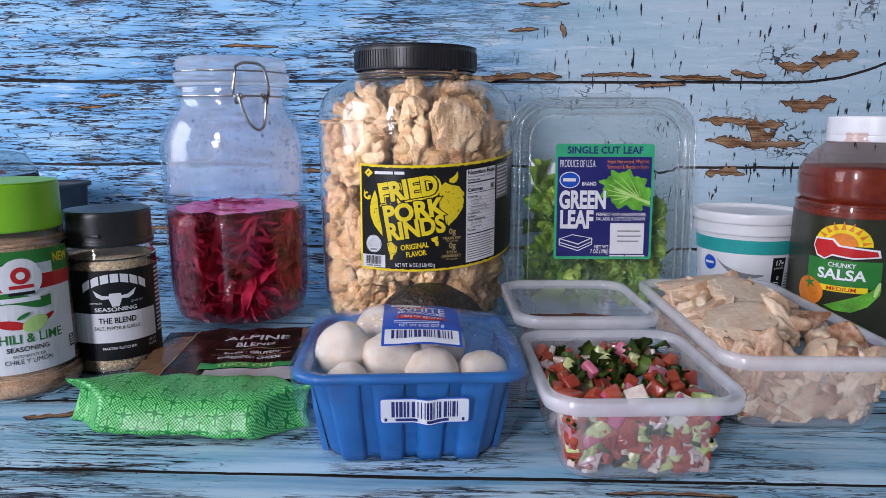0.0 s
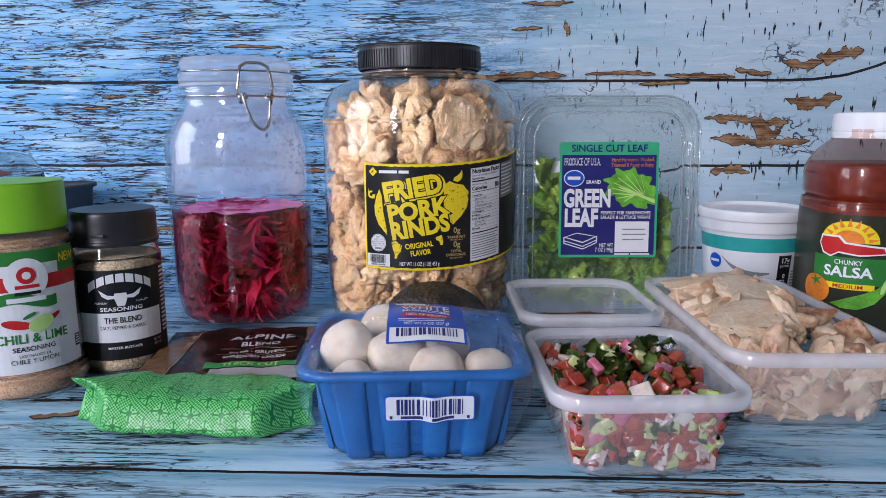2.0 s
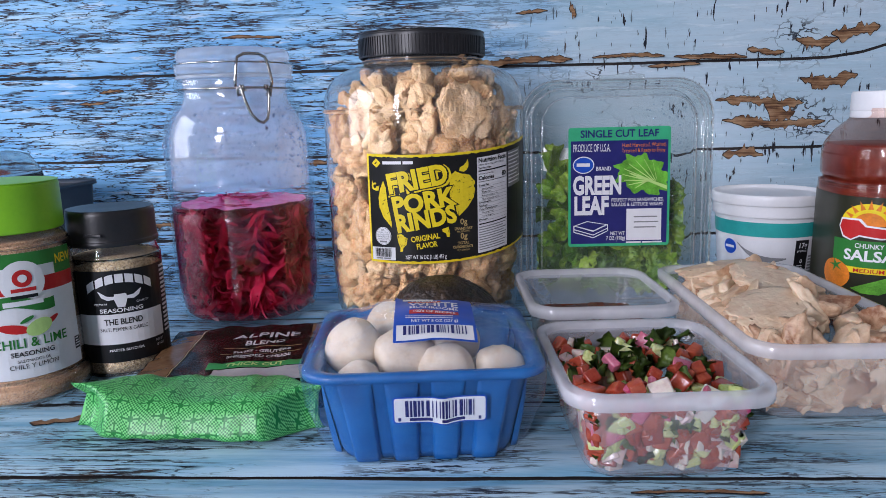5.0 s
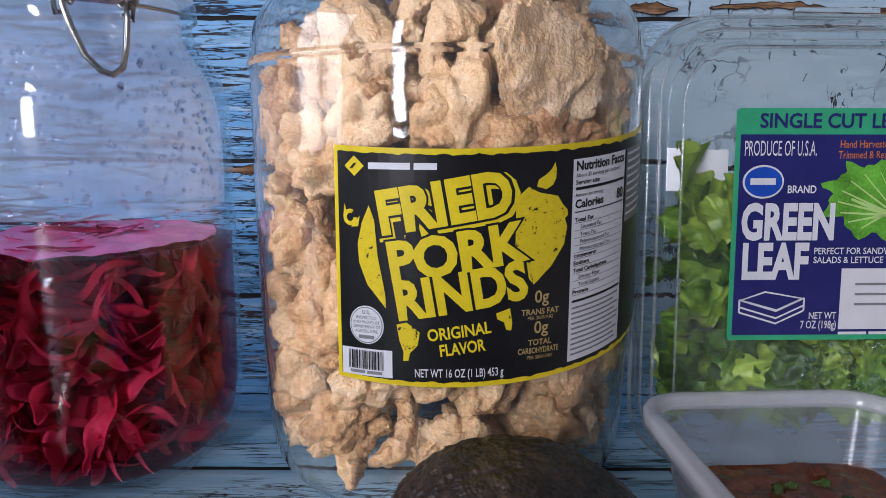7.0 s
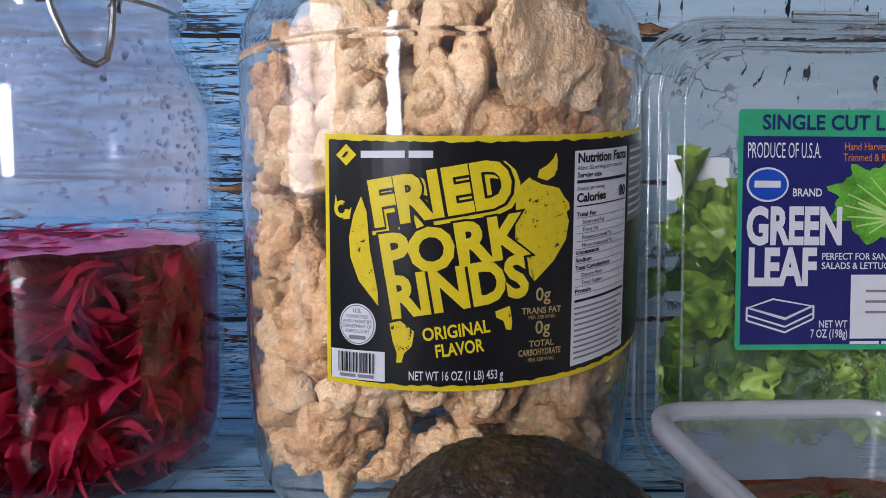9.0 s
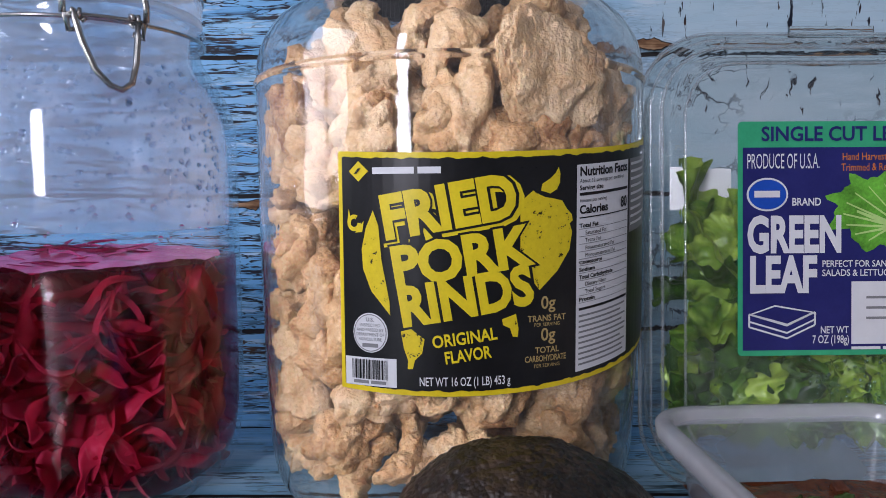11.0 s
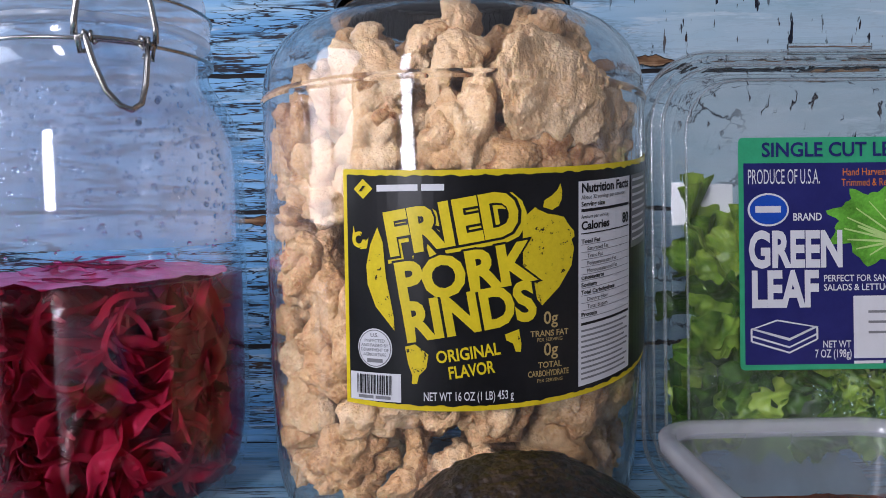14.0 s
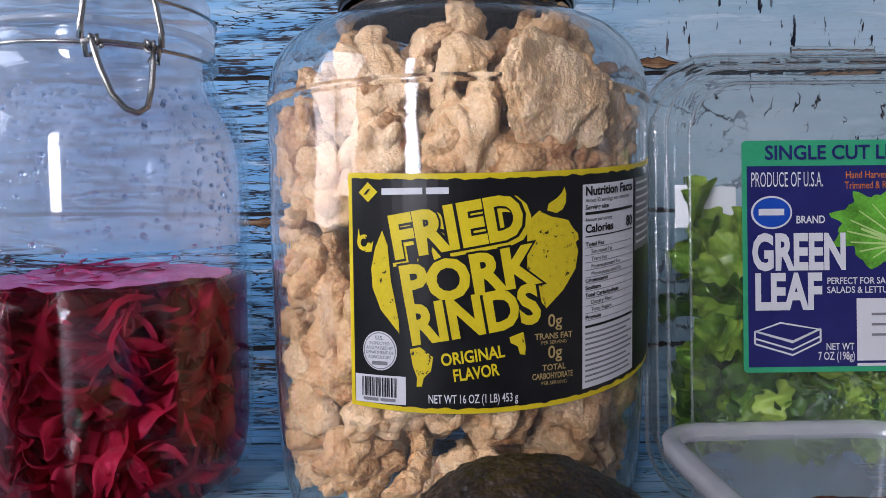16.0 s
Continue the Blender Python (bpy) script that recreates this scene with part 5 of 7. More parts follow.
# ---- cheese bag lying on the boards ----
def lattice_print():
    m, t, n, l = nodes_of("green_lattice_film")
    p = n["Principled BSDF"]
    uv = n.new("ShaderNodeUVMap")
    uv.uv_map = "film"
    sep = n.new("ShaderNodeSeparateXYZ")
    l.new(uv.outputs[0], sep.inputs[0])
    u, v = sep.outputs[0], sep.outputs[1]

    def tri(x, period):
        return math_node(t, "ABSOLUTE", math_node(t, "SUBTRACT", math_node(t, "FRACT", math_node(t, "MULTIPLY", x, 1 / period)), 0.5))
    cell = 0.00095

    def stepped(x):
        return math_node(t, "MULTIPLY", math_node(t, "FLOOR", math_node(t, "MULTIPLY", x, 1 / cell)), cell)
    uq, vq = stepped(u), stepped(v)
    a, b = math_node(t, "ADD", uq, vq), math_node(t, "SUBTRACT", uq, vq)
    pa, pb = tri(a, 0.0171), tri(b, 0.0171)
    wide, slim = math_node(t, "MAXIMUM", pa, pb), math_node(t, "MINIMUM", pa, pb)
    dots = math_node(t, "LESS_THAN", math_node(t, "FRACT", math_node(t, "MULTIPLY", math_node(t, "ADD", a, cell * 0.25), 0.5 / cell)), 0.5)
    weave = math_node(t, "MULTIPLY", math_node(t, "GREATER_THAN", wide, 0.36), dots)
    star = math_node(t, "MULTIPLY", math_node(t, "LESS_THAN", wide, 0.30), math_node(t, "GREATER_THAN", math_node(t, "SUBTRACT", wide, slim), 0.055))
    star = math_node(t, "MULTIPLY", star, math_node(t, "GREATER_THAN", slim, 0.03))
    f = math_node(t, "MAXIMUM", weave, star)
    nz = noise_tex(t, texco(t), 60, 4)
    dark = ramp(t, nz, [(0.3, (0.006, 0.17, 0.032)), (0.7, (0.014, 0.25, 0.055))])
    lite = ramp(t, nz, [(0.3, (0.13, 0.55, 0.16)), (0.7, (0.20, 0.66, 0.22))])
    l.new(mixc(t, f, dark, lite), p.inputs["Base Color"])
    p.inputs["Roughness"].default_value = 0.3
    p.inputs["Specular IOR Level"].default_value = 0.28
    bn = put(t, "ShaderNodeBump", Strength=0.5, Distance=0.0014)
    l.new(noise_tex(t, texco(t), 70, 3), bn.inputs["Height"])
    l.new(bn.outputs[0], p.inputs["Normal"])
    return m


def cheese_bag():
    bag = thing("cheese_bag", pose(-0.127, 0.350, 0.0006, 0, 0, 3), "shredded cheese bag lying flat, dark print with green lattice base", "food package")
    # green gusset of the bag: square-shouldered, pressed together into an upright notched fin at both ends
    bm = bmesh.new()
    uv = bm.loops.layers.uv.new("film")
    rows = []
    n, k = 72, 36
    for i in range(n + 1):
        u = -1 + 2 * i / n
        pinch = min(1.0, max(0.0, (abs(u) - 0.70) / 0.22))
        pinch = pinch * pinch * (3 - 2 * pinch)
        dep = 0.0225 * (1 - pinch) + 0.0009 * pinch
        half = 0.0106 + 0.0020 * pinch - 0.0010 * math.cos(3 * u)
        ring, path, last = [], 0.0, None
        for j in range(k):
            a = 2 * math.pi * (j + 0.5) / k
            ca, sa = math.cos(a), math.sin(a)
            yy = dep * math.copysign(abs(ca) ** 0.42, ca)
            zz = half * math.copysign(abs(sa) ** 0.42, sa)
            cr = 0.0011 * (1 - pinch) * noise.fractal(Vector((u * 4.5, yy * 70, zz * 70)), 0.8, 2.0, 3)
            sway = 0.0035 * pinch * math.sin(zz * 260 + 1)
            x = 0.003 + 0.059 * u + math.copysign(1, u) * pinch * (0.55 * abs(zz) + 0.005)
            z = 0.0122 + zz + cr
            if yy < 0:
                yy += 0.0055 * (zz / half - 0.2) * (1 - pinch)
            if last:
                path += math.hypot(yy - last[0], z - last[1])
            last = (yy, z)
            ring.append((bm.verts.new((x, yy + cr + sway, max(0.0004, z))), (x, path)))
        rows.append(ring)
    for a, b in zip(rows, rows[1:]):
        for j in range(k):
            q = (j + 1) % k
            f = bm.faces.new((a[j][0], b[j][0], b[q][0], a[q][0]))
            for lp, w in zip(f.loops, (a[j][1], b[j][1], b[q][1] if q else (b[0][1][0], b[-1][1][1] + 0.002), a[q][1] if q else (a[0][1][0], a[-1][1][1] + 0.002))):
                lp[uv].uv = w
    bm.faces.new([v for v, _ in rows[0]][::-1]), bm.faces.new([v for v, _ in rows[-1]])
    bmesh.ops.recalc_face_normals(bm, faces=bm.faces)
    green = lattice_print()
    part("base", bm, green, bag, "glossy green base printed with a lattice pattern")
    # printed face behind, sloping down to the open end
    ca, sa = math.cos(radians(11)), math.sin(radians(11))

    def face(u, v, h):
        x, y = 0.018 + u * ca - v * sa, 0.048 + u * sa + v * ca
        z = 0.0165 - 0.07 * v + 0.0016 * noise.fractal(Vector((u * 45, v * 45, 7)), 0.8, 2.0, 3) + h
        z -= 0.20 * max(0, abs(u + 0.012) - 0.050)
        return (x, y, max(0.0016 + h, z))
    face.step = 0.0

    def panel(name, u0, u1, v0, v1, h, material, label="", thick=0.0):
        bm = bmesh.new()
        a, b = max(2, int((u1 - u0) / 0.004)), max(2, int((v1 - v0) / 0.004))
        vs = [[bm.verts.new(face(u0 + (u1 - u0) * i / a, v0 + (v1 - v0) * j / b, h)) for j in range(b + 1)] for i in range(a + 1)]
        for i in range(a):
            for j in range(b):
                bm.faces.new((vs[i][j], vs[i + 1][j], vs[i + 1][j + 1], vs[i][j + 1]))
        if thick:
            r = bmesh.ops.extrude_face_region(bm, geom=bm.faces[:])
            for v in r["geom"]:
                if isinstance(v, bmesh.types.BMVert):
                    v.co.z = 0.0002
            bmesh.ops.recalc_face_normals(bm, faces=bm.faces)
        return part(name, bm, material, bag, label)
    main = panel("printed_face", -0.072, 0.044, -0.034, 0.108, 0.0, BROWNPRINT, "dark brown printed face", 0.001)
    panel("picture", -0.0705, -0.050, -0.032, 0.085, 0.0005, BOARDPRINT, "printed picture of a wooden board")
    panel("picture", 0.030, 0.0425, 0.055, 0.100, 0.0005, BOARDPRINT, "printed picture of a wooden board")
    panel("fold_line", -0.0495, -0.0488, -0.030, 0.106, 0.0007, GOLD)
    panel("window", -0.024, 0.040, -0.033, -0.006, 0.0005, surface("grey_cheese_window", [(0.3, (0.45, 0.45, 0.48)), (0.7, (0.66, 0.64, 0.60))], rough=0.2), "clear window with pale cheese behind")
    panel("banner", -0.029, 0.029, -0.0050, 0.0065, 0.0007, printed("banner_green", (0.05, 0.42, 0.12), 0.25), "green banner")
    for txt, u, v, size, width, mt in (("THICK CUT", 0.0, -0.0025, 0.0065, 0.036, LEAFPALE), ("SHREDDED CHEESE", 0.0, 0.0155, 0.0060, 0.041, PAPER), ("SWISS · GRUYÈRE", 0.0, 0.0310, 0.0055, 0.038, PAPER),
                                       ("BLEND", 0.0, 0.0480, 0.0090, 0.027, PAPER), ("ALPINE", -0.001, 0.0665, 0.0125, 0.047, PAPER)):
        words(main, txt, u, v, size, face, 0.0010, mt, bold=0.03, fit=width)
    for v in (0.0265, 0.0415):
        panel("rule", -0.026, 0.026, v, v + 0.0007, 0.0009, GOLD)


cheese_bag()


# ---- mushrooms in a blue tray ----
def mushroom_tray():
    base = pose(0.001, 0.366, 0.0005, 0, 0, 9)
    tray = thing("mushroom_tray", base, "bright blue pulp tray of white mushrooms under plastic wrap", "food tray")
    rings = [(0.040, 0.040, 0.012, 0.001), (0.0425, 0.0425, 0.013, 0.000), (0.0440, 0.0440, 0.013, 0.004), (0.0530, 0.0500, 0.014, 0.0475), (0.0545, 0.0515, 0.015, 0.0490), (0.0590, 0.0555, 0.016, 0.0495), (0.0600, 0.0565, 0.017, 0.0475), (0.0600, 0.0565, 0.017, 0.0450),
             (0.0593, 0.0558, 0.017, 0.0450), (0.0588, 0.0550, 0.016, 0.0480), (0.0525, 0.0495, 0.014, 0.0475), (0.0430, 0.0430, 0.012, 0.006), (0.0400, 0.0400, 0.012, 0.0035)]
    part("tray", loft(rings, True, True), M_BLUE, tray, "moulded bright blue tray")
    # upright flutes pressed into the front and sides
    for side in range(4):
        for i in range(4):
            u = -0.0315 + 0.021 * i
            bm = bmesh.new()
            bot, top = 0.0425, 0.0505
            vs = []
            for j in range(13):
                s = j / 12
                d = bot + (top - bot) * s + 0.0006
                wd = 0.0066 + 0.0016 * s
                bulge = 0.0036 * (1 - s ** 2.5)
                vs.append([bm.verts.new((u * (0.92 + 0.16 * s) + k * wd, -(d + bulge * h), 0.0004 + 0.0445 * s)) for k, h in ((-1, 0), (-0.86, 0.75), (-0.7, 1), (0, 1.06), (0.7, 1), (0.86, 0.75), (1, 0))])
            for a, b in zip(vs, vs[1:]):
                for k in range(6):
                    bm.faces.new((a[k], a[k + 1], b[k + 1], b[k]))
            bm.faces.new(vs[0][::-1])
            bmesh.ops.transform(bm, matrix=Matrix.Rotation(side * math.pi / 2, 4, "Z"), verts=bm.verts[:])
            part("flute", bm, M_BLUE, tray)
    # mushrooms
    capm = []
    for s in range(3):
        bm = lathe(smooth_profile([(0.001, -0.013), (0.006, -0.0135), (0.0065, -0.007), (0.013, -0.0065), (0.0175, -0.004), (0.0192, 0.001), (0.0185, 0.007), (0.0145, 0.0125), (0.008, 0.0152), (0.001, 0.0158)], 4), 40)
        for v in bm.verts:
            k = 1 + 0.10 * noise.fractal(v.co * 55 + Vector((s * 9, 0, 0)), 0.9, 2, 3)
            v.co = Vector((v.co.x * k * (1 + 0.04 * s), v.co.y * k, v.co.z))
        capm.append(mesh_of("mushroom", bm, M_MUSH))
    SPOTS = ((-0.0365, -0.012, 0.0475, 35, -35, 0.80), (-0.018, 0.014, 0.0515, 20, -15, 0.72), (-0.0105, -0.018, 0.0450, 45, 10, 0.78), (0.0115, -0.031, 0.0400, 60, 0, 0.74),
             (0.0140, -0.004, 0.0475, 30, 10, 0.80), (0.0385, -0.029, 0.0395, 45, 30, 0.66), (-0.032, -0.036, 0.0370, 60, -20, 0.60), (0.0, 0.012, 0.0300, 0, 0, 0.95), (-0.026, 0.0, 0.0250, 0, 0, 0.9), (0.024, 0.0, 0.0230, 0, 0, 0.85), (0.0, -0.024, 0.020, 0, 0, 0.8))
    for i, (x, y, z, rx, ry, s) in enumerate(SPOTS):
        placed("mushroom", capm[i % 3], base @ pose(x, y, z, rx, ry, 0) @ Matrix.Diagonal((s, s, s, 1)), "smooth round white button mushroom in the blue tray", "mushroom", "mushrooms in the tray")

    # wrap: a stretched film over the heap, down to the rim and round the tray
    def top(x, y):
        q = max(abs(x) / 0.060, abs(y) / 0.0565)
        r = math.hypot(x / 0.060, y / 0.0565)
        hgt = 0.0500 + 0.0155 * max(0, 1 - (0.45 * q + 0.55 * r) ** 1.9) + 0.0010 * noise.noise(Vector((x * 60, y * 60, 2)))
        for mx, my, mz, _, _, s in SPOTS[:7]:
            d = (x - mx) ** 2 + (y - my) ** 2
            rad = 0.0215 * s
            if d < rad * rad:
                hgt = max(hgt, mz + math.sqrt(rad * rad - d) * 0.9 + 0.0006)
        return hgt
    bm = bmesh.new()
    n = 56
    g = [[None] * (n + 1) for _ in range(n + 1)]
    for i in range(n + 1):
        for j in range(n + 1):
            a, b = -1 + 2 * i / n, -1 + 2 * j / n
            x, y = 0.0605 * a * math.sqrt(1 - 0.10 * b * b), 0.0570 * b * math.sqrt(1 - 0.10 * a * a)
            g[i][j] = bm.verts.new((x, y, top(x, y)))
    for i in range(n):
        for j in range(n):
            bm.faces.new((g[i][j], g[i + 1][j], g[i + 1][j + 1], g[i][j + 1]))
    part("wrap", bm, M_FILM, tray, "stretched clear plastic wrap", shadow=False)
    skirt = loft([(0.0612, 0.0577, 0.018, 0.0495), (0.0600, 0.0565, 0.019, 0.030), (0.0545, 0.0520, 0.019, 0.012), (0.0480, 0.0475, 0.016, 0.0012)], False, False)
    for v in skirt.verts:
        k = 1 + 0.02 * noise.noise(v.co * 90)
        v.co.x *= k
        v.co.y *= k
    bmesh.ops.subdivide_edges(skirt, edges=skirt.edges[:], cuts=1)
    part("wrap_skirt", skirt, M_SKIRT, tray, "crinkled film drawn round the tray", shadow=False)

    # label on the wrap
    def on_top(u, v, h):
        x, y = 0.006 + u, -0.0235 + v * 1.08
        return (x, y, top(x, y) + 0.0008 + h)
    on_top.step = 0.0

    def sheet_on(name, u0, u1, v0, v1, h, material, parent, label=""):
        bm = bmesh.new()
        a, b = 12, 12
        vs = [[bm.verts.new(on_top(u0 + (u1 - u0) * i / a, v0 + (v1 - v0) * j / b, h)) for j in range(b + 1)] for i in range(a + 1)]
        for i in range(a):
            for j in range(b):
                bm.faces.new((vs[i][j], vs[i + 1][j], vs[i + 1][j + 1], vs[i][j + 1]))
        return part(name, bm, material, parent, label)
    lab = sheet_on("label", -0.021, 0.021, -0.013, 0.038, 0.0, ROYAL, tray, "blue and white printed label on the wrap")
    sheet_on("white_field", -0.0195, 0.0195, -0.0120, -0.0010, 0.0002, PAPER, lab)
    barcode(lab, -0.0160, -0.0085, 0.0160, -0.0020, on_top, 0.0005, NAVY, 9)
    sheet_on("red_field", -0.0130, 0.0130, 0.0095, 0.0140, 0.0003, REDINK, lab)
    words(lab, "100's OF RECIPES", 0, 0.0105, 0.0024, on_top, 0.0006, PAPER, bold=0.02, fit=0.022)
    words(lab, "MUSHROOMS", 0, 0.0152, 0.0032, on_top, 0.0006, PAPER, bold=0.03, fit=0.026)
    words(lab, "WHITE", 0, 0.0195, 0.0068, on_top, 0.0006, PAPER, bold=0.03, fit=0.027)
    sheet_on("red_field", -0.0140, 0.0040, 0.0272, 0.0315, 0.0003, REDINK, lab)
    words(lab, "FRESH", -0.005, 0.0280, 0.0030, on_top, 0.0006, PAPER, bold=0.03, fit=0.014)
    words(lab, "NET WT 8 OZ (227 g)", 0, 0.0010, 0.0026, on_top, 0.0006, PAPER, bold=0.02, fit=0.024)
    sheet_on("emblem", -0.0170, 0.0, 0.0330, 0.0365, 0.0003, PAPER, lab)
    bars(lab, -0.015, 0.0070, 0.016, 2, 0.0018, 0.0007, on_top, 0.0005, PAPER, 6)

    # barcode sticker on the front
    lean = math.atan2(0.0075, 0.042)

    def on_front(u, v, h):
        fold = 0.0012 + 0.0016 * max(0, 1 - abs(u - 0.001) / 0.006)
        return (0.007 + u, -(0.0535 + v * math.tan(lean) * 0.9 + h + fold), 0.0305 + v - 0.0012 * max(0, 1 - abs(u - 0.003) / 0.008) * (1 if v < 0 else 0.3))
    on_front.step = 0.0015
    st = part("sticker", lay(_poly(round_rect(-0.0225, -0.0072, 0.0225, 0.0072, 0.0015)), on_front, 0.0), ROYAL, tray, "white barcode sticker", smooth=False)
    part("white_field", lay(_poly(round_rect(-0.0218, -0.0065, 0.0218, 0.0065, 0.0013)), on_front, 0.0002), PAPER, st, smooth=False)
    barcode(st, -0.0165, -0.0035, 0.0170, 0.0052, on_front, 0.0004, NAVY, 12)
    art(st, "fine_print", [rect(-0.0200, -0.0058, -0.0186, -0.0040), rect(-0.0145, -0.0058, -0.0035, -0.0042), rect(0.0010, -0.0058, 0.0120, -0.0042), rect(0.0185, -0.0058, 0.0198, -0.0040)], on_front, 0.0004, NAVY)


def _poly(points):
    bm = bmesh.new()
    bm.faces.new([bm.verts.new((u, v, 0)) for u, v in points])
    return bm


mushroom_tray()


# ---- avocado ----
def avocado():
    bm = bmesh.new()
    bmesh.ops.create_icosphere(bm, subdivisions=6, radius=1)
    for v in bm.verts:
        d = v.co.normalized()
        k = 1 + 0.022 * noise.fractal(d * 16, 0.7, 2.0, 3) + 0.02 * noise.noise(d * 3)
        taper = 1 - 0.16 * max(0, d.x) ** 1.3
        v.co = Vector((d.x * 0.0400, d.y * 0.0330 * taper, d.z * 0.0298 * taper)) * k
    ob = part("avocado", bm, M_AVO)
    ob.matrix_world = pose(0.0030, 0.4565, 0.0308, 0, 3, -12)
    tagged(ob, "whole ripe avocado with dark bumpy skin", "avocado")
    stem = part("stem_button", blob(3, (0.003, 0.003, 0.002), 0.2, 1.5, 2), M_STEM, ob)
    stem.location = (0.0400, 0, 0.001)


avocado()


# ---- storage containers ----
def container(name, x, y, turn, hw, hd, h, label):
    ob = thing(name, pose(x, y, 0.0004, 0, 0, turn), label, "food container", "frosted food containers")
    bw, bd = hw - 0.0125, hd - 0.0125
    part("tub", loft([(bw - 0.004, bd - 0.004, 0.012, 0.0012), (bw - 0.002, bd - 0.002, 0.014, 0.0), (bw, bd, 0.015, 0.0025), (hw - 0.0065, hd - 0.0065, 0.016, h - 0.006), (hw - 0.0055, hd - 0.0055, 0.016, h - 0.004)], True), M_FROST, ob, "frosted clear plastic", shadow=False)
    part("rim", loft([(hw - 0.0055, hd - 0.0055, 0.016, h - 0.0045), (hw - 0.0050, hd - 0.0050, 0.0165, h - 0.0008), (hw - 0.0035, hd - 0.0035, 0.017, h), (hw - 0.0010, hd - 0.0010, 0.018, h - 0.0002), (hw, hd, 0.018, h - 0.0015),
                      (hw, hd, 0.018, h - 0.0075), (hw - 0.0008, hd - 0.0008, 0.018, h - 0.0076), (hw - 0.0012, hd - 0.0012, 0.018, h - 0.002)], False), M_RIM, ob, "thick milky rim", shadow=False)
    return ob


H = 0.0465
sauce_box = container("food_container", 0.1015, 0.489, 7.5, 0.0490, 0.0550, H, "small frosted plastic container with dark chili sauce")
salsa_box = container("food_container", 0.1165, 0.3555, 8.0, 0.0490, 0.0560, H, "frosted plastic container filled with diced pico de gallo")
chicken_box = container("food_container", 0.2180, 0.4660, 6.0, 0.0540, 0.0960, H, "large frosted plastic container heaped with cooked shredded chicken")


def cube_piece(seed, s, rnd_):
    bm = bmesh.new()
    bmesh.ops.create_cube(bm, size=1)
    for v in bm.verts:
        v.co = Vector((v.co.x * s[0], v.co.y * s[1], v.co.z * s[2])) * (1 + 0.22 * noise.noise(v.co * 3 + Vector((seed * 5.1, 0, 0))))
    bmesh.ops.bevel(bm, geom=bm.edges[:], offset=min(s) * 0.18, segments=2, profile=0.6, affect="EDGES")
    return bm


def leaf_piece(seed, s):
    bm = bmesh.new()
    n = 10
    rows = []
    for i in range(n + 1):
        u = i / n
        w = s * 0.5 * (0.25 + math.sin(math.pi * u) * (0.75 + 0.35 * math.sin(u * 17 + seed)))
        c = Vector(((u - 0.5) * s * 1.4, 0, 0.2 * s * math.sin(u * 4 + seed)))
        rows.append([bm.verts.new(c + Vector((0, w * k, 0.25 * s * math.sin(k * 2.2 + seed + u * 3)))) for k in (-1, -0.5, 0, 0.5, 1)])
    for a, b in zip(rows, rows[1:]):
        for j in range(4):
            bm.faces.new((a[j], b[j], b[j + 1], a[j + 1]))
    bmesh.ops.solidify(bm, geom=bm.faces[:], thickness=0.0005)
    return bm


def kept_in(me, e, s, x, y, z, hw, hd, low):
    """Moves a piece so that all of it stays within the tub's walls and above its floor."""
    co = np.array([v.co[:] for v in me.vertices]) @ (np.array(e.to_matrix()) * s).T
    lo, hi = co.min(0), co.max(0)
    z = max(z, low - float(lo[2]))
    x = min(max(x, -hw - float(lo[0])), hw - float(hi[0]))
    y = min(max(y, -hd - float(lo[1])), hd - float(hi[1]))
    return Matrix.LocRotScale((x, y, z), e, (s, s, s))


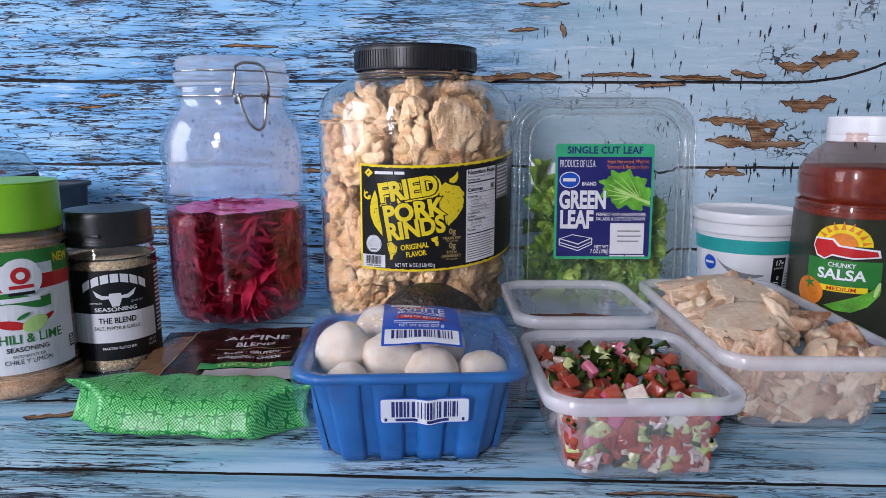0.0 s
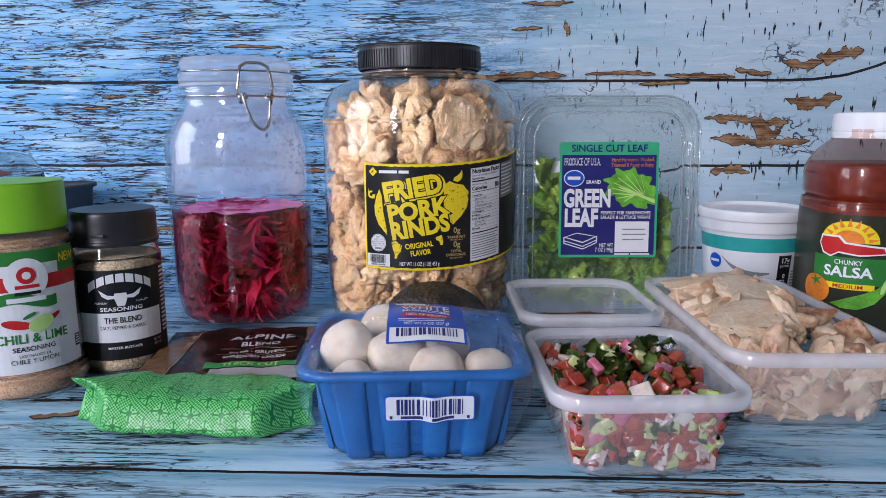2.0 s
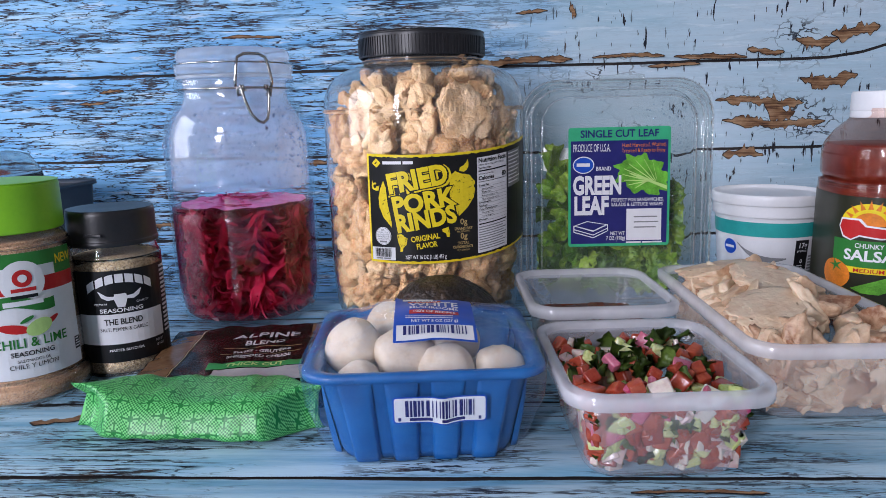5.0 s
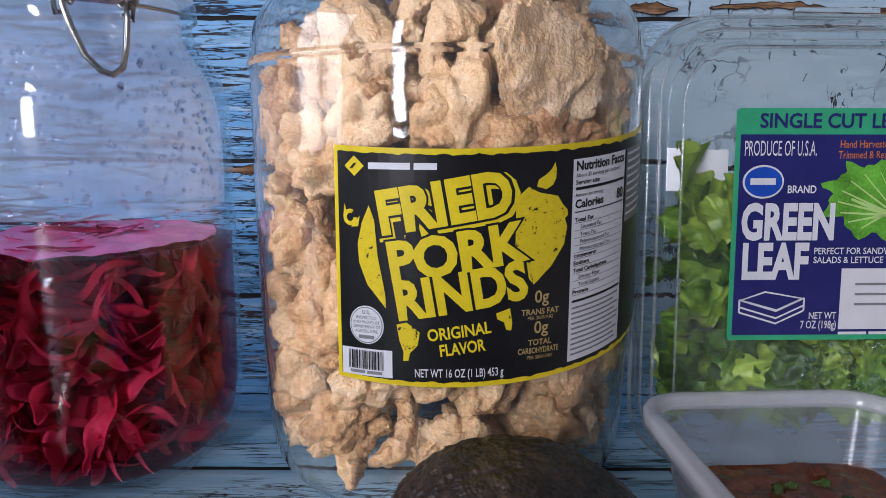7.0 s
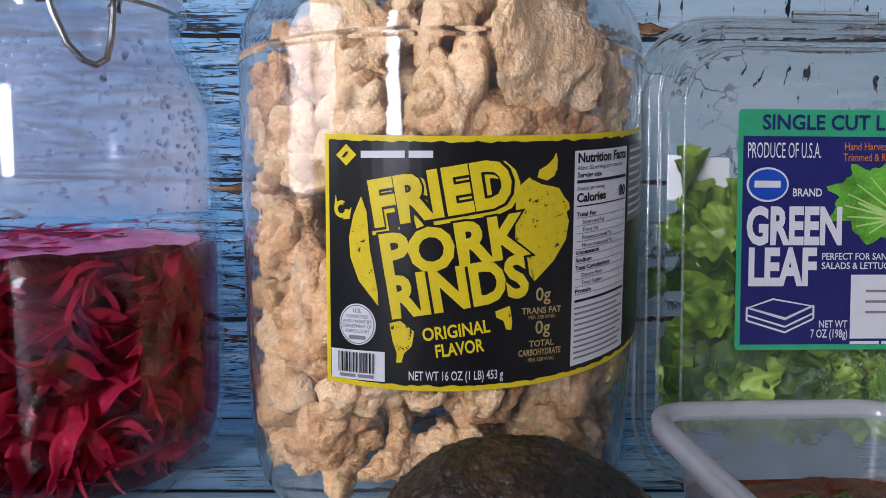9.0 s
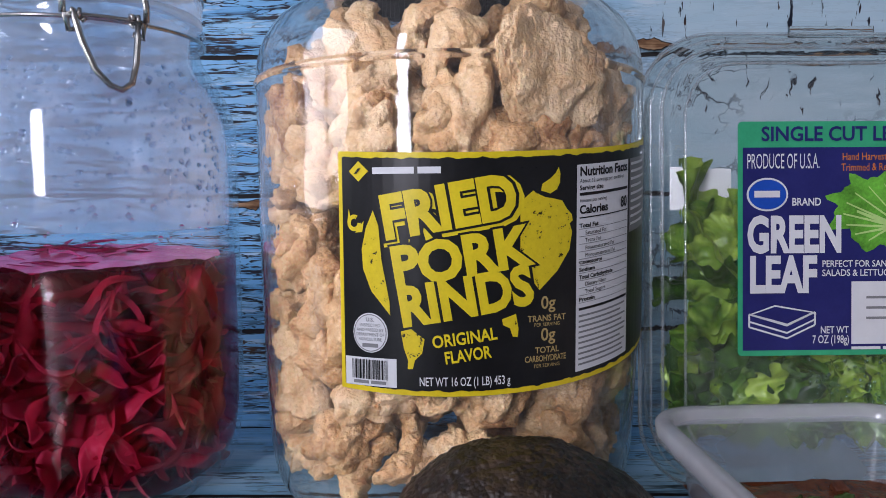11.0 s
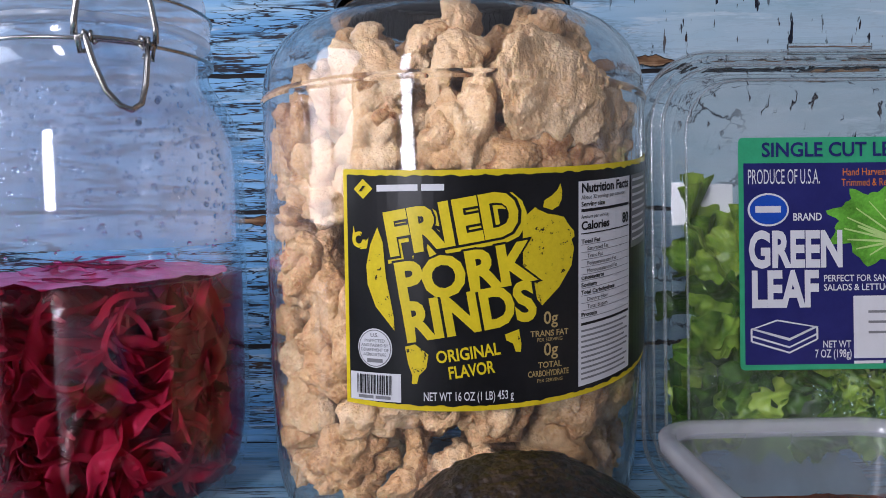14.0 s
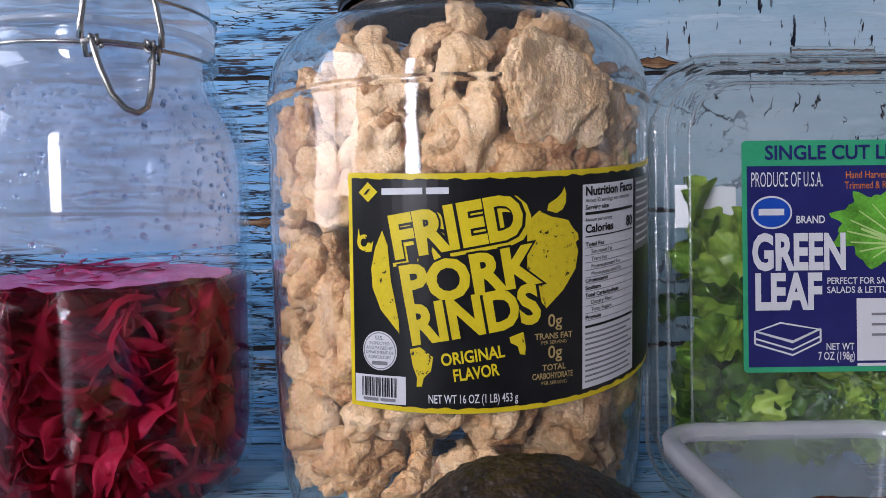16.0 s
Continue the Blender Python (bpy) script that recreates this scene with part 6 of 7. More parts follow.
def fill_salsa():
    rnd = random.Random(21)
    c = pose(0.1165, 0.3555, 0.0004, 0, 0, 8.0)
    kinds = []
    for nm, mt, cat, lab, shape in (("tomato_piece", M_TOM, "tomato", "juicy red diced tomato piece", (0.0105, 0.009, 0.007)), ("tomato_piece", M_TOM, "tomato", "juicy red diced tomato piece", (0.010, 0.009, 0.008)),
                                    ("cucumber_piece", M_CUC, "cucumber", "pale green diced cucumber piece", (0.0085, 0.008, 0.008)), ("onion_piece", M_ONI, "onion", "pale pink diced onion piece", (0.011, 0.009, 0.004)),
                                    ("radish_piece", M_RAD, "radish", "magenta pickled radish piece", (0.010, 0.008, 0.005))):
        kinds.append((nm, mesh_of(nm, cube_piece(len(kinds) + 1, shape, rnd), mt), cat, lab))
    kinds += [("cilantro_leaf", mesh_of("cilantro_leaf", leaf_piece(s, 0.0105), M_CIL), "herb", "dark green chopped cilantro leaf") for s in (1, 2, 3)]
    pick = [0, 0, 1, 1, 2, 2, 0, 3, 3, 4, 5, 6, 7]
    for layer in range(8):
        z = 0.0075 + 0.0050 * layer
        k = z / H
        hw, hd = 0.0335 + 0.0060 * k, 0.0405 + 0.0060 * k
        low = layer < 2
        count = 42 if layer < 7 else 62
        for i in range(count):
            x, y = rnd.uniform(-hw, hw), rnd.uniform(-hd, hd)
            if layer < 6 and rnd.random() < 0.72:
                if rnd.random() < 0.6:
                    y = -hd + rnd.random() * 0.004
                else:
                    x = rnd.choice((-hw, hw))
            q = rnd.choice([0, 3, 1, 0, 2, 3, 5]) if low else rnd.choice(pick)
            nm, me, cat, lab = kinds[q]
            zz = z
            if layer >= 6:
                zz = 0.0345 + 0.0085 * max(0, 1 - (abs(x) / 0.04) ** 2) * max(0, 1 - (abs(y) / 0.05) ** 2) + rnd.uniform(-0.004, 0.002) + 0.002 * (layer - 6)
            s = rnd.uniform(0.8, 1.25) if layer < 6 else rnd.uniform(0.55, 1.0)
            m = c @ kept_in(me, Euler((rnd.uniform(0, 6), rnd.uniform(0, 6), rnd.uniform(0, 6))), s, x, y, zz, 0.0348 + 0.0060 * k, 0.0418 + 0.0060 * k, 0.002)
            placed(nm, me, m, lab, cat, "diced salad in the container")
    for i in range(7):
        nm, me, cat, lab = kinds[5 + i % 3]
        m = c @ Matrix.LocRotScale((rnd.uniform(-0.033, 0.03), rnd.uniform(-0.03, 0.035), 0.0455), Euler((rnd.gauss(0, 0.5), rnd.gauss(0, 0.5), rnd.uniform(0, 6))), (0.95, 0.95, 0.95))
        placed(nm, me, m, lab, cat, "diced salad in the container")


def fill_chicken():
    rnd = random.Random(8)
    c = pose(0.2180, 0.4660, 0.0004, 0, 0, 6.0)
    def torn(seed, size, cuts, sub):
        """A torn lump: a swollen shape cut by a few flat faces, stringy along its length."""
        r_ = random.Random(seed)
        bm = blob(50 + seed, (1, 1, 1), 0.30, 1.3, sub, 0.05)
        planes = [(Vector((r_.gauss(0, 1), r_.gauss(0, 1), r_.gauss(0, 1))).normalized(), r_.uniform(0.42, 0.72)) for _ in range(cuts)]
        for v in bm.verts:
            for no, d in planes:
                over = v.co.dot(no) - d
                if over > 0:
                    v.co -= no * over * 0.92
            q = v.co.copy()
            v.co *= 1 + 0.05 * noise.noise(Vector((q.x * 2, q.y * 11, q.z * 11)) + Vector((seed, 0, 0)))
            v.co = Vector((v.co.x * size[0], v.co.y * size[1], v.co.z * size[2]))
        return bm
    kinds = [mesh_of("chicken_piece", torn(s, sz, 6, 4), M_CHICK) for s, sz in enumerate(((0.022, 0.014, 0.009), (0.017, 0.014, 0.008), (0.026, 0.012, 0.009), (0.014, 0.012, 0.009), (0.021, 0.010, 0.008)))]
    big = mesh_of("chicken_piece", torn(9, (0.034, 0.025, 0.011), 3, 5), M_CHICK)
    for layer in range(8):
        z = 0.0085 + 0.0053 * layer
        k = z / H
        hw, hd = 0.0385 + 0.006 * k, 0.0805 + 0.006 * k
        for i in range(26):
            x, y = rnd.uniform(-hw, hw), rnd.uniform(-hd, hd)
            if layer < 6:
                if rnd.random() < 0.45:
                    x = -hw
                elif rnd.random() < 0.8:
                    y = -hd
            zz = z if layer < 6 else 0.036 + 0.016 * max(0, 1 - (x / 0.045) ** 2) * max(0.2, 1 - (y / 0.09) ** 2) + rnd.uniform(-0.006, 0.001)
            e = Euler((rnd.gauss(0, 0.6), rnd.gauss(0, 0.6), rnd.uniform(0, 6.3)))
            s = rnd.uniform(0.75, 1.05)
            me = kinds[rnd.randrange(5)]
            placed("chicken_piece", me, c @ kept_in(me, e, s, x, y, zz, 0.0395 + 0.006 * k, 0.0815 + 0.006 * k, 0.002), "shredded pale cooked chicken piece in the container", "chicken", "chicken in the container")
    for x, y, z, rx, rz in ((-0.016, -0.040, 0.0475, 14, 20), (0.004, 0.018, 0.0520, 8, 70), (-0.014, 0.055, 0.0500, -5, 0)):
        placed("chicken_piece", big, c @ pose(x, y, z, rx, 5, rz), "broad smooth slab of cooked chicken on the heap", "chicken", "chicken in the container")


def fill_sauce():
    rnd = random.Random(9)
    c = pose(0.1015, 0.489, 0.0004, 0, 0, 7.5)
    s = thing("chili_sauce", c, "dark red-brown chili sauce with chopped herbs", "sauce")
    bm = loft([(0.034, 0.040, 0.012, 0.0016), (0.0362, 0.0422, 0.014, 0.004), (0.0385, 0.0445, 0.015, 0.0205)], True, False)
    part("liquid", bm, M_SAUCE, s)
    bm = bmesh.new()
    n = 30
    g = [[bm.verts.new((0.0385 * (-1 + 2 * i / n) * 0.97, 0.0445 * (-1 + 2 * j / n) * 0.975, 0.0205 + 0.0016 * noise.fractal(Vector((i * 0.35, j * 0.35, 1)), 0.8, 2, 3))) for j in range(n + 1)] for i in range(n + 1)]
    for i in range(n):
        for j in range(n):
            bm.faces.new((g[i][j], g[i + 1][j], g[i + 1][j + 1], g[i][j + 1]))
    part("surface", bm, M_SAUCE, s, "wet chunky sauce surface")
    leaf = mesh_of("cilantro_leaf", leaf_piece(4, 0.0042), M_CIL)
    tom = mesh_of("tomato_piece", cube_piece(9, (0.005, 0.004, 0.003), rnd), M_SAUCE)
    for i in range(46):
        me, nm, cat, lab = (leaf, "cilantro_leaf", "herb", "chopped green herb on the dark sauce") if i % 2 else (tom, "tomato_piece", "tomato", "dark red tomato chunk in the sauce")
        placed(nm, me, c @ Matrix.LocRotScale((rnd.gauss(0, 0.014), rnd.gauss(0, 0.017), 0.0212), Euler((rnd.gauss(0, 0.4), rnd.gauss(0, 0.4), rnd.uniform(0, 6))), None), lab, cat, "bits in the sauce")


fill_salsa()
fill_chicken()
fill_sauce()


# ---- lettuce clamshell ----
def lettuce_box():
    base = pose(0.1288, 0.5765, 0.0012, -3.5, 0, 6.3)
    ob = thing("lettuce_clamshell", base, "clear plastic clamshell of green leaf lettuce standing on edge", "food package")
    HZ = 0.0948

    def shell(rings, name, material, cap, label=""):
        bm = loft(rings, cap, False)
        bmesh.ops.transform(bm, matrix=Matrix.Translation((0, 0, HZ)) @ Matrix.Rotation(math.pi / 2, 4, "X"), verts=bm.verts[:])
        return part(name, bm, material, ob, label, shadow=False)
    # rings: half width, half height, corner, and how far in front
    shell([(0.0590, 0.0790, 0.020, 0.0085), (0.0605, 0.0805, 0.021, 0.0088), (0.0625, 0.0825, 0.022, 0.0070), (0.0640, 0.0840, 0.023, 0.0020), (0.0665, 0.0865, 0.024, 0.0010), (0.0680, 0.0880, 0.025, 0.0032), (0.0700, 0.0900, 0.026, 0.0032), (0.0715, 0.0915, 0.027, 0.0006),
           (0.0745, 0.0940, 0.029, 0.0004), (0.0775, 0.0955, 0.030, 0.0000), (0.0775, 0.0955, 0.030, -0.0014)], "lid", M_CLAM, True, "clear ridged lid").modifiers.new("wall", "SOLIDIFY").thickness = 0.0006
    shell([(0.0772, 0.0952, 0.030, -0.0022), (0.0740, 0.0938, 0.029, -0.0026), (0.0715, 0.0915, 0.027, -0.0040), (0.0695, 0.0895, 0.026, -0.0180), (0.0685, 0.0885, 0.026, -0.0200), (0.0670, 0.0870, 0.024, -0.0340), (0.0640, 0.0840, 0.022, -0.0380)], "tub", M_CLAM2, False, "clear tub")
    bm = loft([(0.0640, 0.0840, 0.022, -0.0380), (0.0300, 0.0400, 0.012, -0.0382)], False, True)
    bmesh.ops.transform(bm, matrix=Matrix.Translation((0, 0, HZ)) @ Matrix.Rotation(math.pi / 2, 4, "X"), verts=bm.verts[:])
    part("tub_back", bm, M_CLAM2, ob, shadow=False)
    part("tab", box(0.018, 0.0008, 0.0, 0.005, 0.0004, (0.004, 0.001)), M_CLAM, ob, shadow=False).location = (0, 0, 2 * HZ - 0.001)
    for hw, hh, rc, d, rad in ((0.0612, 0.0812, 0.0215, 0.0088, 0.0006), (0.0688, 0.0888, 0.0255, 0.0036, 0.0008), (0.0728, 0.0926, 0.028, 0.0008, 0.0006), (0.0772, 0.0952, 0.030, 0.0, 0.0009), (0.0690, 0.0890, 0.026, -0.0190, 0.0007)):
        part("ridge", tube([(x, -d, HZ + y) for x, y in rr(hw, hh, rc, 8)], rad, 6, True), M_RIDGE, ob, shadow=False)
    w = flat_wall(pose(0.0005, -0.0092, 0.1048))
    W2, H2 = 0.0405, 0.0475
    lab = part("label", lay(_poly(round_rect(-W2, -H2, W2, H2, 0.002)), w, 0.0), TEALG, ob, "navy and green printed label", smooth=False)
    art(lab, "navy_field", [rect(-W2 + 0.002, -H2 + 0.0022, W2 - 0.002, H2 - 0.0105)], w, 0.0002, NAVY)
    words(lab, "SINGLE CUT LEAF", 0.0, H2 - 0.0078, 0.0056, w, 0.0004, NAVY, bold=0.03, fit=0.0620)
    words(lab, "PRODUCE OF U.S.A.", -0.0220, 0.0285, 0.0060, w, 0.0004, PAPER, bold=0.0, fit=0.0295)
    words(lab, "Hand Harvested, Washed,", 0.0195, 0.0318, 0.0030, w, 0.0004, ORANGE, fit=0.0345, turn=0.5)
    words(lab, "Trimmed & Ready to Enjoy", 0.0190, 0.0275, 0.0030, w, 0.0004, ORANGE, fit=0.0345, turn=0.5)
    art(lab, "emblem", [oval(-0.0285, 0.0180, 0.0085, 0.0068, 30)], w, 0.0003, PAPER)
    art(lab, "emblem", [oval(-0.0285, 0.0180, 0.0077, 0.0060, 30)], w, 0.0005, ROYAL)
    art(lab, "emblem", [rect(-0.0340, 0.0168, -0.0235, 0.0195)], w, 0.0007, PAPER)
    words(lab, "BRAND", -0.0125, 0.0135, 0.0030, w, 0.0004, PAPER, bold=0.03, fit=0.0118)
    # lettuce picture: a ruffled leaf with pale ribs
    leaf = []
    for i in range(72):
        a = 2 * math.pi * i / 72
        r = 1 + 0.12 * math.sin(9 * a) + 0.07 * math.sin(17 * a + 1)
        leaf.append((0.0195 + 0.0215 * r * math.cos(a) * (1 - 0.15 * math.sin(a)), 0.0098 + 0.0150 * r * math.sin(a) - 0.0045 * math.cos(a)))
    leaf = [(min(u, W2 - 0.0021), v) for u, v in leaf]
    art(lab, "leaf_picture", [leaf], w, 0.0004, LEAFINK)
    for i in range(9):
        a = radians(70 + 22 * i)
        u0, v0 = 0.030 - 0.002 * i * 0.5, 0.0045
        u1, v1 = 0.020 + 0.0175 * math.cos(a), 0.0100 + 0.0120 * math.sin(a)
        art(lab, "leaf_rib", [[(u0, v0 - 0.0006), (u1, v1 - 0.0003), (u1, v1 + 0.0003), (u0, v0 + 0.0006)]], w, 0.0006, LEAFPALE)
    art(lab, "leaf_rib", [[(W2 - 0.0025, -0.0025), (W2 - 0.0025, 0.0005), (0.008, 0.0115), (0.008, 0.0105)]], w, 0.0007, LEAFPALE)
    words(lab, "GREEN", -0.0370, -0.0050, 0.0138, w, 0.0008, PAPER, bold=0.06, fit=0.0385, align="LEFT")
    words(lab, "LEAF", -0.0362, -0.0212, 0.0138, w, 0.0008, PAPER, bold=0.06, fit=0.0275, align="LEFT")
    words(lab, "PERFECT FOR SANDWICHES,", -0.0062, -0.0115, 0.0026, w, 0.0006, PAPER, bold=0.02, fit=0.0415, align="LEFT")
    words(lab, "SALADS & LETTUCE WRAPS", -0.0062, -0.0152, 0.0026, w, 0.0006, PAPER, bold=0.02, fit=0.0410, align="LEFT")
    # sandwich drawn in white lines
    sw = [[(-0.036, -0.0305), (-0.0255, -0.0268), (-0.0090, -0.0298), (-0.0205, -0.0352)]]
    for k in (0, -0.0030, -0.0052):
        pts = [(-0.036, -0.0305 + k), (-0.0205, -0.0352 + k), (-0.0090, -0.0298 + k)]
        for (a, b), (c2, d) in zip(pts, pts[1:]):
            sw.append([(a, b - 0.0004), (c2, d - 0.0004), (c2, d + 0.0004), (a, b + 0.0004)])
    sw += [[(-0.0364, -0.0358), (-0.0356, -0.0358), (-0.0356, -0.0305), (-0.0364, -0.0305)], [(-0.0094, -0.0350), (-0.0086, -0.0350), (-0.0086, -0.0298), (-0.0094, -0.0298)]]
    art(lab, "sandwich_picture", sw, w, 0.0005, PAPER)
    art(lab, "sandwich_picture", [[(-0.0345, -0.0305), (-0.0255, -0.0275), (-0.0108, -0.0300), (-0.0205, -0.0344)]], w, 0.0007, NAVY)
    words(lab, "NET WT", -0.0010, -0.0385, 0.0028, w, 0.0006, PAPER, bold=0.02, fit=0.0115)
    words(lab, "7 OZ (198g)", -0.0025, -0.0425, 0.0032, w, 0.0006, PAPER, bold=0.02, fit=0.0150)
    art(lab, "date_field", [rect(0.0060, -0.0430, 0.0340, -0.0175)], w, 0.0005, PAPER)
    bars(lab, 0.0120, -0.0245, 0.0320, 3, 0.0042, 0.0010, w, 0.0007, GREYINK, 4, 0.3)
    art(lab, "fine_print", [rect(0.0060, -0.0452, 0.0180, -0.0440), rect(0.0190, -0.0452, 0.0350, -0.0440)], w, 0.0006, PAPER)
    # leaves inside
    rnd = random.Random(31)

    def lettuce_leaf(seed, s):
        """A fan of leaf whose outer edge is longer than its base, so that it falls into frills."""
        bm = bmesh.new()
        n, k = 90, 22
        o = Vector((seed * 5.1, seed * 2.3, 0))
        g = []
        for i in range(n + 1):
            a = radians(-105 + 210 * i / n)
            row = []
            for j in range(k + 1):
                r = 0.06 + 0.94 * j / k
                f = max(0.0, r - 0.35) / 0.65
                lobe = 1 + 0.16 * noise.noise(o + Vector((a * 1.7, 0, 0))) + 0.05 * f * math.sin(9 * a + seed) + 0.03 * f * math.sin(31 * a)
                frill = 0.20 * f ** 1.5 * math.sin(11 * a + 2.2 * noise.noise(o + Vector((a * 2, 4, 0)))) + 0.07 * f ** 2 * math.sin(27 * a + 3 * r)
                cup = 0.36 * r * r + 0.24 * noise.fractal(o + Vector((r * 1.6 * math.cos(a), r * 1.6 * math.sin(a), 0)), 0.9, 2, 3) - 0.05 * math.exp(-(a / 0.08) ** 2)
                row.append(bm.verts.new((s * r * lobe * math.sin(a) * 0.95, s * (r * lobe * math.cos(a) - 0.35), s * (cup + frill))))
            g.append(row)
        for i in range(n):
            for j in range(k):
                bm.faces.new((g[i][j], g[i + 1][j], g[i + 1][j + 1], g[i][j + 1]))
        return bm
    kinds = [mesh_of("lettuce_leaf", lettuce_leaf(s, sz), M_LETT) for s, sz in enumerate((0.046, 0.040, 0.034, 0.029))]
    for i in range(66):
        x = rnd.uniform(-0.056, 0.046)
        z = rnd.uniform(0.022, 0.128 if x < -0.005 else 0.098)
        me = kinds[rnd.randrange(4)]
        e = Euler((radians(90 + rnd.gauss(0, 20)), rnd.gauss(0, 0.9), rnd.gauss(0, 0.35)))
        s = rnd.uniform(0.65, 0.95)
        co = (np.array([v.co[:] for v in me.vertices]) * (s, s, s * 0.62)) @ np.array(e.to_matrix()).T
        lo, hi = co.min(0), co.max(0)
        x = min(max(x, -0.062 - float(lo[0])), 0.060 - float(hi[0]))
        z = min(max(z, 0.012 - float(lo[2])), (0.142 if x < 0.0 else 0.112) - float(hi[2]))
        d = max(-0.002 - float(lo[1]), min(rnd.uniform(0.008, 0.030), 0.0375 - float(hi[1])))
        placed("lettuce_leaf", me, base @ Matrix.LocRotScale((x, d, z), e, (s, s, s * 0.62)), "ruffled green lettuce leaf inside the clamshell", "lettuce", "lettuce leaves in the clamshell")
    part("paper_pad", box(0.014, 0.0006, 0.118, 0.1375, 0.0004, (-0.041, 0.026)), PAPER, ob, "white paper pad behind the leaves")
    # a few beads of moisture low on the lid
    spots = []
    for i in range(420):
        up = rnd.random() < 0.55
        x = rnd.uniform(-0.01, 0.058) if not up else rnd.uniform(0.022, 0.060)
        z = rnd.uniform(0.030, 0.056) if not up else rnd.uniform(0.05, 0.172)
        spots.append(((x, -0.0078, z), rnd.uniform(0.0003, 0.0009)))
    beads("condensation", spots, M_DROP, ob, "fine beads of moisture")



lettuce_box()


# ---- yogurt tub ----
def yogurt_tub():
    tub = thing("yogurt_tub", pose(0.2645, 0.636, 0.0004), "white plastic yogurt tub with a teal band", "yogurt tub")
    rf = lambda v: 0.0365 + (0.0428 - 0.0365) * min(1, v / 0.078)
    part("body", lathe(smooth_profile([(0.001, 0.002), (0.030, 0.0015), (0.0350, 0.0004), (0.0368, 0.003), (0.0428, 0.078), (0.0435, 0.080)], 4), 72), M_WHITE, tub, "white plastic")
    lid = part("lid", lathe(smooth_profile([(0.0445, 0.0765), (0.0450, 0.0775), (0.0452, 0.0855), (0.0462, 0.0868), (0.0465, 0.0925), (0.0455, 0.0950), (0.0440, 0.0945), (0.0425, 0.0925), (0.0405, 0.0915)], 4) + [(0.001, 0.0912)], 80), M_WHITE, tub, "white plastic snap lid")
    part("foil", lathe([(0.0400, 0.0875), (0.001, 0.0880)], 60), surface("grey_foil", [(0.3, (0.25, 0.27, 0.30)), (0.7, (0.42, 0.44, 0.47))], rough=0.25, metal=0.6), lid, "grey foil seal under the lid")
    w = round_wall(lambda v: rf(v) + 0.0004, radians(-22))
    part("band", lathe([(rf(0.0605) + 0.0004, 0.0605), (rf(0.0725) + 0.0004, 0.0725)], 72), TEAL, tub, "teal printed band")
    art(tub, "emblem", [oval(-0.0275, 0.0500, 0.0065, 0.0065, 24)], w, 0.0003, ROYAL)
    art(tub, "emblem", [rect(-0.0320, 0.0490, -0.0230, 0.0512)], w, 0.0006, PAPER)
    # spoon drawn as a dark curved line with a white dollop
    low = [(-0.020 + 0.0400 * i / 16, 0.0420 + 0.0120 * (1 - i / 16) ** 3 - 0.0035 * math.sin(math.pi * i / 16)) for i in range(17)]
    high = [(u, 0.0420 + 0.0120 * (1 - i / 16) ** 3 + (0.0008 if i < 4 else 0.0012)) for i, (u, v) in enumerate(low)]
    art(tub, "spoon_picture", [[low[i], low[i + 1], high[i + 1], high[i]] for i in range(16)], w, 0.0004, GREYINK)
    art(tub, "black_panel", [rect(0.0270, 0.0160, 0.0400, 0.0580)], w, 0.0003, INK)
    words(tub, "17g", 0.0335, 0.0515, 0.0042, w, 0.0006, PAPER, bold=0.03)
    words(tub, "protein", 0.0335, 0.0480, 0.0022, w, 0.0006, PAPER)
    words(tub, "0", 0.0335, 0.0385, 0.0034, w, 0.0006, PAPER, bold=0.03)
    words(tub, "0", 0.0335, 0.0290, 0.0034, w, 0.0006, PAPER, bold=0.03)
    bars(tub, 0.0300, 0.0360, 0.0370, 2, 0.0016, 0.0007, w, 0.0006, PAPER, 2)
    bars(tub, 0.0415, 0.0430, 0.0520, 7, 0.0026, 0.0012, w, 0.0006, GREYINK, 3)


yogurt_tub()


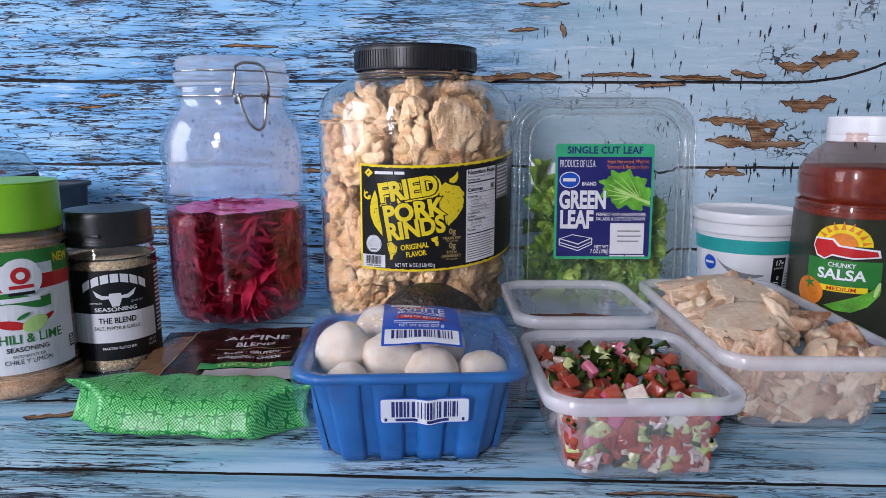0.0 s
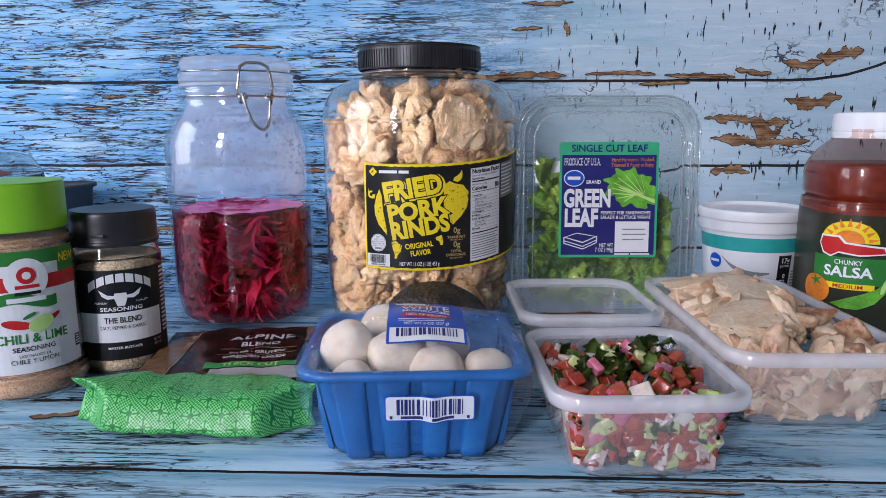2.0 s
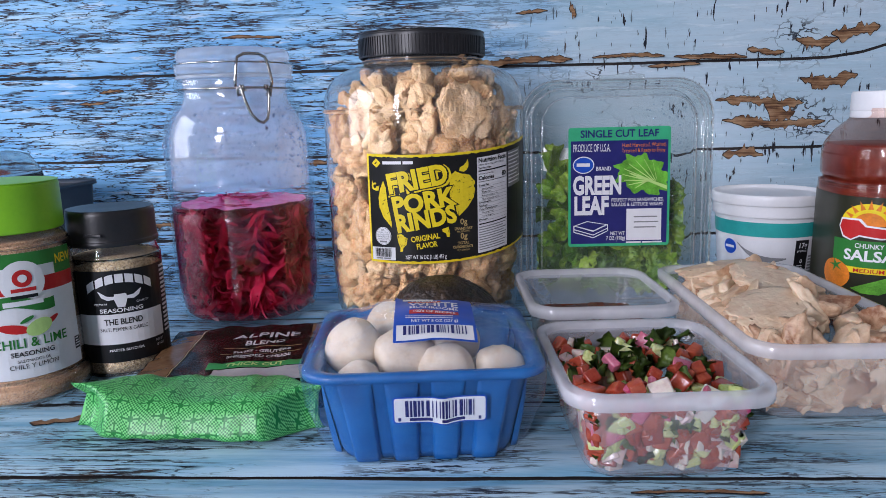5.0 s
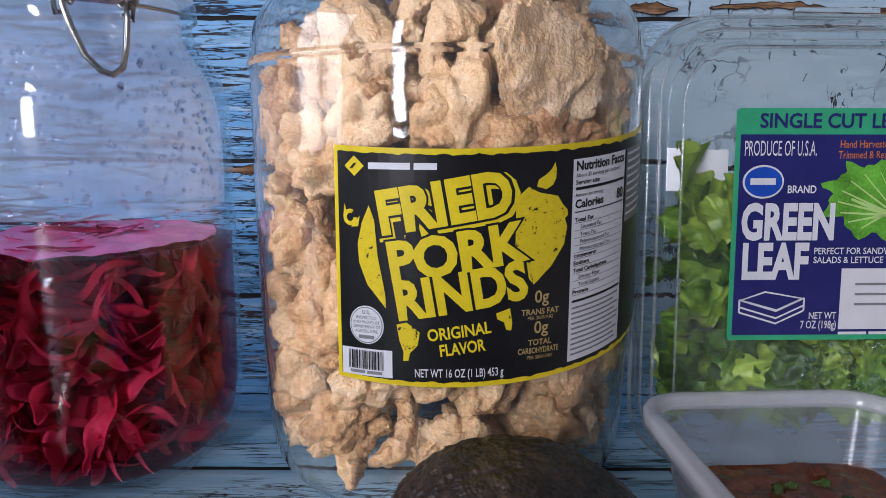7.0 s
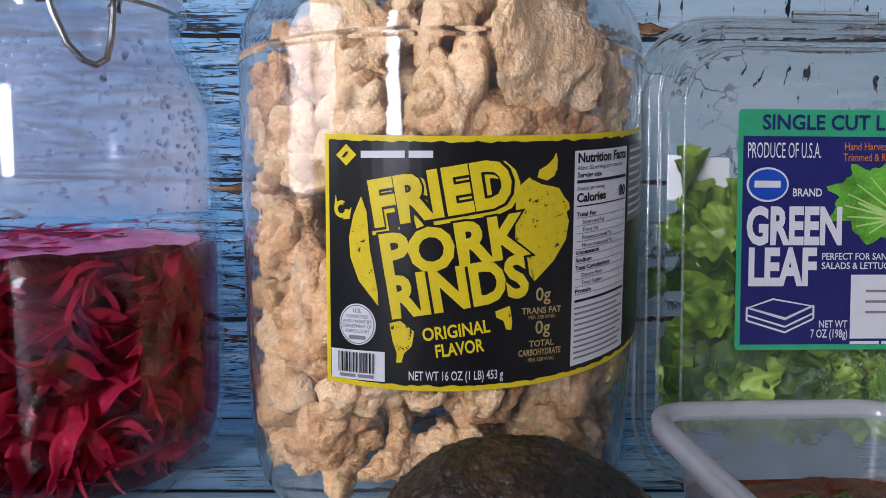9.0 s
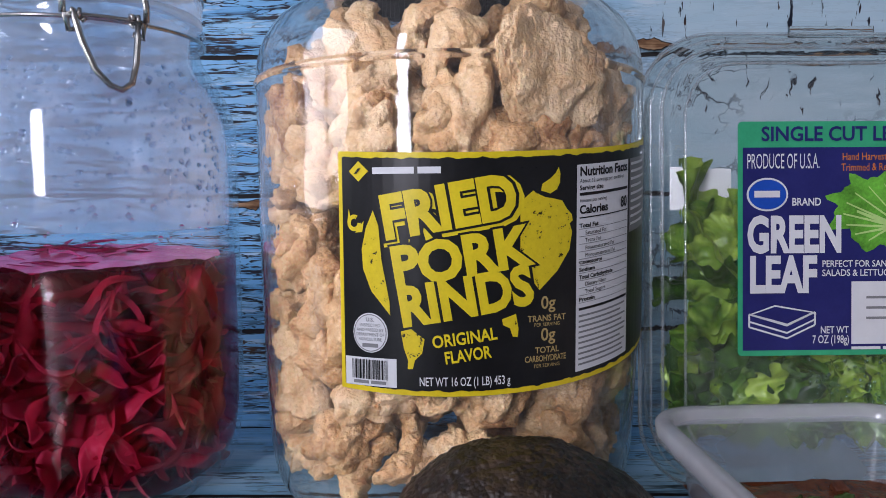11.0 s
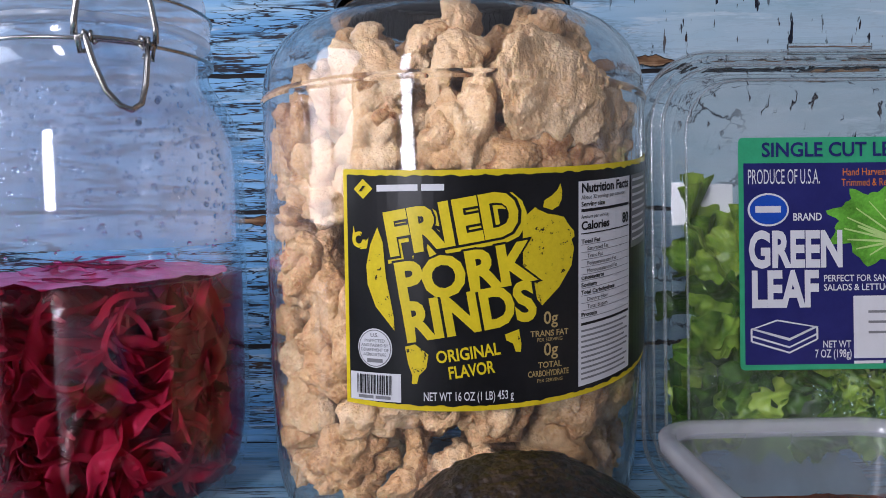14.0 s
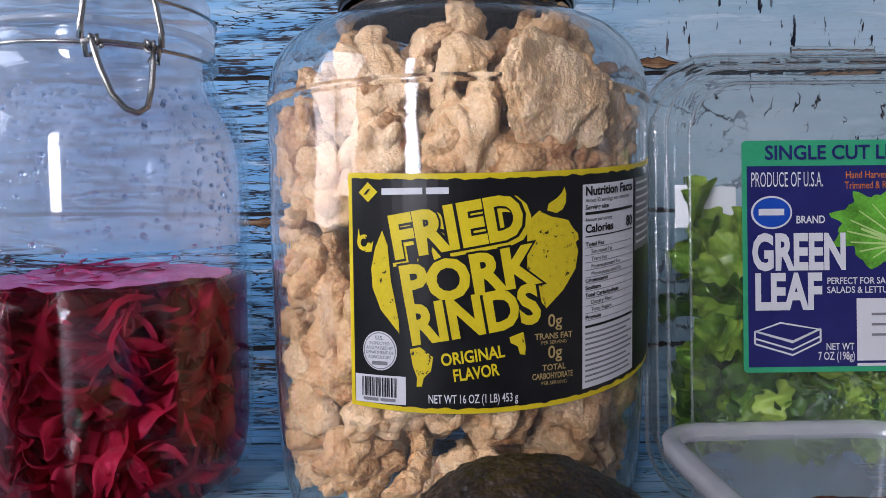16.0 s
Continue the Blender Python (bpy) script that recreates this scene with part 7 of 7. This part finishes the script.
# ---- salsa bottle ----
def salsa_bottle():
    b = thing("salsa_bottle", pose(0.3315, 0.5690, 0.0004), "plastic bottle of red chunky salsa with white cap", "salsa bottle")
    prof = [(0.001, 0.003), (0.036, 0.002), (0.0425, 0.0006), (0.0458, 0.004), (0.0468, 0.010), (0.0468, 0.1025), (0.0462, 0.1065), (0.0440, 0.1095), (0.0438, 0.1115), (0.0458, 0.1150), (0.0462, 0.1190), (0.0462, 0.1310), (0.0450, 0.1375), (0.0385, 0.1480), (0.0320, 0.1545), (0.0300, 0.1575), (0.0298, 0.1640)]
    part("bottle", lathe(smooth_profile(prof, 4), 72, 1.0), M_SALSAG, b, "clear faceted plastic", shadow=False)
    part("contents", lathe(smooth_profile([(max(0.001, r - 0.0012), z + (0.0012 if z < 0.01 else 0)) for r, z in prof[:13]], 4) + [(0.043, 0.1380), (0.001, 0.1382)], 64, 1.0), M_SALSA, b, "chunky red tomato salsa")
    cap = part("cap", lathe(smooth_profile([(0.0322, 0.1570), (0.0326, 0.1580), (0.0326, 0.1615), (0.0320, 0.1620), (0.0326, 0.1628), (0.0326, 0.1735), (0.0318, 0.1755), (0.0300, 0.1762), (0.001, 0.1762)], 4), 72), M_WHITE, b, "white screw cap")
    w = round_wall(lambda v: 0.0474, radians(-22))
    DARKG = printed("olive_dark_ink", (0.030, 0.031, 0.018), 0.3)
    lab = part("label", lathe([(0.0472, 0.014), (0.0472, 0.102)], 72, 1.0), DARKG, b, "dark green label with bright printing")

    def wall_sq(u, v, h):
        a = radians(-37) + u / 0.0474
        v += 0.006
        x, y = math.sin(a), -math.cos(a)
        k = (abs(x) ** 3 + abs(y) ** 3) ** (-1 / 3)
        r = 0.0474 * k + h
        return (r * x, r * y, v)
    wall_sq.step = 0.003
    w = wall_sq
    rays = []
    for i in range(9):
        a = radians(10 + 20 * i)
        rays.append([(-0.001 + 0.012 * math.cos(a - 0.13), 0.0755 + 0.012 * math.sin(a - 0.13)), (-0.001 + 0.0185 * math.cos(a), 0.0755 + 0.0185 * math.sin(a)), (-0.001 + 0.012 * math.cos(a + 0.13), 0.0755 + 0.012 * math.sin(a + 0.13))])
    art(lab, "sun_picture", [oval(-0.001, 0.0755, 0.0185, 0.0160, 24, 0, 0, 180)], w, 0.0002, YELLOW)
    art(lab, "sun_picture", rays, w, 0.0003, ORANGE)
    art(lab, "sun_picture", [oval(-0.001, 0.0755, 0.0095, 0.0095, 20, 0, 0, 180)], w, 0.0005, ORANGE)
    # maker's name as a plain white-edged red swash
    art(lab, "emblem", [[(-0.0205, 0.0735), (-0.0190, 0.0800), (-0.0060, 0.0805), (-0.0020, 0.0760), (0.0220, 0.0735), (0.0235, 0.0680), (0.0060, 0.0660), (-0.0060, 0.0675), (-0.0110, 0.0640), (-0.0170, 0.0660)]], w, 0.0006, PAPER)
    art(lab, "emblem", [[(-0.0195, 0.0737), (-0.0180, 0.0788), (-0.0070, 0.0792), (-0.0030, 0.0748), (0.0205, 0.0723), (0.0218, 0.0688), (0.0060, 0.0672), (-0.0060, 0.0687), (-0.0110, 0.0652), (-0.0162, 0.0672)]], w, 0.0008, REDINK)
    art(lab, "green_band", [rect(-0.0245, 0.0440, 0.0250, 0.0645)], w, 0.0003, GREENINK)
    words(lab, "CHUNKY", 0.0, 0.0592, 0.0034, w, 0.0006, PAPER, bold=0.02, fit=0.0165)
    words(lab, "SALSA", 0.0, 0.0500, 0.0075, w, 0.0006, PAPER, bold=0.04, fit=0.0300)
    art(lab, "yellow_band", [rect(-0.0150, 0.0405, 0.0170, 0.0450)], w, 0.0005, YELLOW)
    words(lab, "MEDIUM", 0.001, 0.0414, 0.0028, w, 0.0008, REDINK, bold=0.02, fit=0.0175)
    art(lab, "tomato_picture", [oval(-0.0215, 0.0375, 0.0120, 0.0110, 24)], w, 0.0007, ORANGE)
    art(lab, "tomato_picture", [[(-0.0205 + (0.0065 if i % 2 else 0.0018) * math.cos(radians(36 * i)), 0.0440 + (0.0055 if i % 2 else 0.0015) * math.sin(radians(36 * i))) for i in range(10)]], w, 0.0009, GREENINK)
    art(lab, "pepper_picture", [[(-0.0085, 0.0290), (-0.0020, 0.0262), (0.0080, 0.0258), (0.0180, 0.0310), (0.0250, 0.0400), (0.0258, 0.0450), (0.0225, 0.0462), (0.0185, 0.0425), (0.0110, 0.0385), (0.0020, 0.0345), (-0.0050, 0.0310)]], w, 0.0008, LEAFINK)
    art(lab, "pepper_picture", [oval(0.0230, 0.0440, 0.0060, 0.0016, 12, 75)], w, 0.0010, LEAFPALE)


salsa_bottle()


# ---- dark tray with a clear dome, at the back beside the spices ----
def shifted(bm, dx):
    bmesh.ops.translate(bm, vec=(dx, 0, 0), verts=bm.verts[:])
    return bm


def domed_tray():
    base = pose(-0.428, 0.610, 0.0004, 0, 0, 4)
    t = thing("tomato_tray", base, "dark plastic tray with red produce under a clear dome", "food tray")
    part("tray", loft([(0.050, 0.040, 0.012, 0.001), (0.052, 0.042, 0.014, 0.0), (0.054, 0.044, 0.015, 0.06), (0.057, 0.047, 0.017, 0.106), (0.060, 0.050, 0.018, 0.110), (0.060, 0.050, 0.018, 0.106), (0.056, 0.046, 0.016, 0.106), (0.052, 0.042, 0.014, 0.07), (0.046, 0.038, 0.012, 0.066)], True, True), M_DARKTRAY, t, "dark grey plastic tray")
    part("dome", shifted(loft([(0.034, 0.046, 0.018, 0.1125), (0.033, 0.044, 0.018, 0.122), (0.026, 0.036, 0.016, 0.138), (0.018, 0.024, 0.014, 0.141)], False, True), -0.024), M_CLAM, t, "clear plastic dome", shadow=False).modifiers.new("wall", "SOLIDIFY").thickness = 0.0006
    red = mesh_of("red_pepper", blob(91, (0.018, 0.014, 0.012), 0.15, 1.2, 3, 0.02), M_TOM)
    for x, y in ((-0.036, -0.018), (-0.014, -0.020), (-0.026, 0.014)):
        placed("red_pepper", red, base @ pose(x, y, 0.112, 0, 0, 40 * x * 100), "shiny red pepper piece under a clear dome", "pepper", "peppers in the tray")


domed_tray()
